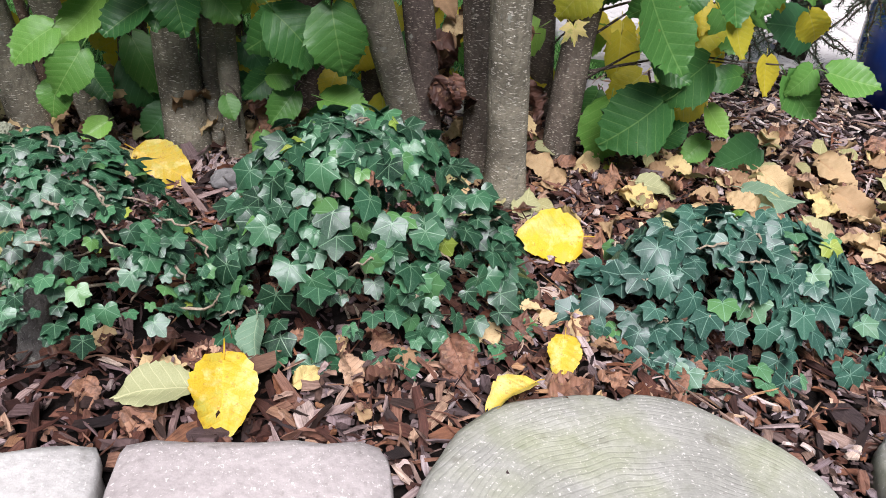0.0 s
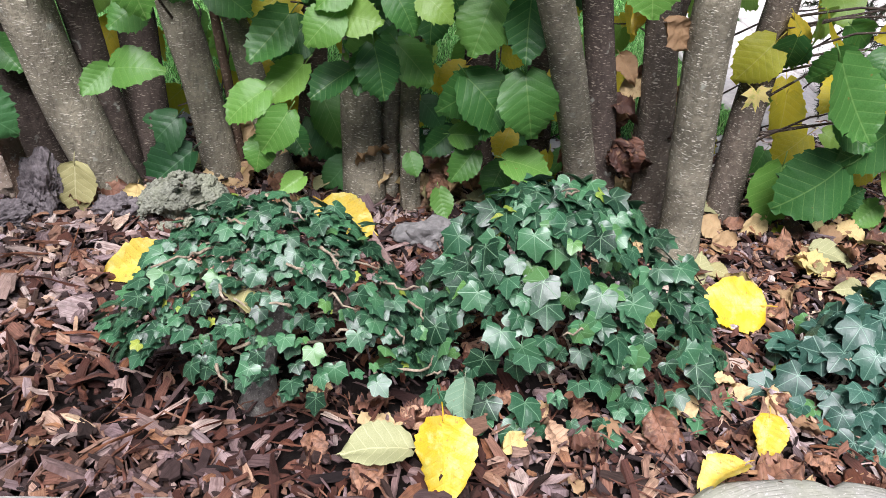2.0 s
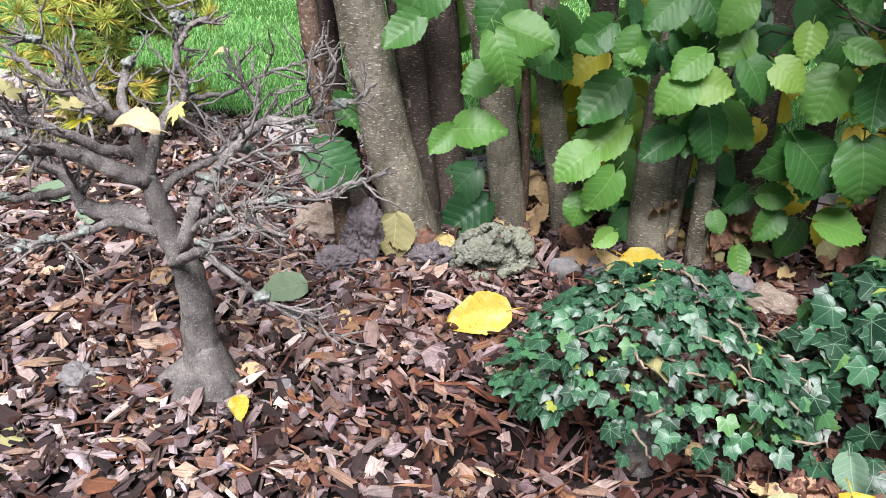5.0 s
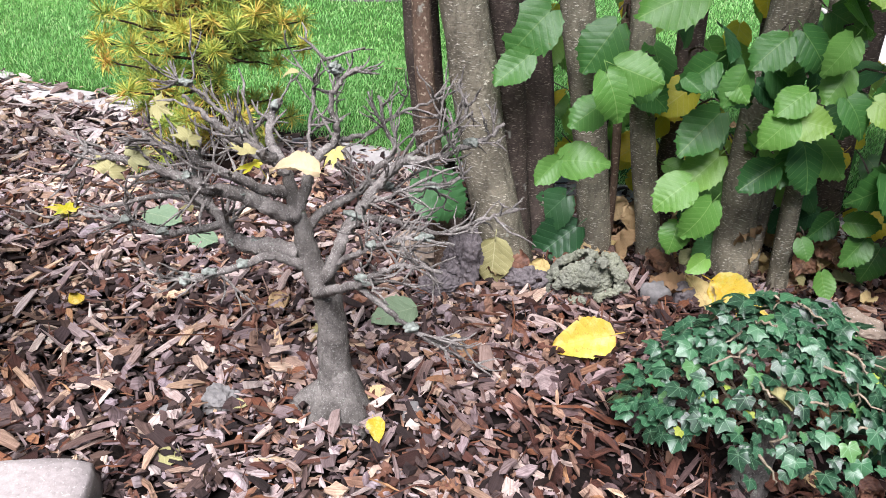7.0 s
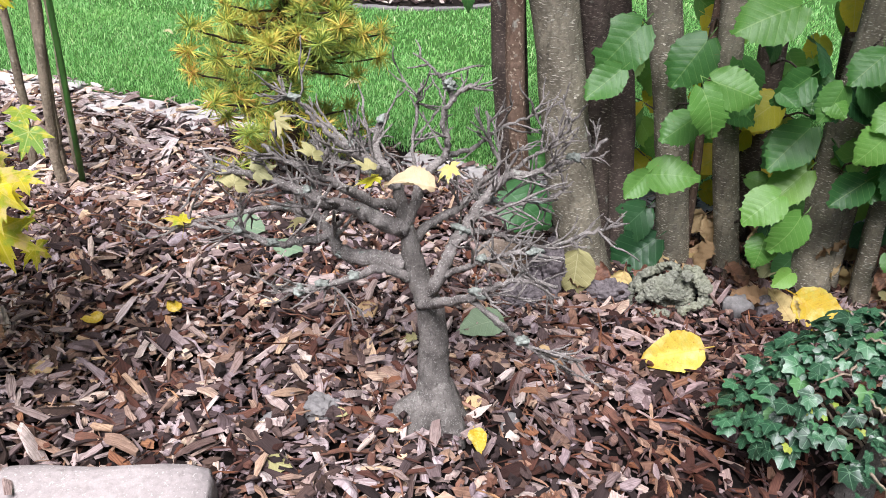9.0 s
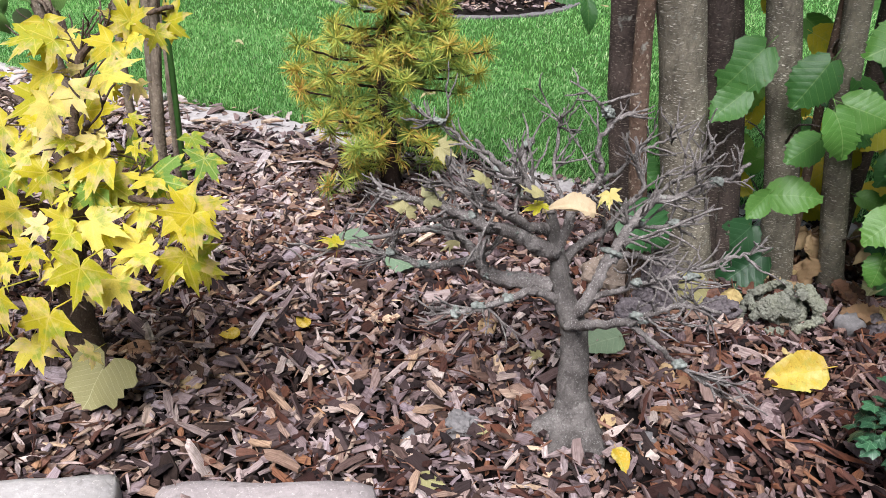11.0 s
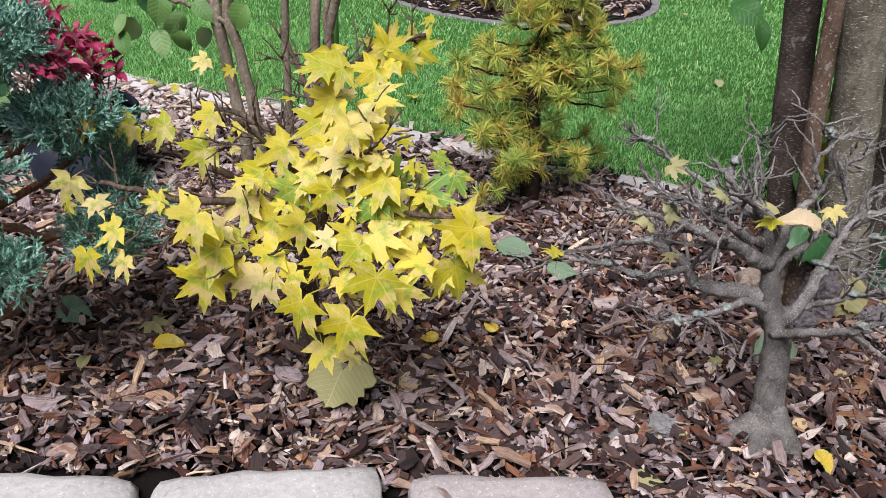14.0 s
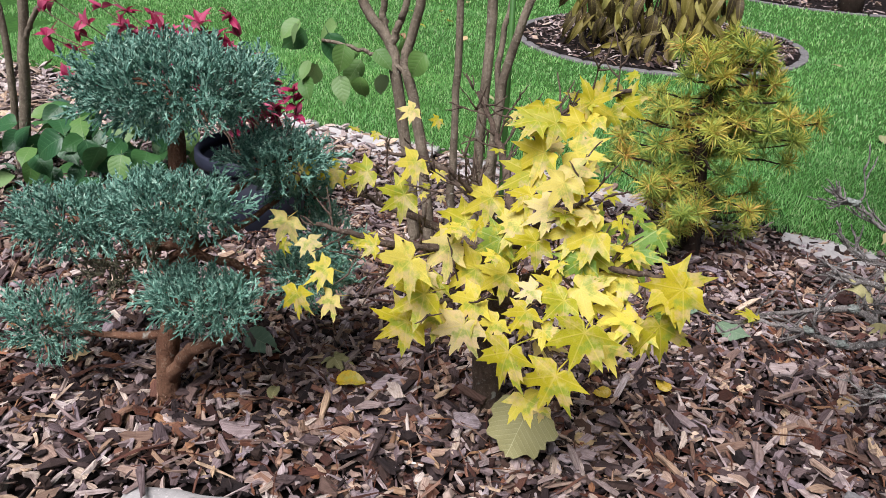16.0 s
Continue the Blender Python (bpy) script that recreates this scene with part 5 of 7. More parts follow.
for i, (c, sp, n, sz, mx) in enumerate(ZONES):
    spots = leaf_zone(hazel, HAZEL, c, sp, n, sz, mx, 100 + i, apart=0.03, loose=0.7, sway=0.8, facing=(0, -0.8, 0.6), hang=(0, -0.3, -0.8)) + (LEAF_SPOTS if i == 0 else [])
    # twigs that carry the leaves back to the stems
    tubes = []
    for k in range(0, len(spots), 3):
        p = spots[k] + Vector((0, 0.02, 0.015))
        b, t, r, _ = min(TRUNKS, key=lambda q: abs(q[0][0] + (q[1][0] - q[0][0]) * p.z / 0.6 - p.x) + abs(q[0][1] - p.y) * 0.4)
        z = max(0.02, p.z - _rt.uniform(0.02, 0.15))
        a = Vector(b) + (Vector(t) - Vector(b)) * z / 0.6
        mid = (a + p) / 2 + Vector((_rt.uniform(-0.02, 0.02), -0.01, 0.03))
        tubes.append((bend((a, mid, p), 6, 0.003, k), [0.0028, 0.0025, 0.0022, 0.002, 0.0017, 0.0014], 0.1))
    o = link("twig", joined_tubes("twig", tubes, 5), hazel_bark_dark, hazel, "thin dark leafy twigs", kind="stuff")
    o.matrix_basis = Matrix.Translation(-Vector(hazel.location))



def shade_canopy_mesh(n, centre, radii, seed):
    """Unseen crown added over the hazel to shade the bed: many small bent leaves."""
    r = np.random.RandomState(seed)
    u = r.normal(0, 1, (n, 3))
    u /= np.linalg.norm(u, axis=1)[:, None]
    p = np.array(centre) + u * np.array(radii) * r.uniform(0.35, 1.0, (n, 1)) ** 0.5
    a, tilt, s = r.uniform(0, 6.283, n), r.normal(0, 0.45, (n, 2)), r.uniform(0.05, 0.085, n)
    d = np.stack([np.cos(a), np.sin(a), tilt[:, 0]], 1) * s[:, None]
    e = np.stack([-np.sin(a), np.cos(a), tilt[:, 1]], 1) * s[:, None] * 0.75
    drop = np.zeros((n, 3))
    drop[:, 2] = -0.25 * s
    V = np.stack([p - d, p - 0.3 * d + e + drop, p + 0.4 * d + 0.8 * e + drop, p + d + drop, p + 0.4 * d - 0.8 * e + drop, p - 0.3 * d - e + drop], 1)
    F = (np.array([(0, 1, 2), (0, 2, 3), (0, 3, 4), (0, 4, 5)])[None] + 6 * np.arange(n)[:, None, None]).reshape(-1, 3)
    return np_mesh("leaf_crown", V.reshape(-1, 3), F)


o = link("leaf_crown", shade_canopy_mesh(270, (-0.02, 1.15, 1.62), (1.15, 0.75, 0.38), 3), hazel_green, hazel, "unseen spreading green leaf crown added for shade", kind="stuff")
o.matrix_basis = Matrix.Translation(-Vector(hazel.location))

# unseen limbs that carry the added crown
_rc = random.Random(19)
for i in range(20):
    b, t, r, mt = TRUNKS[i]
    s = Vector(b) + (Vector(t) - Vector(b)) * (1.30 / 0.6)
    a = _rc.uniform(0, 6.283)
    e = Vector((0.05 + 0.95 * math.cos(a), 1.15 + 0.6 * math.sin(a), _rc.uniform(1.45, 1.85)))
    o = link("branch", tube("branch", bend((s, s.lerp(e, 0.5) + Vector((0, 0, 0.10)), e), 12, 0.008, i), np.linspace(r * 0.65, 0.004, 12), 7, 0.05, i), mt, hazel)
    o.matrix_basis = Matrix.Translation(-Vector(hazel.location))

# ---- ivy ----
IVY_PROFILE = [(0, 1.0), (9, 0.92), (19, 0.80), (29, 0.71), (38, 0.72), (47, 0.81), (54, 0.85), (61, 0.79), (72, 0.68), (84, 0.61), (96, 0.62), (108, 0.66), (119, 0.60), (136, 0.47), (155, 0.30), (169, 0.10)]
IVY = variants(lobed_leaf, (ivy_leaf_mat, ivy_blue_mat, ivy_fresh_mat), 5, profile=IVY_PROFILE, fold=lambda i: (0.1, 0.25, 0.0, 0.18, -0.1)[i], curl=lambda i: (0.15, 0.3, 0.1, 0.4, 0.2)[i], ruffle=0.03, stalk=0.9)


def ivy_plant(label, centre, radii, height, leaves, seed, main, lean=(0, 0), sizes=(0.02, 0.036), hollow=0.0, stump=None):
    plant = thing("ivy_plant", label, "ivy", (*centre, 0), "ivy mounds")
    rnd = random.Random(seed)

    def dome(u, v, k=1.0):
        rr = u * u + v * v
        z = height * k * max(0.0, 1 - rr**1.35)
        return Vector((centre[0] + radii[0] * u + lean[0] * (z / height), centre[1] + radii[1] * v + lean[1] * (z / height), hollow * (1 - 0.3 * rr) + z))

    spots = []
    while len(spots) < leaves:
        u, v = rnd.uniform(-1.05, 1.05), rnd.uniform(-1.05, 1.0)
        if stump and noise.noise(Vector((u * 2.3, v * 2.3, 4.0))) > 0.32:
            continue
        if u * u + v * v > 1.06 or (v > 0.35 and rnd.random() < 0.4):
            continue
        wob = 1 + 0.13 * noise.noise(Vector((u * 2.5, v * 2.5, seed)))
        k = rnd.choice((1.0, 1.0, 1.0, 0.82, 0.6))
        p = dome(u * wob, v * wob, k)
        e = 0.03
        n = (dome(u + e, v) - dome(u - e, v)).cross(dome(u, v + e) - dome(u, v - e)).normalized()
        n = (n * 0.75 + Vector((0, -0.2 if not stump else 0.0, 0.45 if not stump else 0.8)) + 0.78 * rand_unit(rnd)).normalized()
        out = Vector((u + rnd.uniform(-0.4, 0.4), v - 0.35 + rnd.uniform(-0.4, 0.4), -0.5))
        tip = (out - n * out.dot(n)).normalized()
        s = rnd.uniform(*sizes) * (1.12 if k == 1.0 else 0.75)
        p.z = max(p.z, 0.012)
        p += Vector((rnd.uniform(-1, 1), rnd.uniform(-1, 1), rnd.uniform(-0.6, 1))) * 0.012
        fresh = rnd.random() < 0.016
        me = rnd.choice(IVY["ivy_leaf_fresh" if fresh else main])
        link("leaf", me, None, plant, "", into(plant, frame_from(p, tip, n, s * (0.7 if fresh else 1))))
        spots.append(p)
    root = Vector((centre[0], centre[1], -0.01))
    for i in range(10):
        end = rnd.choice(spots) + Vector((0, 0, -0.012))
        mid = root.lerp(end, 0.55) + Vector((rnd.uniform(-0.05, 0.05), rnd.uniform(-0.05, 0.05), rnd.uniform(0.0, 0.04)))
        start = root + Vector((rnd.uniform(-0.05, 0.05), rnd.uniform(-0.05, 0.05), 0)) if not stump else Vector((stump[0], stump[1], stump[2] * rnd.uniform(0.5, 0.9)))
        link("stem", tube("stem", bend((start, mid, end), 12, 0.004, i + seed), np.linspace(0.0026, 0.0012, 12), 6, 0.15, i), ivy_stem_mat, plant, "woody ivy stem", into(plant, Matrix()))
    # pale dry runners over the leaves
    for i in range(34 if stump else 16):
        a = rnd.choice(spots)
        b = a + Vector((rnd.uniform(-0.06, 0.06), rnd.uniform(-0.05, 0.03), rnd.uniform(-0.035, 0.01)))
        m_ = (a + b) / 2 + Vector((rnd.uniform(-0.02, 0.02), -0.01, rnd.uniform(0.0, 0.015)))
        link("stem", tube("stem", bend((a, m_, b), 9, 0.0035, i + 5 * seed), np.linspace(0.0023, 0.0011, 9), 5, 0.2, i), ivy_stem_mat, plant, "pale dry ivy stem", into(plant, Matrix()))
    if stump:
        pts = bend(((stump[0], stump[1], -0.03), (stump[0] + 0.004, stump[1], stump[2] * 0.5), (stump[0] + 0.03, stump[1] + 0.02, stump[2])), 10)
        link("trunk", tube("trunk", pts, [0.034, 0.027, 0.022, 0.020, 0.019, 0.018, 0.017, 0.016, 0.015, 0.013], 12, 0.06, seed), trunk_bark, plant, "short grey ivy trunk", into(plant, Matrix()))
    return plant


ivy_plant("mound of dark green veined ivy beside the hazel", (0.125, 0.86), (0.23, 0.16), 0.245, 700, 21, "ivy_leaf", (-0.02, 0.05), (0.016, 0.031))
ivy_plant("low mound of bluish green veined ivy", (0.66, 0.80), (0.25, 0.145), 0.145, 400, 22, "ivy_leaf_bluish", (0.0, 0.04), (0.020, 0.035))
ivy_plant("umbrella-shaped ivy on a short grey trunk", (-0.275, 0.815), (0.19, 0.125), 0.12, 760, 23, "ivy_leaf", (0.0, 0.04), (0.010, 0.020), 0.108, (-0.285, 0.775, 0.12))

# ---- bare dwarf tree ----


def branch_tree(parent, limbs, mat_, seed, twigs, twig_len, r_end=0.0016, knob=0.12, trunk_mat=None):
    """Main limbs as parts, each with side twigs grown from it; returns the twig tips."""
    rnd = random.Random(seed)
    tips = []
    for i, (pts, r0, r1, n_tw) in enumerate(limbs):
        n = 7 + 5 * len(pts)
        c = bend(pts, n, 0.002 if i else 0.0012, seed + i)
        rad = [r0 + (r1 - r0) * (k / (n - 1)) ** (0.8 if i else 1.25) for k in range(n)]
        limb = link("branch" if i else "trunk", tube("branch", c, rad, 9 if i else 14, knob if i else 0.03, seed + i), mat_ if i or not trunk_mat else trunk_mat, parent, "", into(parent, Matrix()))
        tubes = []

        def grow(p, d, L, r, depth):
            m1 = p + d * L * 0.5 + rand_unit(rnd) * L * 0.10
            d2 = (d + 0.32 * rand_unit(rnd) + Vector((0, 0, 0.10))).normalized()
            e = m1 + d2 * L * 0.5
            tubes.append((bend((p, m1, e), 7, L * 0.018, len(tubes)), [r * (1 - 0.09 * q) for q in range(7)], 0.32))
            tips.append((e, d2))
            if depth:
                for _ in range(rnd.choice((1, 2, 2, 3))):
                    q = p.lerp(m1, rnd.uniform(0.4, 1.0)) if rnd.random() < 0.4 else m1.lerp(e, rnd.uniform(0.2, 1.0))
                    dd = (d2 + 0.75 * rand_unit(rnd)).normalized()
                    grow(q, dd, L * rnd.uniform(0.45, 0.75), max(r * 0.72, 0.0017), depth - 1)

        for _ in range(round(1.25 * n_tw)):
            k = rnd.uniform(0.3, 1.0)
            j = min(n - 2, int(k * (n - 1)))
            d = (c[j + 1] - c[j]).normalized()
            side = (d * rnd.uniform(0.4, 1.2) + 0.9 * rand_unit(rnd) + Vector((0, 0, 0.08))).normalized()
            grow(c[j], side, twig_len * rnd.uniform(0.5, 1.2) * (1.2 - 0.5 * k), max(r_end, rad[j] * 0.42), twigs)
        if tubes:
            link("twig", joined_tubes("twig", tubes, 5), mat_, limb, kind="stuff")
    return tips


bare = thing("bare_dwarf_tree", "leafless grey dwarf tree with knotty lichened branches", "tree", (-0.88, 0.86, 0))
BARE_LIMBS = []


def bare_limb(r0, r1, n_twigs, *points):
    BARE_LIMBS.append((points, r0 if n_twigs == 2 else 0.84 * r0, r1, n_twigs))


bare_limb(0.0255, 0.0065, 2, (-0.875, 0.842, -0.018), (-0.886, 0.85, 0.061), (-0.892, 0.86, 0.124), (-0.901, 0.86, 0.177), (-0.921, 0.865, 0.222), (-0.934, 0.87, 0.267), (-0.947, 0.875, 0.315), (-0.958, 0.88, 0.352))
bare_limb(0.011, 0.0025, 9, (-0.956, 0.88, 0.349), (-0.972, 0.87, 0.368), (-0.99, 0.85, 0.391), (-1.018, 0.84, 0.41), (-1.042, 0.83, 0.435), (-1.065, 0.83, 0.456))
bare_limb(0.01, 0.0022, 9, (-0.956, 0.875, 0.318), (-0.988, 0.85, 0.335), (-1.025, 0.82, 0.371), (-1.056, 0.81, 0.388), (-1.089, 0.8, 0.405), (-1.112, 0.8, 0.419))
bare_limb(0.0155, 0.0022, 15, (-0.943, 0.87, 0.288), (-0.977, 0.85, 0.31), (-1.008, 0.83, 0.334), (-1.041, 0.81, 0.348), (-1.072, 0.8, 0.366), (-1.112, 0.79, 0.381), (-1.153, 0.79, 0.386), (-1.179, 0.79, 0.394))
bare_limb(0.0165, 0.0022, 14, (-0.939, 0.865, 0.234), (-0.996, 0.87, 0.238), (-1.033, 0.88, 0.236), (-1.048, 0.89, 0.257), (-1.074, 0.9, 0.276), (-1.121, 0.9, 0.287), (-1.17, 0.9, 0.273), (-1.25, 0.9, 0.248))
bare_limb(0.0075, 0.002, 9, (-1.044, 0.89, 0.253), (-1.09, 0.87, 0.251), (-1.118, 0.86, 0.248), (-1.16, 0.86, 0.259), (-1.23, 0.86, 0.265), (-1.274, 0.86, 0.255))
bare_limb(0.0085, 0.0022, 8, (-0.93, 0.86, 0.217), (-0.97, 0.83, 0.246), (-1.005, 0.81, 0.238), (-1.034, 0.8, 0.23), (-1.069, 0.79, 0.222), (-1.102, 0.79, 0.227))
bare_limb(0.0125, 0.0026, 16, (-0.908, 0.855, 0.189), (-0.886, 0.85, 0.237), (-0.876, 0.86, 0.275), (-0.86, 0.88, 0.299), (-0.846, 0.9, 0.32), (-0.826, 0.92, 0.343), (-0.805, 0.94, 0.354), (-0.774, 0.96, 0.35), (-0.736, 0.98, 0.359), (-0.7, 0.99, 0.376), (-0.675, 1, 0.398))
bare_limb(0.0095, 0.0022, 9, (-0.913, 0.85, 0.182), (-0.87, 0.8, 0.226), (-0.835, 0.765, 0.26), (-0.815, 0.76, 0.281), (-0.782, 0.76, 0.296), (-0.739, 0.76, 0.29))
bare_limb(0.0052, 0.0018, 6, (-0.844, 0.77, 0.253), (-0.8, 0.76, 0.225), (-0.761, 0.76, 0.194), (-0.715, 0.76, 0.17))
bare_limb(0.0058, 0.0018, 8, (-0.882, 0.85, 0.236), (-0.852, 0.83, 0.264), (-0.822, 0.82, 0.286), (-0.786, 0.82, 0.298), (-0.729, 0.82, 0.295))
bare_limb(0.0066, 0.0018, 10, (-0.873, 0.86, 0.282), (-0.844, 0.88, 0.292), (-0.8, 0.9, 0.276), (-0.744, 0.91, 0.263), (-0.692, 0.91, 0.29), (-0.646, 0.91, 0.311))
bare_limb(0.0062, 0.0018, 7, (-0.851, 0.91, 0.33), (-0.833, 0.93, 0.313), (-0.805, 0.95, 0.303), (-0.759, 0.96, 0.31), (-0.726, 0.97, 0.325))
bare_limb(0.0095, 0.0022, 9, (-0.93, 0.87, 0.27), (-0.909, 0.9, 0.287), (-0.883, 0.92, 0.296), (-0.861, 0.94, 0.312), (-0.841, 0.95, 0.339), (-0.824, 0.96, 0.359), (-0.836, 0.96, 0.386), (-0.85, 0.96, 0.434))
bare_limb(0.009, 0.0024, 9, (-0.938, 0.87, 0.297), (-0.925, 0.88, 0.348), (-0.913, 0.89, 0.372), (-0.9, 0.9, 0.385), (-0.894, 0.905, 0.403), (-0.904, 0.91, 0.437), (-0.889, 0.91, 0.469), (-0.865, 0.91, 0.487))
bare_limb(0.0035, 0.0016, 2, (-0.892, 0.91, 0.461), (-0.901, 0.91, 0.482), (-0.921, 0.91, 0.501))
bare_limb(0.0048, 0.0016, 6, (-0.897, 0.9, 0.389), (-0.861, 0.97, 0.375), (-0.834, 1.02, 0.385), (-0.788, 1.06, 0.396), (-0.762, 1.08, 0.405))
bare_limb(0.0085, 0.004, 4, (-0.953, 0.88, 0.341), (-0.996, 0.95, 0.366), (-0.997, 0.98, 0.392), (-0.987, 0.98, 0.407))
bare_limb(0.0045, 0.0016, 8, (-0.822, 0.94, 0.345), (-0.781, 0.98, 0.364), (-0.743, 1, 0.389), (-0.726, 1, 0.42))
bare_limb(0.0042, 0.0016, 6, (-0.923, 0.88, 0.336), (-0.949, 0.98, 0.348), (-0.951, 1.02, 0.4), (-0.948, 1.03, 0.443))
bare_limb(0.0052, 0.0016, 7, (-0.974, 0.88, 0.362), (-1.04, 0.95, 0.373), (-1.082, 0.99, 0.385), (-1.116, 1, 0.405), (-1.15, 1, 0.416))
bare_limb(0.005, 0.0016, 7, (-0.965, 0.88, 0.356), (-1.034, 0.98, 0.324), (-1.097, 1.05, 0.317), (-1.122, 1.08, 0.35))
branch_tree(bare, BARE_LIMBS, grey_bark, 31, 1, 0.068, 0.0021, knob=0.22, trunk_mat=trunk_bark)
# flared root collar
_fl = bend(((-0.868, 0.83, -0.03), (-0.871, 0.832, -0.008), (-0.876, 0.838, 0.012), (-0.881, 0.845, 0.035), (-0.886, 0.85, 0.065)), 9)
link("root", tube("root", _fl, [0.052, 0.049, 0.045, 0.041, 0.037, 0.034, 0.031, 0.026, 0.018], 20, 0.10, 4), trunk_bark, bare, "flared root collar", into(bare, Matrix()))
for i, (dx, dy) in enumerate(((-0.075, -0.005), (0.03, -0.04), (-0.035, -0.04))):
    link("root", tube("root", bend(((-0.878, 0.84, 0.025), (-0.872 + dx * 0.6, 0.835 + dy * 0.6, 0.008), (-0.87 + dx, 0.83 + dy, -0.022)), 8), np.linspace(0.026, 0.014, 8), 9, 0.10, i), trunk_bark, bare, "", into(bare, Matrix()))
_rl = random.Random(8)
for i in range(24):
    pt, r0, r1, _n = _rl.choice(BARE_LIMBS[1:])
    p = Vector(bend(pt, 20)[_rl.randrange(3, 17)])
    link("lichen", rock("lichen", (_rl.uniform(0.006, 0.012), _rl.uniform(0.005, 0.0075), _rl.uniform(0.004, 0.0065)), i, 1.1, 0.0, 3), lichen_mat, bare, "pale grey-green lichen", into(bare, Matrix.Translation(p) @ Matrix.Rotation(i, 4, "Z")))

# ---- yellow maple ----
MAPLE_PROFILE = [(0, 1.06), (4, 0.86), (8, 0.72), (11, 0.78), (15, 0.62), (24, 0.45), (31, 0.56), (35, 0.76), (39, 0.74), (46, 1.02), (51, 0.80), (56, 0.68), (60, 0.74), (68, 0.52), (77, 0.45), (85, 0.56), (95, 0.80), (103, 0.58), (118, 0.46), (138, 0.40), (157, 0.27), (169, 0.10)]
MAPLE = variants(lobed_leaf, (maple_mat, maple_green_mat), 6, profile=MAPLE_PROFILE, fold=lambda i: (0.05, 0.12, -0.06, 0.16, 0.0, 0.08)[i], curl=lambda i: (0.05, 0.14, -0.05, 0.2, 0.08, 0.12)[i], ruffle=lambda i: 0.02 + 0.008 * i, stalk=0.9)
maple = thing("maple_sapling", "dwarf maple with bright yellow autumn leaves", "tree", (-1.60, 0.80, 0))
ML = [(((-1.605, 0.80, -0.02), (-1.615, 0.80, 0.08), (-1.622, 0.80, 0.17), (-1.61, 0.81, 0.26), (-1.60, 0.84, 0.36)), 0.026, 0.013, 3),
      (((-1.60, 0.84, 0.35), (-1.595, 0.84, 0.42), (-1.58, 0.85, 0.50), (-1.53, 0.87, 0.55), (-1.465, 0.89, 0.57)), 0.009, 0.0028, 9),
      (((-1.61, 0.82, 0.27), (-1.54, 0.75, 0.34), (-1.46, 0.70, 0.39), (-1.38, 0.68, 0.40)), 0.009, 0.003, 7),
      (((-1.615, 0.81, 0.24), (-1.58, 0.73, 0.30), (-1.54, 0.66, 0.33), (-1.50, 0.63, 0.28)), 0.008, 0.003, 6),
      (((-1.61, 0.82, 0.28), (-1.65, 0.73, 0.36), (-1.73, 0.65, 0.40), (-1.83, 0.65, 0.41)), 0.009, 0.003, 9),
      (((-1.605, 0.83, 0.33), (-1.68, 0.90, 0.37), (-1.77, 0.98, 0.39), (-1.88, 1.02, 0.38)), 0.010, 0.003, 9),
      (((-1.60, 0.84, 0.35), (-1.64, 0.93, 0.42), (-1.68, 1.0, 0.46), (-1.72, 1.05, 0.50)), 0.009, 0.003, 9),
      (((-1.605, 0.83, 0.30), (-1.72, 0.84, 0.34), (-1.84, 0.88, 0.35), (-1.95, 0.90, 0.38)), 0.009, 0.003, 9),
      (((-1.60, 0.83, 0.33), (-1.55, 0.76, 0.41), (-1.49, 0.70, 0.48)), 0.008, 0.003, 6),
      (((-1.605, 0.83, 0.33), (-1.63, 0.76, 0.42), (-1.67, 0.71, 0.49)), 0.007, 0.003, 6),
      (((-1.61, 0.82, 0.27), (-1.63, 0.72, 0.31), (-1.66, 0.64, 0.33)), 0.007, 0.003, 5)]
branch_tree(maple, ML, maple_bark, 47, 1, 0.075, knob=0.08)
_MY, _MG = ("maple_leaf_yellow", 8), ("maple_leaf_green", 1)
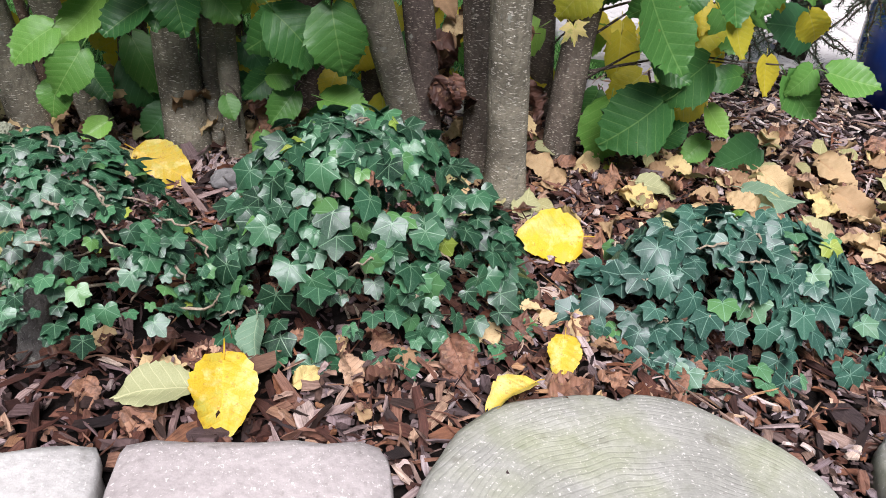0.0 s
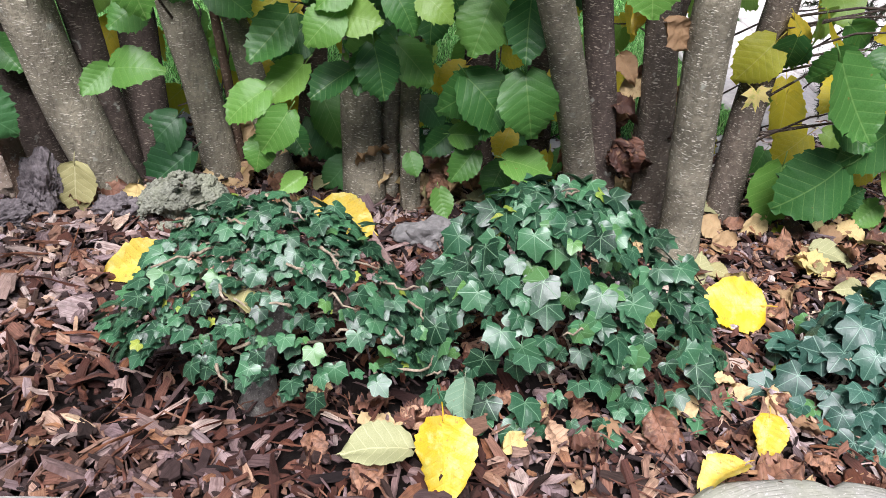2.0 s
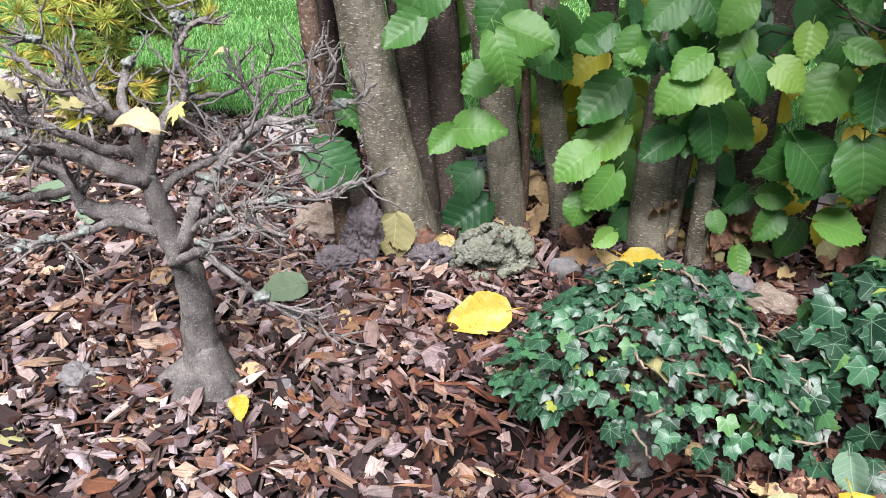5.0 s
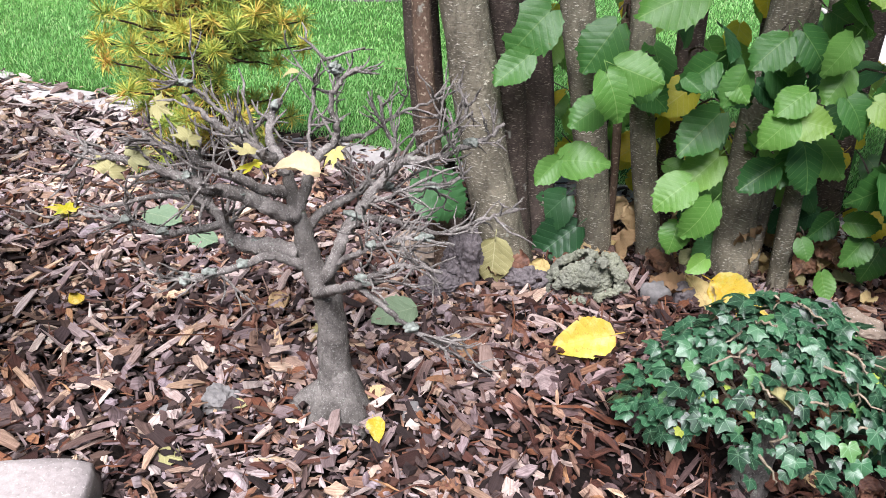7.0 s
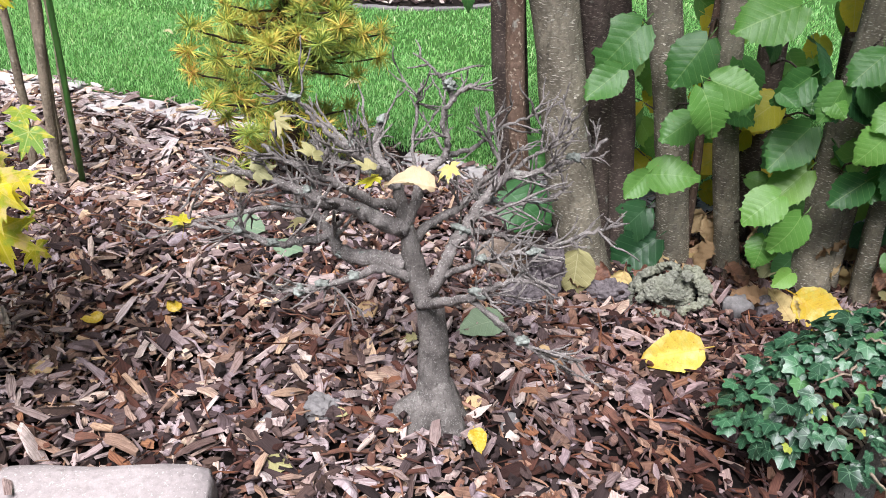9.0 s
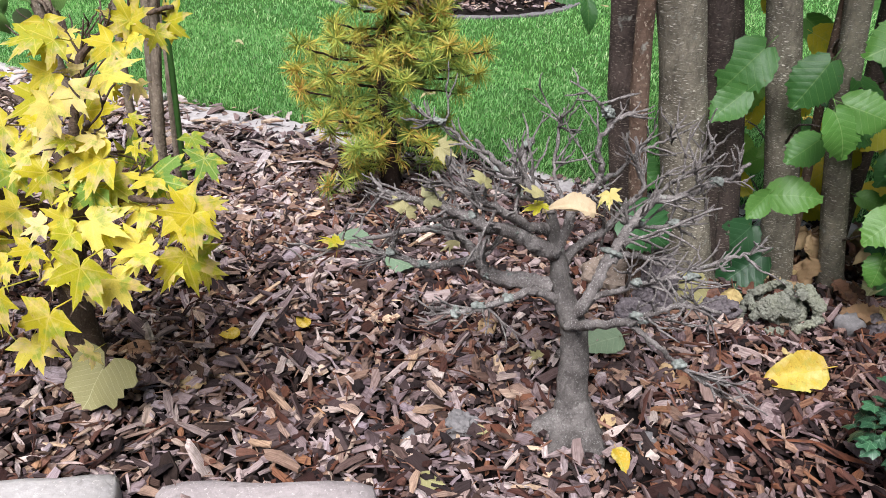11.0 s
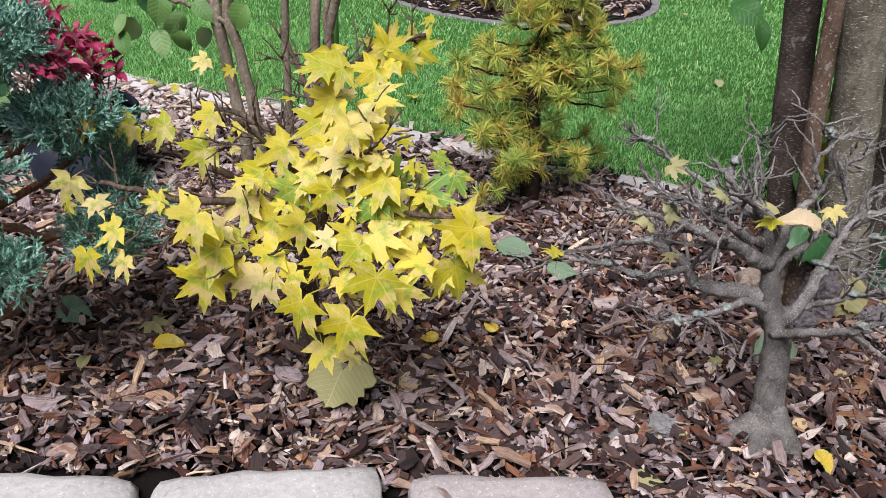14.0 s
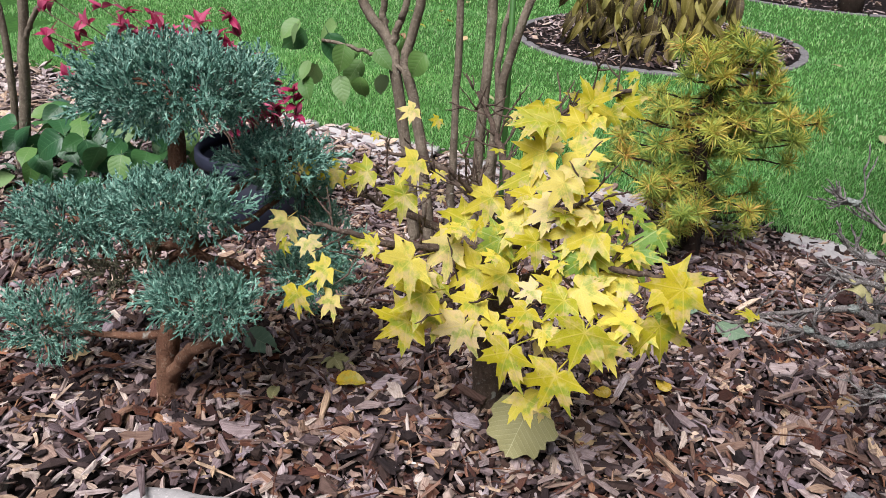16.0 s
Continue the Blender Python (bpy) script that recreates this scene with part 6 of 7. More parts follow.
_MZ = [((-1.514, 0.610, 0.215), (0.022, 0.015, 0.025), 4, (0.040, 0.050), [_MY]), ((-1.535, 0.605, 0.292), (0.040, 0.025, 0.030), 8, (0.042, 0.054), [_MY]), ((-1.460, 0.60, 0.335), (0.040, 0.025, 0.025), 7, (0.044, 0.056), [_MY]),
       ((-1.366, 0.670, 0.285), (0.025, 0.02, 0.030), 5, (0.040, 0.050), [_MY, _MG]), ((-1.383, 0.662, 0.384), (0.050, 0.03, 0.025), 9, (0.042, 0.056), [_MY, _MG]), ((-1.610, 0.620, 0.405), (0.045, 0.03, 0.030), 9, (0.030, 0.042), [_MY]),
       ((-1.655, 0.615, 0.350), (0.045, 0.03, 0.020), 8, (0.034, 0.046), [_MY]), ((-1.667, 0.610, 0.300), (0.050, 0.02, 0.018), 5, (0.034, 0.044), [_MY]), ((-1.738, 0.585, 0.385), (0.045, 0.03, 0.025), 7, (0.026, 0.038), [_MY]),
       ((-1.825, 0.640, 0.390), (0.050, 0.03, 0.030), 7, (0.022, 0.032), [_MY]), ((-1.488, 0.690, 0.470), (0.055, 0.04, 0.030), 13, (0.032, 0.046), [_MY, _MG]), ((-1.440, 0.770, 0.425), (0.050, 0.03, 0.025), 7, (0.044, 0.058), [("maple_leaf_green", 2), ("maple_leaf_yellow", 1)]),
       ((-1.585, 0.802, 0.528), (0.040, 0.03, 0.022), 10, (0.030, 0.042), [_MY]), ((-1.505, 0.849, 0.552), (0.035, 0.03, 0.020), 7, (0.026, 0.036), [_MY]), ((-1.453, 0.885, 0.552), (0.030, 0.02, 0.018), 6, (0.024, 0.034), [_MY]),
       ((-1.673, 0.700, 0.470), (0.070, 0.04, 0.035), 10, (0.016, 0.028), [_MY]), ((-1.788, 0.760, 0.405), (0.080, 0.06, 0.040), 12, (0.016, 0.028), [_MY]), ((-1.540, 0.680, 0.390), (0.075, 0.04, 0.040), 16, (0.030, 0.044), [_MY, _MG]),
       ((-1.80, 0.92, 0.40), (0.12, 0.08, 0.040), 13, (0.016, 0.028), [_MY]), ((-1.545, 0.760, 0.480), (0.050, 0.04, 0.030), 10, (0.030, 0.042), [_MY]), ((-1.440, 0.640, 0.375), (0.045, 0.03, 0.025), 5, (0.036, 0.046), [_MY])]
for i, (c, sp, n, sz, mx) in enumerate(_MZ):
    leaf_zone(maple, MAPLE, (c[0], c[1] + 0.05, c[2] + 0.01), (sp[0] * 1.2, sp[1] * 1.6, sp[2] * 1.3), max(1, round(n * 0.3)), (sz[0] * 0.6, sz[1] * 0.7), mx, 300 + i, facing=(0, -0.6, 0.9), hang=(0, -0.75, -0.5), loose=0.8, sway=1.2, apart=0.025)
_rm = random.Random(21)


def maple_leaf(base, tip, green=False):
    b, d = Vector(base), Vector(tip) - Vector(base)
    nrm = (Vector((0.0, -0.78, 0.62)) + 0.34 * rand_unit(_rm)).normalized()
    link("leaf", _rm.choice(MAPLE["maple_leaf_green" if green else "maple_leaf_yellow"]), None, maple, "", into(maple, frame_from(b, d, nrm, min(0.053, max(0.018, d.length * 0.86)))))


maple_leaf((-1.549, 0.572, 0.325), (-1.564, 0.56, 0.264))
maple_leaf((-1.49, 0.566, 0.309), (-1.512, 0.554, 0.242))
maple_leaf((-1.525, 0.575, 0.26), (-1.51, 0.563, 0.221))
maple_leaf((-1.466, 0.6, 0.353), (-1.48, 0.588, 0.29))
maple_leaf((-1.443, 0.62, 0.328), (-1.418, 0.608, 0.289))
maple_leaf((-1.363, 0.664, 0.398), (-1.403, 0.652, 0.352))
maple_leaf((-1.378, 0.67, 0.399), (-1.318, 0.658, 0.369))
maple_leaf((-1.381, 0.672, 0.338), (-1.36, 0.66, 0.259))
maple_leaf((-1.436, 0.72, 0.409), (-1.368, 0.708, 0.407), green=True)
maple_leaf((-1.485, 0.68, 0.407), (-1.519, 0.668, 0.376), green=True)
maple_leaf((-1.497, 0.7, 0.443), (-1.548, 0.688, 0.418))
maple_leaf((-1.511, 0.66, 0.375), (-1.545, 0.648, 0.359))
maple_leaf((-1.482, 0.66, 0.377), (-1.428, 0.648, 0.367))
maple_leaf((-1.537, 0.65, 0.37), (-1.564, 0.638, 0.359))
maple_leaf((-1.542, 0.63, 0.349), (-1.559, 0.618, 0.317))
maple_leaf((-1.498, 0.64, 0.368), (-1.526, 0.628, 0.334))
maple_leaf((-1.578, 0.67, 0.374), (-1.615, 0.658, 0.344))
maple_leaf((-1.619, 0.68, 0.369), (-1.666, 0.668, 0.331))
maple_leaf((-1.659, 0.69, 0.39), (-1.699, 0.678, 0.348))
maple_leaf((-1.61, 0.65, 0.34), (-1.645, 0.638, 0.3))
maple_leaf((-1.619, 0.63, 0.312), (-1.637, 0.618, 0.258))
maple_leaf((-1.683, 0.6, 0.408), (-1.73, 0.588, 0.352))
maple_leaf((-1.67, 0.62, 0.353), (-1.72, 0.608, 0.317))
maple_leaf((-1.695, 0.63, 0.301), (-1.743, 0.618, 0.264))
maple_leaf((-1.655, 0.64, 0.309), (-1.691, 0.628, 0.287))
maple_leaf((-1.817, 0.645, 0.348), (-1.849, 0.633, 0.322))
maple_leaf((-1.8, 0.623, 0.318), (-1.816, 0.611, 0.284))
maple_leaf((-1.849, 0.62, 0.319), (-1.845, 0.608, 0.275))
maple_leaf((-1.879, 0.66, 0.402), (-1.895, 0.648, 0.363))
maple_leaf((-1.849, 0.66, 0.377), (-1.833, 0.648, 0.354))
maple_leaf((-1.897, 0.75, 0.452), (-1.932, 0.738, 0.422))
maple_leaf((-1.757, 0.82, 0.527), (-1.778, 0.808, 0.509))
maple_leaf((-1.745, 0.8, 0.457), (-1.772, 0.788, 0.419))
maple_leaf((-1.761, 0.8, 0.404), (-1.802, 0.788, 0.371))
maple_leaf((-1.827, 0.82, 0.423), (-1.867, 0.808, 0.4))
maple_leaf((-1.879, 0.82, 0.418), (-1.919, 0.808, 0.397))
maple_leaf((-1.647, 0.72, 0.416), (-1.697, 0.708, 0.386))
maple_leaf((-1.616, 0.73, 0.45), (-1.659, 0.718, 0.422))
maple_leaf((-1.573, 0.71, 0.427), (-1.622, 0.698, 0.413))
maple_leaf((-1.595, 0.7, 0.407), (-1.635, 0.688, 0.379), green=True)
maple_leaf((-1.546, 0.69, 0.416), (-1.576, 0.678, 0.383))
maple_leaf((-1.568, 0.75, 0.555), (-1.612, 0.738, 0.548))
maple_leaf((-1.545, 0.75, 0.554), (-1.58, 0.738, 0.534))
maple_leaf((-1.566, 0.77, 0.568), (-1.555, 0.758, 0.534))
maple_leaf((-1.567, 0.74, 0.488), (-1.618, 0.728, 0.458))
maple_leaf((-1.556, 0.75, 0.514), (-1.602, 0.738, 0.487))
maple_leaf((-1.519, 0.68, 0.504), (-1.537, 0.668, 0.465))
maple_leaf((-1.514, 0.74, 0.477), (-1.461, 0.728, 0.493))
maple_leaf((-1.522, 0.8, 0.504), (-1.466, 0.788, 0.504))
maple_leaf((-1.515, 0.868, 0.553), (-1.556, 0.856, 0.567))
maple_leaf((-1.516, 0.87, 0.554), (-1.474, 0.858, 0.577))
maple_leaf((-1.505, 0.86, 0.536), (-1.542, 0.848, 0.514))
maple_leaf((-1.474, 0.89, 0.551), (-1.434, 0.878, 0.569))
maple_leaf((-1.523, 0.83, 0.532), (-1.558, 0.818, 0.502))
maple_leaf((-1.562, 0.72, 0.465), (-1.595, 0.708, 0.437))
maple_leaf((-1.533, 0.7, 0.46), (-1.573, 0.688, 0.432))
maple_leaf((-1.475, 0.69, 0.441), (-1.528, 0.678, 0.411))
maple_leaf((-1.487, 0.88, 0.539), (-1.469, 0.868, 0.514))
maple_leaf((-1.517, 0.72, 0.508), (-1.492, 0.708, 0.478))
maple_leaf((-1.431, 0.69, 0.386), (-1.464, 0.678, 0.355))
maple_leaf((-1.431, 0.66, 0.353), (-1.465, 0.648, 0.322))
maple_leaf((-1.396, 0.67, 0.327), (-1.423, 0.658, 0.305))
maple_leaf((-1.518, 0.63, 0.326), (-1.493, 0.618, 0.312))
maple_leaf((-1.576, 0.63, 0.326), (-1.595, 0.618, 0.297))
maple_leaf((-1.68, 0.66, 0.361), (-1.708, 0.648, 0.339))
maple_leaf((-1.477, 0.7, 0.407), (-1.431, 0.688, 0.387))
maple_leaf((-1.487, 0.77, 0.397), (-1.42, 0.76, 0.443), green=True)

# ---- golden larch ----
larch = thing("dwarf_larch", "small conifer with soft golden green needle tufts", "conifer", (-1.32, 1.53, 0))


def tuft_mesh(name, n, seed, length=0.034, width=0.0009, cone=1.9):
    r = np.random.RandomState(seed)
    V, F = [], []
    for i in range(n):
        th, ph = cone * math.sqrt(r.uniform(0.02, 1)), r.uniform(0, 2 * math.pi)
        d = Vector((math.sin(th) * math.cos(ph), math.sin(th) * math.sin(ph), math.cos(th)))
        s = d.cross(Vector(r.normal(0, 1, 3))).normalized() * width
        L = length * r.uniform(0.7, 1.15)
        b = Vector((0, 0, 1)) * r.uniform(-0.01, 0.01)
        m_ = b + d * L * 0.6
        e = b + d * L + Vector((0, 0, -0.10 * L))
        k = len(V)
        V += [b - s * 0.6, b + s * 0.6, m_ + s, m_ - s, e]
        F += [(k, k + 1, k + 2), (k, k + 2, k + 3), (k + 3, k + 2, k + 4)]
    return np_mesh(name, np.array([tuple(v) for v in V]), np.array(F))


TUFTS = [tuft_mesh("needle_tuft", 44, i, 0.040, 0.0009) for i in range(4)]
for t in TUFTS:
    t.materials.append(needle_mat)
_r = random.Random(12)
_tr = bend(((-1.315, 1.53, -0.02), (-1.33, 1.53, 0.15), (-1.338, 1.53, 0.3), (-1.335, 1.53, 0.4), (-1.312, 1.53, 0.49), (-1.30, 1.53, 0.545)), 24)
link("trunk", tube("trunk", _tr, np.linspace(0.026, 0.006, 24), 10, 0.12, 3), larch_bark, larch, "", into(larch, Matrix()))
for i in range(82):
    z = 0.03 + 0.50 * _r.random()
    j = min(22, int(z / 0.565 * 23) + 1)
    b = _tr[j]
    reach = 0.255 * min(1.0, (0.58 - z) / 0.33) * (1.0 if z > 0.2 else 0.95) * _r.uniform(0.45, 1.0)
    a = _r.uniform(0, 2 * math.pi)
    d = Vector((math.cos(a), math.sin(a) * 0.85, _r.uniform(-0.18, 0.25)))
    e = b + d * reach
    c = bend((b, b + d * reach * 0.5 + Vector((0, 0, -0.012)), e), 8, 0.003, i)
    br = link("branch", tube("branch", c, np.linspace(0.004, 0.0016, 8), 6, 0.15, i), larch_bark, larch, "", into(larch, Matrix()))
    for _ in range(2):
        up = (d + 0.6 * rand_unit(_r)).normalized()
        link("needle_tuft", _r.choice(TUFTS), None, larch, "", into(larch, Matrix.Translation(c[-1] - d * 0.006) @ up.to_track_quat("Z", "Y").to_matrix().to_4x4()))
    k = max(2, int(reach / 0.033))
    for q in range(k):
        p = c[0].lerp(c[-1], 0) if k == 1 else c[min(7, 1 + int(q / (k - 1) * 6.4))] + Vector((_r.uniform(-1, 1), _r.uniform(-1, 1), _r.uniform(-0.3, 1))) * 0.014
        up = (d * 0.7 + Vector((0, 0, 0.5)) + 0.7 * rand_unit(_r)).normalized()
        m_ = Matrix.Translation(p) @ up.to_track_quat("Z", "Y").to_matrix().to_4x4() @ Matrix.Diagonal((*(3 * [_r.uniform(0.75, 1.15)]), 1))
        link("needle_tuft", _r.choice(TUFTS), None, larch, "", into(larch, m_))

larch.location = (-1.298, 1.60, 0)

# ---- cloud-pruned juniper ----
juniper = thing("juniper_topiary", "cloud-pruned blue-green juniper with reddish trunk", "conifer", (-2.15, 0.73, 0))


def sprig(seed):
    """Vertices and triangles of one scaly juniper spray, about 4 cm long, growing along +z."""
    r = random.Random(seed)
    V, F = [], []

    def shoot(p, d, L, w, depth):
        a = d.cross(rand_unit(r)).normalized()
        b = d.cross(a)
        e = p + d * L
        k = len(V)
        V.extend([p + a * w, p + b * w, p - (a + b) * 0.7 * w, e])
        F.extend([(k, k + 1, k + 3), (k + 1, k + 2, k + 3), (k + 2, k, k + 3)])
        if depth:
            n = 5 if depth == 2 else 4
            for i in range(n):
                q = p + d * L * (0.25 + 0.65 * i / n)
                dd = (d * 1.15 + 0.75 * rand_unit(r)).normalized()
                shoot(q, dd, L * r.uniform(0.35, 0.5), w * 0.85, depth - 1)

    shoot(Vector((0, 0, 0)), Vector((0, 0, 1)), 0.028, 0.0019, 2)
    return np.array([tuple(v) for v in V]), np.array(F)


SPRIGS = [sprig(i) for i in range(6)]


def pad_mesh(name, centre, radii, n, seed, inner=0.45):
    r = random.Random(seed)
    Vs, Fs, off = [], [], 0
    for _ in range(n):
        u = rand_unit(r)
        k = r.uniform(inner, 1.0) ** 0.5
        p = Vector(centre) + Vector((u.x * radii[0], u.y * radii[1], u.z * radii[2])) * k * (1 + 0.55 * noise.noise(u * 3.4 + Vector((seed, 0, 0))))
        if u.z < -0.2 and r.random() < 0.6:
            u.z = -u.z
        d = (Vector((u.x / radii[0], u.y / radii[1], u.z / radii[2])).normalized() + Vector((0, 0, 0.3)) + 0.42 * rand_unit(r)).normalized()
        q = (Matrix.Translation(p) @ d.to_track_quat("Z", "Y").to_matrix().to_4x4() @ Matrix.Rotation(r.uniform(0, 6.3), 4, "Z") @ Matrix.Diagonal((*(3 * [r.uniform(0.6, 1.15)]), 1)))
        v, f = SPRIGS[r.randrange(6)]
        A = np.array(q)
        Vs.append(v @ A[:3, :3].T + A[:3, 3])
        Fs.append(f + off)
        off += len(v)
    return np_mesh(name, np.concatenate(Vs), np.concatenate(Fs))


_jt = bend(((-2.097, 0.64, 0.02), (-2.096, 0.64, 0.08), (-2.088, 0.645, 0.164), (-2.071, 0.655, 0.227), (-2.052, 0.665, 0.289), (-2.045, 0.67, 0.334), (-2.048, 0.675, 0.386), (-2.054, 0.68, 0.451), (-2.05, 0.68, 0.55)), 26)
link("trunk", tube("trunk", _jt, np.linspace(0.0185, 0.011, 26), 12, 0.14, 5), juniper_bark, juniper, "", into(juniper, Matrix()))
PADS = [((-2.045, 0.68, 0.560), (0.130, 0.10, 0.046), 1250, juniper_mat, 5), ((-2.20, 0.63, 0.362), (0.095, 0.065, 0.028), 460, juniper_mat, 3), ((-2.0, 0.585, 0.430), (0.080, 0.055, 0.027), 430, juniper_mat, 4),
        ((-1.925, 0.74, 0.455), (0.060, 0.065, 0.026), 310, juniper_mat, 4), ((-1.87, 0.70, 0.30), (0.050, 0.05, 0.024), 220, juniper_mat, 3), ((-1.95, 0.56, 0.312), (0.068, 0.04, 0.024), 290, juniper_mat, 2),
        ((-2.27, 0.61, 0.185), (0.072, 0.055, 0.038), 260, juniper_mat, 1), ((-2.15, 0.67, 0.29), (0.09, 0.07, 0.040), 130, juniper_dry_mat, 3), ((-1.94, 0.82, 0.39), (0.055, 0.055, 0.036), 190, juniper_mat, 3), ((-1.885, 0.78, 0.31), (0.05, 0.05, 0.034), 150, juniper_mat, 2), ((-2.03, 0.60, 0.30), (0.035, 0.03, 0.018), 100, juniper_mat, 2)]
for i, (c, rad, n, mt, lv) in enumerate(PADS):
    link("foliage_pad", pad_mesh("foliage_pad", c, rad, n, 60 + i), mt, juniper, "dense scaly blue-green foliage pad" if mt is juniper_mat else "dry thin brownish foliage", into(juniper, Matrix()), "stuff")
    s = _jt[min(25, 4 * lv + 3)]
    link("branch", tube("branch", bend((s, s.lerp(Vector(c), 0.5) + Vector((0, 0, -0.012)), Vector(c)), 10, 0.004, i), np.linspace(0.0075, 0.003, 10), 7, 0.15, i), juniper_bark, juniper, "", into(juniper, Matrix()))
    tw = []
    for k in range(9):
        e = Vector(c) + Vector((_r.uniform(-1, 1) * rad[0], _r.uniform(-1, 1) * rad[1], _r.uniform(-0.6, 0.6) * rad[2])) * 0.8
        tw.append((bend((Vector(c), Vector(c).lerp(e, 0.5), e), 5, 0.004, k), [0.0025, 0.0022, 0.002, 0.0017, 0.0014], 0.2))
    link("twig", joined_tubes("twig", tw), juniper_bark, juniper, "", into(juniper, Matrix()), "stuff")
link("branch", tube("branch", bend(((-2.092, 0.64, 0.10), (-2.06, 0.632, 0.145), (-2.021, 0.62, 0.19), (-1.953, 0.60, 0.235), (-1.916, 0.59, 0.284)), 14, 0.003, 1), np.linspace(0.0135, 0.005, 14), 8, 0.12, 1), juniper_bark, juniper, "", into(juniper, Matrix()))

# ---- potted magenta plant ----
PX, PY = -2.37, 1.41


def lathe(name, profile, segs=40):
    V, F = [], []
    for r, z in profile:
        V += [(r * math.cos(2 * math.pi * s / segs), r * math.sin(2 * math.pi * s / segs), z) for s in range(segs)]
    for i in range(len(profile) - 1):
        for s in range(segs):
            a, b = i * segs + s, i * segs + (s + 1) % segs
            F.append((a, b, b + segs, a + segs))
    return poly_mesh(name, V, F)


pot = thing("nursery_pot", "black plastic nursery pot standing on the mulch", "plant pot", (PX, PY, 0))
link("body", lathe("body", [(0.0, 0.0), (0.105, 0.0), (0.112, 0.008), (0.132, 0.175), (0.127, 0.175), (0.108, 0.012), (0.0, 0.012)]), pot_mat, pot)
link("rim", lathe("rim", [(0.131, 0.170), (0.141, 0.171), (0.143, 0.178), (0.142, 0.200), (0.138, 0.205), (0.130, 0.203), (0.128, 0.17), (0.131, 0.170)]), pot_mat, pot)
link("soil", lathe("soil", [(0.0, 0.160), (0.06, 0.162), (0.125, 0.155), (0.12, 0.11), (0.0, 0.11)]), soil_mat, pot)
shrub = thing("magenta_shrub", "potted shrub with glossy magenta red autumn leaves", "shrub", (PX, PY, 0.16))
MAG = variants(oval_leaf, (magenta_mat,), 4, width=lambda i: 0.22 + 0.03 * i, teeth=0.0, fold=0.3, curl=lambda i: 0.1 + 0.15 * i, stalk=0.12, heart=0.0, rows=8)
for i in range(40):
    a, lean = _r.uniform(0, 6.28), _r.uniform(0.03, 0.27)
    top = Vector((PX + math.cos(a) * lean * 1.35 - 0.22, PY + math.sin(a) * lean * 0.6 - 0.02, _r.uniform(0.26, 0.55)))
    c = bend(((PX + math.cos(a) * 0.05, PY + math.sin(a) * 0.05, 0.15), (PX + math.cos(a) * lean * 0.45, PY + math.sin(a) * lean * 0.3, 0.28), top), 12, 0.003, i)
    link("stem", tube("stem", c, np.linspace(0.0026, 0.0014, 12), 5, 0.1, i), hazel_bark_red, shrub, "thin reddish stem", into(shrub, Matrix()))
    for q in range(19):
        k = 11 - int(abs(_r.gauss(0, 3.4)))
        p = c[max(2, min(11, k))]
        d = (rand_unit(_r) + Vector((0, 0, 0.35))).normalized()
        link("leaf", _r.choice(MAG["magenta_leaf"]), None, shrub, "", into(shrub, frame_from(p, d, (Vector((0, -0.4, 1)) + 0.5 * rand_unit(_r)).normalized(), _r.uniform(0.024, 0.044))))

# ---- shrub stems by the lawn ----
QUINCE = variants(oval_leaf, (quince_mat, hazel_dark), 4, width=lambda i: 0.36 + 0.03 * i, teeth=0.0, fold=0.12, curl=lambda i: 0.15 + 0.1 * i, stalk=0.2, heart=0.0, rows=10)
lilac = thing("bare_stemmed_shrub", "tall shrub of several bare stems with few large leaves", "shrub", (-1.90, 1.47, 0))
STEMS = [(((-1.95, 1.42, -0.02), (-1.965, 1.42, 0.19), (-2.0, 1.42, 0.39), (-2.014, 1.42, 0.48), (-2.08, 1.42, 0.57), (-2.13, 1.42, 0.75)), 0.0145), (((-2.012, 1.42, 0.47), (-1.995, 1.42, 0.53), (-1.978, 1.42, 0.58), (-1.97, 1.43, 0.8)), 0.009),
         (((-2.013, 1.42, 0.47), (-2.035, 1.43, 0.53), (-2.03, 1.43, 0.60), (-2.03, 1.43, 0.8)), 0.009),
         (((-1.91, 1.43, -0.02), (-1.93, 1.42, 0.2), (-1.964, 1.42, 0.39), (-1.982, 1.42, 0.45), (-1.946, 1.42, 0.58), (-1.93, 1.43, 0.8)), 0.0135), (((-1.885, 1.5, -0.02), (-1.883, 1.5, 0.18), (-1.882, 1.5, 0.45), (-1.88, 1.5, 0.8)), 0.0105),
         (((-1.825, 1.5, -0.02), (-1.819, 1.5, 0.19), (-1.809, 1.5, 0.58), (-1.80, 1.5, 0.8)), 0.0135), (((-1.785, 1.43, -0.02), (-1.774, 1.42, 0.22), (-1.751, 1.42, 0.446), (-1.71, 1.42, 0.60), (-1.66, 1.42, 0.8)), 0.0115),
         (((-1.782, 1.5, -0.02), (-1.779, 1.5, 0.30), (-1.784, 1.5, 0.46), (-1.765, 1.5, 0.60), (-1.75, 1.5, 0.8)), 0.008), (((-1.965, 1.42, 0.42), (-2.03, 1.41, 0.45), (-2.09, 1.40, 0.47), (-2.17, 1.40, 0.48)), 0.0055)]
for i, (p, r) in enumerate(STEMS):
    link("stem", tube("stem", bend(p, 20, 0.003, i), np.linspace(r, r * 0.7, 20), 10, 0.06, i), back_bark, lilac, "", into(lilac, Matrix()))
leaf_zone(lilac, QUINCE, (-2.16, 1.42, 0.455), (0.085, 0.05, 0.06), 13, (0.05, 0.085), [("quince_leaf", 5), ("hazel_leaf_dark", 1)], 401, hang=(-0.2, -0.3, -1), loose=0.6, apart=0.035)
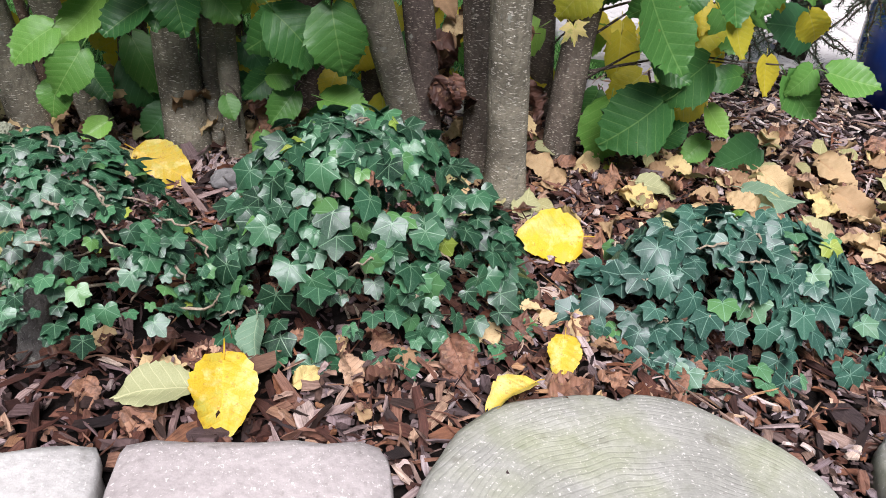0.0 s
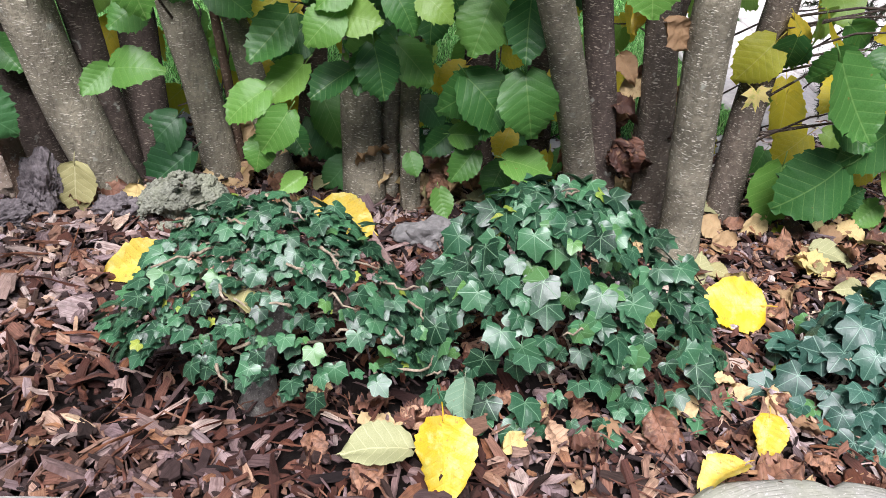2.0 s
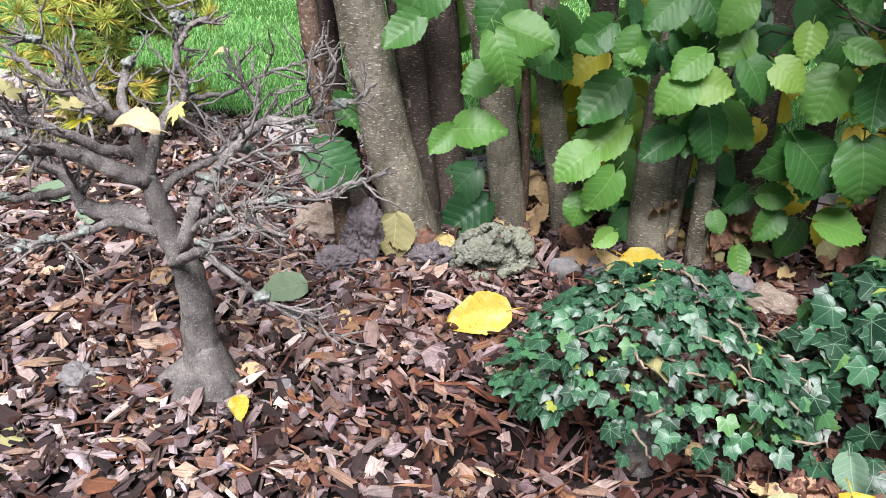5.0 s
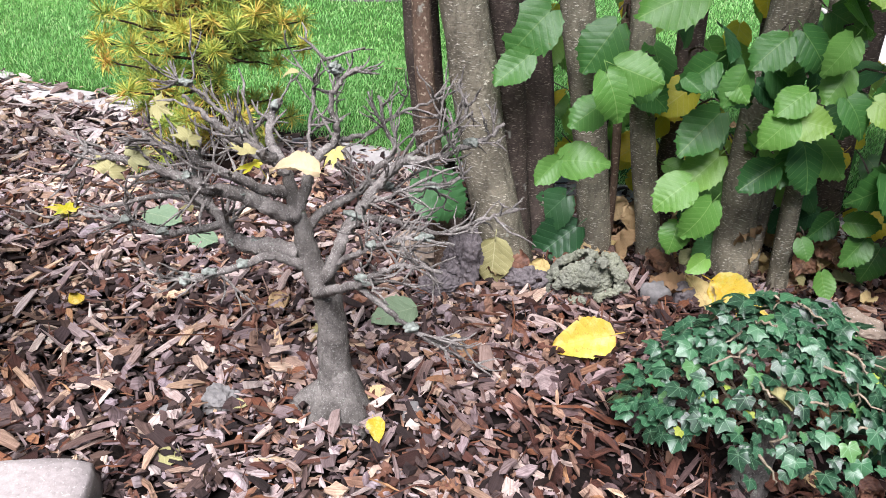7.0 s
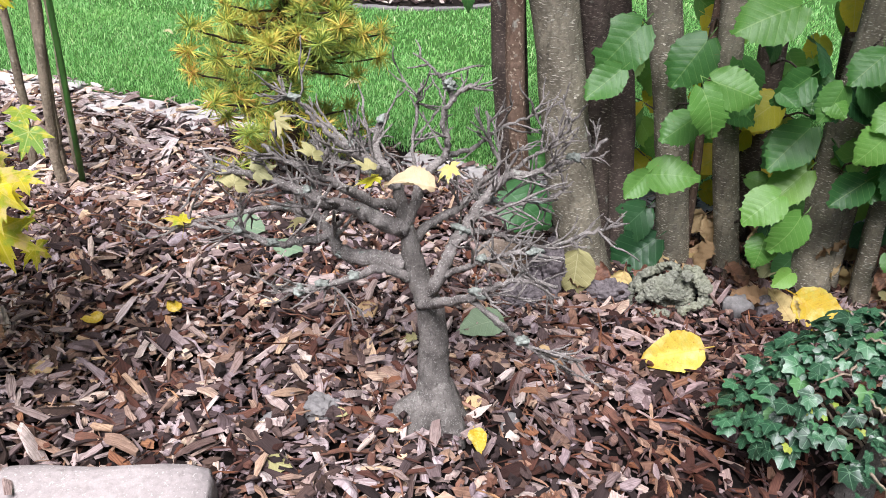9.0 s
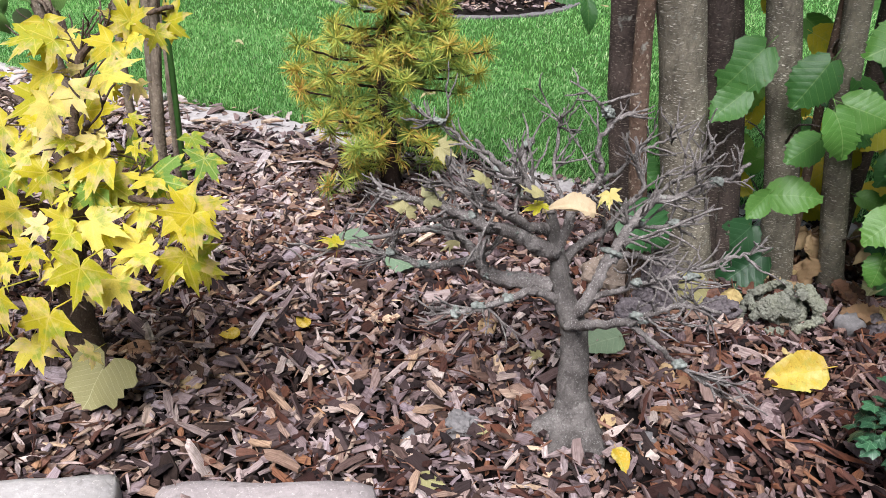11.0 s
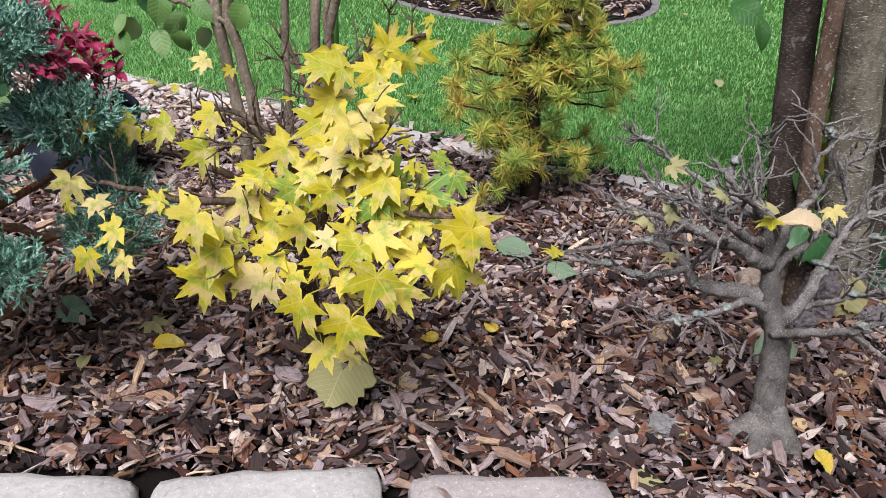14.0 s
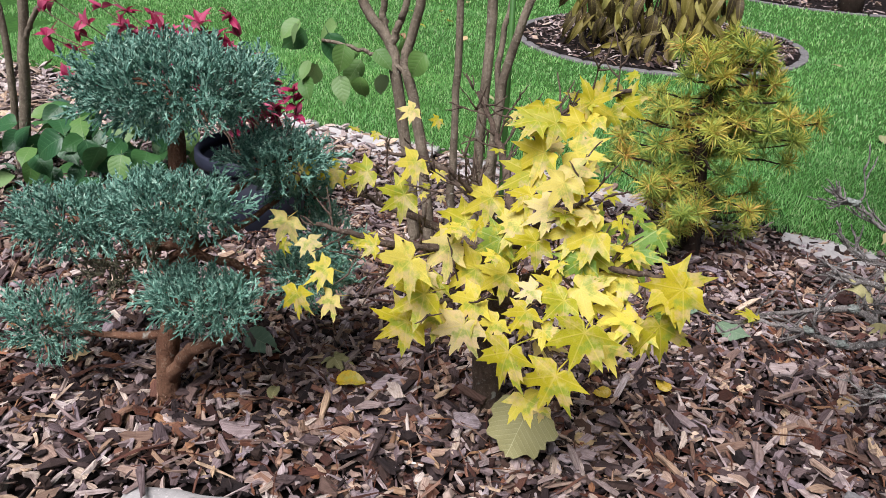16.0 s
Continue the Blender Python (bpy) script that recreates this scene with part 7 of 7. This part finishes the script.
leaf_zone(lilac, QUINCE, (-1.98, 1.44, 0.46), (0.08, 0.05, 0.05), 4, (0.05, 0.07), [("quince_leaf", 1)], 402, loose=0.6, apart=0.05)
leaf_zone(lilac, QUINCE, (-1.95, 1.50, 0.88), (0.30, 0.15, 0.10), 24, (0.07, 0.11), [("quince_leaf", 1)], 403, loose=0.6, apart=0.05)
cane = link("garden_cane", tube("garden_cane", [(-1.745, 1.45, -0.03), (-1.75, 1.455, 0.3), (-1.76, 1.46, 0.9)], [0.0065, 0.0065, 0.006], 10), cane_mat)
tagged(cane, "thin green plant cane pushed into the mulch", "plant stake")

side = thing("leafy_shrub", "shrub with slim brown stems above dark green leaves", "shrub", (-3.13, 1.46, 0))
for i, (p, r) in enumerate(((((-3.135, 1.44, -0.02), (-3.12, 1.44, 0.06), (-3.06, 1.44, 0.33), (-3.02, 1.44, 0.5), (-2.98, 1.44, 0.8)), 0.016), (((-3.16, 1.45, -0.02), (-3.15, 1.45, 0.1), (-3.10, 1.44, 0.40), (-3.13, 1.44, 0.6)), 0.011), (((-3.055, 1.44, 0.37), (-3.0, 1.44, 0.45), (-2.93, 1.44, 0.53)), 0.008))):
    link("stem", tube("stem", bend(p, 18, 0.002, i), np.linspace(r, r * 0.75, 18), 10, 0.05, i), back_bark, side, "", into(side, Matrix()))
leaf_zone(side, QUINCE, (-2.95, 1.48, 0.11), (0.27, 0.20, 0.09), 130, (0.06, 0.10), [("hazel_leaf_dark", 6), ("quince_leaf", 1)], 404, facing=(0, -0.4, 1), hang=(0, -0.6, -0.4), loose=0.8, apart=0.03)

# ---- far bed with withered shrub ----


def far_bed(cx, cy, rx, ry):
    V = [(cx, cy, 0.03)] + [(cx + rx * math.cos(t), cy + ry * math.sin(t), 0.012) for t in np.linspace(0, 2 * math.pi, 49)[:-1]]
    F = [(0, 1 + i, 1 + (i + 1) % 48) for i in range(48)]
    tagged(link("far_bed", np_mesh("far_bed", V, F), soil_mat, kind="structure"), "round mulched bed in the lawn", "flower bed")
    ring = thing("bed_edging", "ring of small grey stones round the bed", "stone edging", (cx, cy, 0), kind="structure")
    for i in range(30):
        t = 2 * math.pi * i / 30
        link("stone", soft_block("stone", 2 * math.pi * max(rx, ry) / 31, 0.045, 0.03, i * 0.37, 0.01), slate_mat, ring, "", into(ring, pose(cx + rx * math.cos(t), cy + ry * math.sin(t), -0.014, 0, 0, math.degrees(math.atan2(ry * math.cos(t), -rx * math.sin(t))))))


for b in BEDS:
    far_bed(*b)
def _bed(r, n):
    t, k = r.uniform(0, 6.283, n), np.sqrt(r.uniform(0, 0.9, n))
    return BEDS[0][0] + BEDS[0][2] * k * np.cos(t), BEDS[0][1] + BEDS[0][3] * k * np.sin(t)
def _bed_far(r, n):
    t, k = r.uniform(0, 6.283, n), np.sqrt(r.uniform(0, 0.95, n))
    return BEDS[1][0] + BEDS[1][2] * k * np.cos(t), BEDS[1][1] + BEDS[1][3] * k * np.sin(t)
link("bed_chips", chip_batch("bed_chips", 1000, _bed_far, (0.035, 0.4), (0.014, 0.4), (0.004, 0.4), 10), chip_mat, mulch, kind="stuff").location.z = 0.02
link("bed_chips", chip_batch("bed_chips", 2000, _bed, (0.03, 0.4), (0.011, 0.4), (0.004, 0.4), 9), chip_mat, mulch, kind="stuff").location.z = 0.02

DRY = variants(oval_leaf, (drybush_mat,), 5, width=lambda i: 0.11 + 0.015 * i, teeth=0.0, fold=0.25, curl=lambda i: 0.3 + 0.12 * i, crumple=0.015, stalk=0.15, heart=0.0, rows=8)
wither = thing("withered_shrub", "broad shrub with drooping brown and yellow leaves", "shrub", (-1.55, 4.25, 0))
for i in range(34):
    a, rr = _r.uniform(0, 6.28), 0.34 * math.sqrt(_r.random())
    b = Vector((-1.55 + rr * math.cos(a), 4.25 + rr * 0.8 * math.sin(a), 0))
    top = b + Vector((math.cos(a) * 0.12, math.sin(a) * 0.1, _r.uniform(0.4, 0.7)))
    link("stem", tube("stem", bend((b, b.lerp(top, 0.5), top), 7, 0.008, i), np.linspace(0.007, 0.004, 7), 6, 0.1, i), larch_bark, wither, "dark bare stem", into(wither, Matrix()))
leaf_zone(wither, DRY, (-1.55, 4.15, 0.36), (0.42, 0.34, 0.24), 330, (0.10, 0.17), [("withered_leaf", 1)], 405, hang=(0, -0.15, -1), loose=0.45)
leaf_zone(wither, DRY, (-1.62, 3.82, 0.14), (0.30, 0.14, 0.10), 34, (0.10, 0.16), [("withered_leaf", 1)], 406, hang=(-0.2, -0.5, -0.7), loose=0.7)
far_tree = thing("garden_tree", "slim dark tree trunk in a far lawn bed", "tree", (-0.21, 6.15, 0))
link("trunk", tube("trunk", [(-0.21, 6.15, -0.05), (-0.21, 6.15, 0.15), (-0.22, 6.16, 0.6), (-0.2, 6.17, 2.2)], [0.10, 0.075, 0.065, 0.05], 12, 0.05, 3), larch_bark, far_tree, "", into(far_tree, Matrix()))

# ---- paved path past the hazel ----
path = thing("garden_path", "pale grey paving slabs behind the hazel", "path", kind="structure")
for i in range(4):
    for j in range(6):
        link("slab", soft_block("slab", 0.385, 0.385, 0.05, i * 3.1 + j, 0.006), flag_mat, path, "", pose(1.02 + 0.40 * i + 0.06 * j, 2.22 + 0.40 * j, -0.028, 0, 0, -8))

# ---- spruce boughs and blue pot past the hazel ----
spruce = thing("spruce", "dark spruce with low hanging boughs", "conifer", (1.55, 2.0, 0))
link("trunk", tube("trunk", [(1.6, 2.15, -0.05), (1.6, 2.15, 0.4), (1.6, 2.15, 1.6)], [0.05, 0.045, 0.03], 10, 0.08, 2), larch_bark, spruce, "", into(spruce, Matrix()))


def bough(a, b, seed, n=9):
    r = random.Random(seed)
    c = bend((a, Vector(a).lerp(Vector(b), 0.5) + Vector((0, 0, 0.03)), b), 14, 0.004, seed)
    tubes = [(c, list(np.linspace(0.006, 0.002, 14)), 0.1)]
    V, F = [], []
    axis = [(c[k], c[k + 1]) for k in range(2, 13)]
    for k in range(n):
        s = c[r.randrange(3, 13)]
        d = ((c[-1] - c[0]).normalized() + 0.9 * rand_unit(r) + Vector((0, 0, -0.3))).normalized()
        e = s + d * r.uniform(0.08, 0.2)
        q = bend((s, s.lerp(e, 0.5), e), 8, 0.003, k)
        tubes.append((q, list(np.linspace(0.003, 0.0014, 8)), 0.1))
        axis += [(q[j], q[j + 1]) for j in range(7)]
    for p, q in axis:
        d = (q - p).normalized()
        for _ in range(26):
            o = p.lerp(q, r.random())
            t = (rand_unit(r) + d * 0.5).normalized()
            w = t.cross(rand_unit(r)).normalized() * 0.0009
            i = len(V)
            V += [o - w, o + w, o + t * r.uniform(0.014, 0.022)]
            F.append((i, i + 1, i + 2))
    return tubes, np.array([tuple(v) for v in V]), np.array(F)


for i, (a, b) in enumerate((((1.6, 2.15, 0.5), (1.0, 1.55, 0.30)), ((1.6, 2.15, 0.55), (1.25, 1.45, 0.34)), ((1.6, 2.15, 0.35), (1.02, 1.62, 0.13)), ((1.6, 2.15, 0.6), (0.9, 1.8, 0.33)), ((1.6, 2.15, 0.5), (1.5, 1.5, 0.33)), ((1.6, 2.15, 0.4), (1.2, 1.6, 0.22)), ((1.6, 2.15, 0.7), (1.15, 1.5, 0.45)), ((1.6, 2.15, 0.3), (1.3, 1.75, 0.14)), ((1.6, 2.15, 0.6), (1.4, 1.4, 0.42)), ((1.6, 2.15, 0.45), (1.45, 1.6, 0.24)), ((1.6, 2.15, 0.5), (0.80, 1.62, 0.30)), ((1.6, 2.15, 0.45), (0.85, 1.70, 0.18)), ((1.6, 2.15, 0.62), (0.78, 1.75, 0.42)), ((1.6, 2.15, 0.4), (1.0, 1.72, 0.10)), ((1.6, 2.15, 0.75), (0.95, 1.75, 0.55)), ((1.6, 2.15, 0.8), (1.15, 1.65, 0.58)), ((1.6, 2.15, 0.7), (1.3, 1.6, 0.52)), ((1.6, 2.15, 0.65), (1.05, 1.9, 0.45)), ((1.6, 2.15, 0.85), (1.4, 1.7, 0.62)), ((1.6, 2.15, 0.6), (1.2, 1.85, 0.38)))):
    tb, V, F = bough(a, b, 70 + i, 18)
    br = link("bough", joined_tubes("bough", tb), larch_bark, spruce, "", into(spruce, Matrix()))
    link("needles", np_mesh("needles", V, F), spruce_mat, br, "short dark green needles", kind="stuff")
blue = link("blue_pot", lathe("blue_pot", [(0.0, 0.0), (0.13, 0.0), (0.145, 0.01), (0.19, 0.14), (0.20, 0.26), (0.185, 0.33), (0.195, 0.35), (0.18, 0.355), (0.17, 0.33), (0.0, 0.31)]), blue_mat, None, "", pose(1.78, 1.80, -0.01))
tagged(blue, "glossy deep blue glazed garden pot on the mulch", "plant pot")

# ---- fallen leaves ----
ROUND = dict(teeth=0.028, stalk=0.25, heart=0.08, rows=20)
FALL = {}
for mt in (bright_mat, pale_mat, tan_mat, brown_mat, greyleaf_mat):
    FALL[mt.name] = []
    for i in range(4):
        crum = {"fallen_leaf_tan": 0.11, "fallen_leaf_brown": 0.15}.get(mt.name, 0.035)
        me = oval_leaf(mt.name, width=(0.46, 0.40, 0.44, 0.36)[i], fold=(0.1, 0.3, -0.1, 0.45)[i], curl=(0.1, 0.35, -0.25, 0.5)[i], crumple=crum, seed=50 + i, **ROUND)
        me.materials.append(mt)
        FALL[mt.name].append(me)
for _c, _sp, _n, _sd in (((0.31, 1.33, 0.16), (0.09, 0.05, 0.16), 30, 501), ((0.44, 1.36, 0.12), (0.06, 0.05, 0.12), 14, 502), ((-0.36, 1.42, 0.06), (0.10, 0.05, 0.05), 12, 503), ((-0.05, 1.36, 0.05), (0.12, 0.04, 0.05), 14, 504)):
    leaf_zone(hazel, FALL, _c, _sp, _n, (0.05, 0.085), [("fallen_leaf_brown", 5), ("fallen_leaf_tan", 3)], _sd, name="dry_leaf", hang=(0, -0.3, -0.6), loose=1.1)
FALLM = variants(lobed_leaf, (pale_mat, tan_mat), 3, profile=MAPLE_PROFILE, fold=0.1, curl=lambda i: 0.1 + 0.25 * i, ruffle=0.08, stalk=0.6)
B_, P_, T_, R_, Q_ = "fallen_leaf_yellow", "fallen_leaf_pale", "fallen_leaf_tan", "fallen_leaf_brown", "fallen_leaf_greygreen"
LEAF_LABEL = {B_: "bright yellow fallen hazel leaf", P_: "pale yellowish fallen leaf", T_: "curled tan dry fallen leaf", R_: "crumpled brown dead leaf", Q_: "grey-green fallen leaf"}


def fallen(kind_, var, x, y, size, az, tilt=0.0, roll=0.0, z=0.024, table=FALL, note=" lying on the mulch"):
    me = table[kind_][var % len(table[kind_])]
    m_ = Matrix.Translation((x, y, z + float(rolling(x, y)))) @ Matrix.Rotation(radians(tilt), 4, "X") @ Matrix.Rotation(radians(az), 4, "Z") @ Matrix.Rotation(radians(roll), 4, "Y") @ Matrix.Diagonal((size, size, size, 1)) @ Matrix.Translation((0, -0.5, 0))
    return tagged(link("fallen_leaf", me, None, None, "", m_), LEAF_LABEL[kind_] + note, "leaf", "fallen leaves")


fallen(B_, 1, -0.060, 0.628, 0.098, 181, 24, -8, 0.034)
fallen(P_, 1, -0.140, 0.655, 0.085, 92, 16, 10)
fallen(Q_, 3, -0.03, 0.728, 0.062, 175, 30, 35, 0.03)
fallen(B_, 1, 0.350, 0.683, 0.060, 165, 32, 5, 0.024)
fallen(B_, 3, 0.262, 0.62, 0.074, 115, 10, 30, 0.028)
fallen(B_, 0, 0.417, 0.977, 0.112, 92, 34, 0, 0.036)
fallen(B_, 2, -0.19, 1.205, 0.105, 240, 48, 0, 0.03, note=" leaning on a hazel trunk")
fallen(P_, 0, -0.655, 1.21, 0.088, 180, 74, 0, 0.044, note=" leaning on a lava rock")
fallen(T_, 0, -0.565, 1.225, 0.05, 170, 60, 0, 0.022, note=" leaning among the rocks")
fallen(B_, 3, -0.505, 1.012, 0.104, 108, 28, -14, 0.03)
fallen(Q_, 0, -0.825, 1.052, 0.08, 118, 14, 0)
fallen(B_, 1, -0.812, 0.768, 0.036, 200, 12)
fallen(R_, 1, 0.217, 0.69, 0.058, 195, 25, 30)
fallen(P_, 1, 0.70, 1.17, 0.078, -113, 16)
fallen(T_, 0, 0.648, 1.126, 0.075, -120, 12)
fallen(Q_, 2, 0.93, 1.148, 0.105, -115, 18)
fallen(T_, 1, 1.15, 1.25, 0.10, -150, 20, 15)
fallen(T_, 3, 1.08, 1.10, 0.095, -140, 25, 20, 0.03)
fallen(T_, 2, 1.02, 0.955, 0.07, -160, 22)
fallen(T_, 3, 0.98, 1.21, 0.085, -150, 20, 20)
fallen(T_, 2, 0.485, 1.262, 0.062, 70, 40, 0, 0.03)
_bl = lobed_leaf("fallen_leaf_pale", [(0, 0.98), (6, 0.86), (12, 0.88), (20, 0.80), (28, 0.74), (36, 0.80), (44, 0.97), (52, 0.93), (60, 0.82), (68, 0.88), (78, 0.80), (88, 0.90), (98, 0.93), (108, 0.80), (120, 0.82), (132, 0.76), (146, 0.62), (158, 0.44), (169, 0.14)], fold=0.14, curl=0.22, ruffle=0.10, stalk=0.35, seed=4)
_bl.materials.append(pale_mat)
fallen(P_, 0, -1.550, 0.69, 0.058, 165, 40, 0, 0.045, {P_: [_bl]}, note=" propped against the maple trunk")
fallen(B_, 2, -1.34, 0.985, 0.03, 50, 10)
fallen(B_, 2, -1.44, 0.91, 0.03, 120, 15)
fallen(P_, 3, -1.93, 0.68, 0.03, 10, 10)
fallen(B_, 3, -1.824, 0.74, 0.046, -71, 15)
fallen(Q_, 1, -2.014, 0.794, 0.062, -105, 25, 20)
fallen(Q_, 0, -1.313, 1.297, 0.078, -102, 10)
fallen(Q_, 2, -1.209, 1.232, 0.062, -117, 14)
fallen(P_, 3, -0.31, 0.76, 0.06, 50, 20, 30, 0.16, note=" caught in the ivy")
for x, y, s, az in ((-1.864, 0.778, 0.036, 230), (-0.70, 0.97, 0.022, 100), (-0.941, 0.994, 0.02, 40), (0.152, 0.70, 0.022, 170), (-2.292, 0.666, 0.028, 60)):
    fallen(P_ if s not in (0.028, 0.022) else T_, 1, x, y, s, az, 8, table=FALLM)
_rq = random.Random(5)


def caught(at, size, kind_):
    """A dry leaf stuck between the hazel stems."""
    m_ = frame_from(Vector(at), (Vector((0, -0.2, -1)) + 0.9 * rand_unit(_rq)).normalized(), (Vector((0, -1, 0.4)) + 0.4 * rand_unit(_rq)).normalized(), size) @ Matrix.Translation((0, -0.5, 0))
    tagged(link("fallen_leaf", _rq.choice(FALL[kind_]), None, None, "", m_), LEAF_LABEL[kind_] + " caught between hazel stems", "leaf", "fallen leaves")


caught((0.278, 1.300, 0.386), 0.06, B_)
caught((0.278, 1.300, 0.307), 0.055, T_)
caught((0.292, 1.300, 0.268), 0.05, T_)
caught((0.282, 1.280, 0.237), 0.045, T_)
caught((0.394, 1.300, 0.214), 0.055, T_)
caught((0.391, 1.280, 0.155), 0.06, T_)
caught((0.292, 1.140, 0.408), 0.06, T_)
caught((0.275, 1.200, 0.175), 0.075, R_)
caught((0.263, 1.220, 0.173), 0.06, R_)
caught((0.290, 1.200, 0.191), 0.05, R_)
tagged(link("fallen_leaf", MAPLE["maple_leaf_yellow"][1], None, None, "", frame_from(Vector((0.491, 1.240, 0.301)), (0.3, -0.1, -1), (0, -1, 0.3), 0.036)), "yellow maple leaf caught against a hazel stem", "leaf", "fallen leaves")
_f = random.Random(99)
for i in range(70):
    fallen(_f.choice((T_, T_, R_, P_)), i, _f.uniform(0.45, 1.4), _f.uniform(0.98, 1.40), _f.uniform(0.035, 0.065), _f.uniform(0, 360), _f.uniform(-25, 35), _f.uniform(-40, 40), 0.026)
for i in range(130):
    x, y = _f.uniform(0.28, 1.3), _f.uniform(0.62, 1.5)
    if (x - 0.66) ** 2 / 0.06 + (y - 0.82) ** 2 / 0.03 < 1:
        continue
    fallen(_f.choice((T_, R_, R_, T_, T_, P_)), i, x, y, _f.uniform(0.03, 0.07), _f.uniform(0, 360), _f.uniform(-25, 35), _f.uniform(-40, 40), 0.02)
for i in range(44):
    fallen(_f.choice((T_, R_, R_, P_)), i, _f.uniform(-0.7, 0.6), _f.uniform(1.2, 1.6), _f.uniform(0.045, 0.08), _f.uniform(0, 360), _f.uniform(-20, 50), _f.uniform(-40, 40), 0.025)
for i in range(46):
    fallen(_f.choice((R_, T_, R_)), i, _f.uniform(-0.3, 0.5), _f.uniform(0.60, 0.80), _f.uniform(0.03, 0.055), _f.uniform(0, 360), _f.uniform(-20, 30), _f.uniform(-40, 40), 0.012)
for i in range(36):
    fallen(_f.choice((R_, T_, R_, R_, T_, P_)), i, _f.uniform(-2.6, -0.4), _f.uniform(0.62, 1.7), _f.uniform(0.02, 0.04), _f.uniform(0, 360), _f.uniform(-15, 20), _f.uniform(-30, 30), 0.012)
for i in range(26):
    x = _f.uniform(-3.0, 0.3)
    fallen(_f.choice((B_, P_, T_)), i, x, float(edge_y(x)) + _f.uniform(0.15, 3.5), _f.uniform(0.03, 0.05), _f.uniform(0, 360), _f.uniform(-20, 30), 0, 0.03, note=" lying on the lawn")
# leaves caught in the bare dwarf tree
_cl = oval_leaf("fallen_leaf_cream", width=0.30, fold=0.7, curl=0.5, crumple=0.06, seed=61, **ROUND)
_cl.materials.append(cream_mat)
for i, (x, y, z, k, s) in enumerate(((-1.047, 0.800, 0.426, P_, 0.024), (-0.991, 0.800, 0.411, P_, 0.024), (-0.987, 0.800, 0.385, B_, 0.028), (-0.887, 0.840, 0.388, B_, 0.024), (-1.098, 0.850, 0.428, P_, 0.025), (-1.103, 0.790, 0.395, P_, 0.025), (-1.140, 0.790, 0.384, P_, 0.03), (-1.259, 0.860, 0.276, B_, 0.028), (-1.091, 0.850, 0.292, P_, 0.022), (-0.936, 0.835, 0.375, T_, 0.06))):
    tb = {T_: [_cl]} if k == T_ else {B_: MAPLE["maple_leaf_yellow"], P_: FALLM[P_]}
    fallen(k, 3 if k == T_ else i + 2, x, y, s, 82 if k == T_ else 60 * i, 30, 35 if k != T_ else 10, z - float(rolling(x, y)), tb, " caught in the bare twigs")

# ---- larger single chips lying on the mulch ----
lone_chip_mat = chip_material("single_wood_chip", [(0.0, (0.12, 0.075, 0.066)), (0.3, (0.23, 0.165, 0.15)), (0.6, (0.35, 0.275, 0.255)), (0.85, (0.46, 0.36, 0.31)), (1.0, (0.56, 0.47, 0.41))], True)


def single(r, n):
    return np.zeros(n), np.zeros(n)


CHIPS = [chip_batch("wood_chip", 1, single, (0.040, 0.1), (0.010 + 0.004 * (i % 3), 0.1), (0.005, 0.2), 900 + i, 0.05, 0.2) for i in range(12)]
for me in CHIPS:
    me.materials.append(lone_chip_mat)
_c = random.Random(41)
for i in range(290):
    x, y = _c.uniform(-2.4, 0.3), 0.67 + 0.75 * _c.random() ** 1.4
    if -0.65 < x and y > 0.72 or (x + 0.88) ** 2 + (y - 0.86) ** 2 < 0.005:
        continue
    link("wood_chip", _c.choice(CHIPS), None, mulch, "", Matrix.Translation((x, y, 0.012 + float(rolling(x, y)))) @ Euler((_c.gauss(0, 0.25), _c.gauss(0, 0.25), _c.uniform(0, 6.3))).to_matrix().to_4x4() @ Matrix.Diagonal((*(3 * [_c.uniform(0.6, 1.15)]), 1)))

# ---- tufa rock ----
tagged(link("tufa_rock", tufa("tufa_rock", (0.074, 0.048, 0.060), 3), tufa_mat, None, "", pose(-0.475, 1.205, -0.015, 0, 0, 8)), "porous grey-green tufa rock among fallen leaves", "rock", "rocks by the hazel")
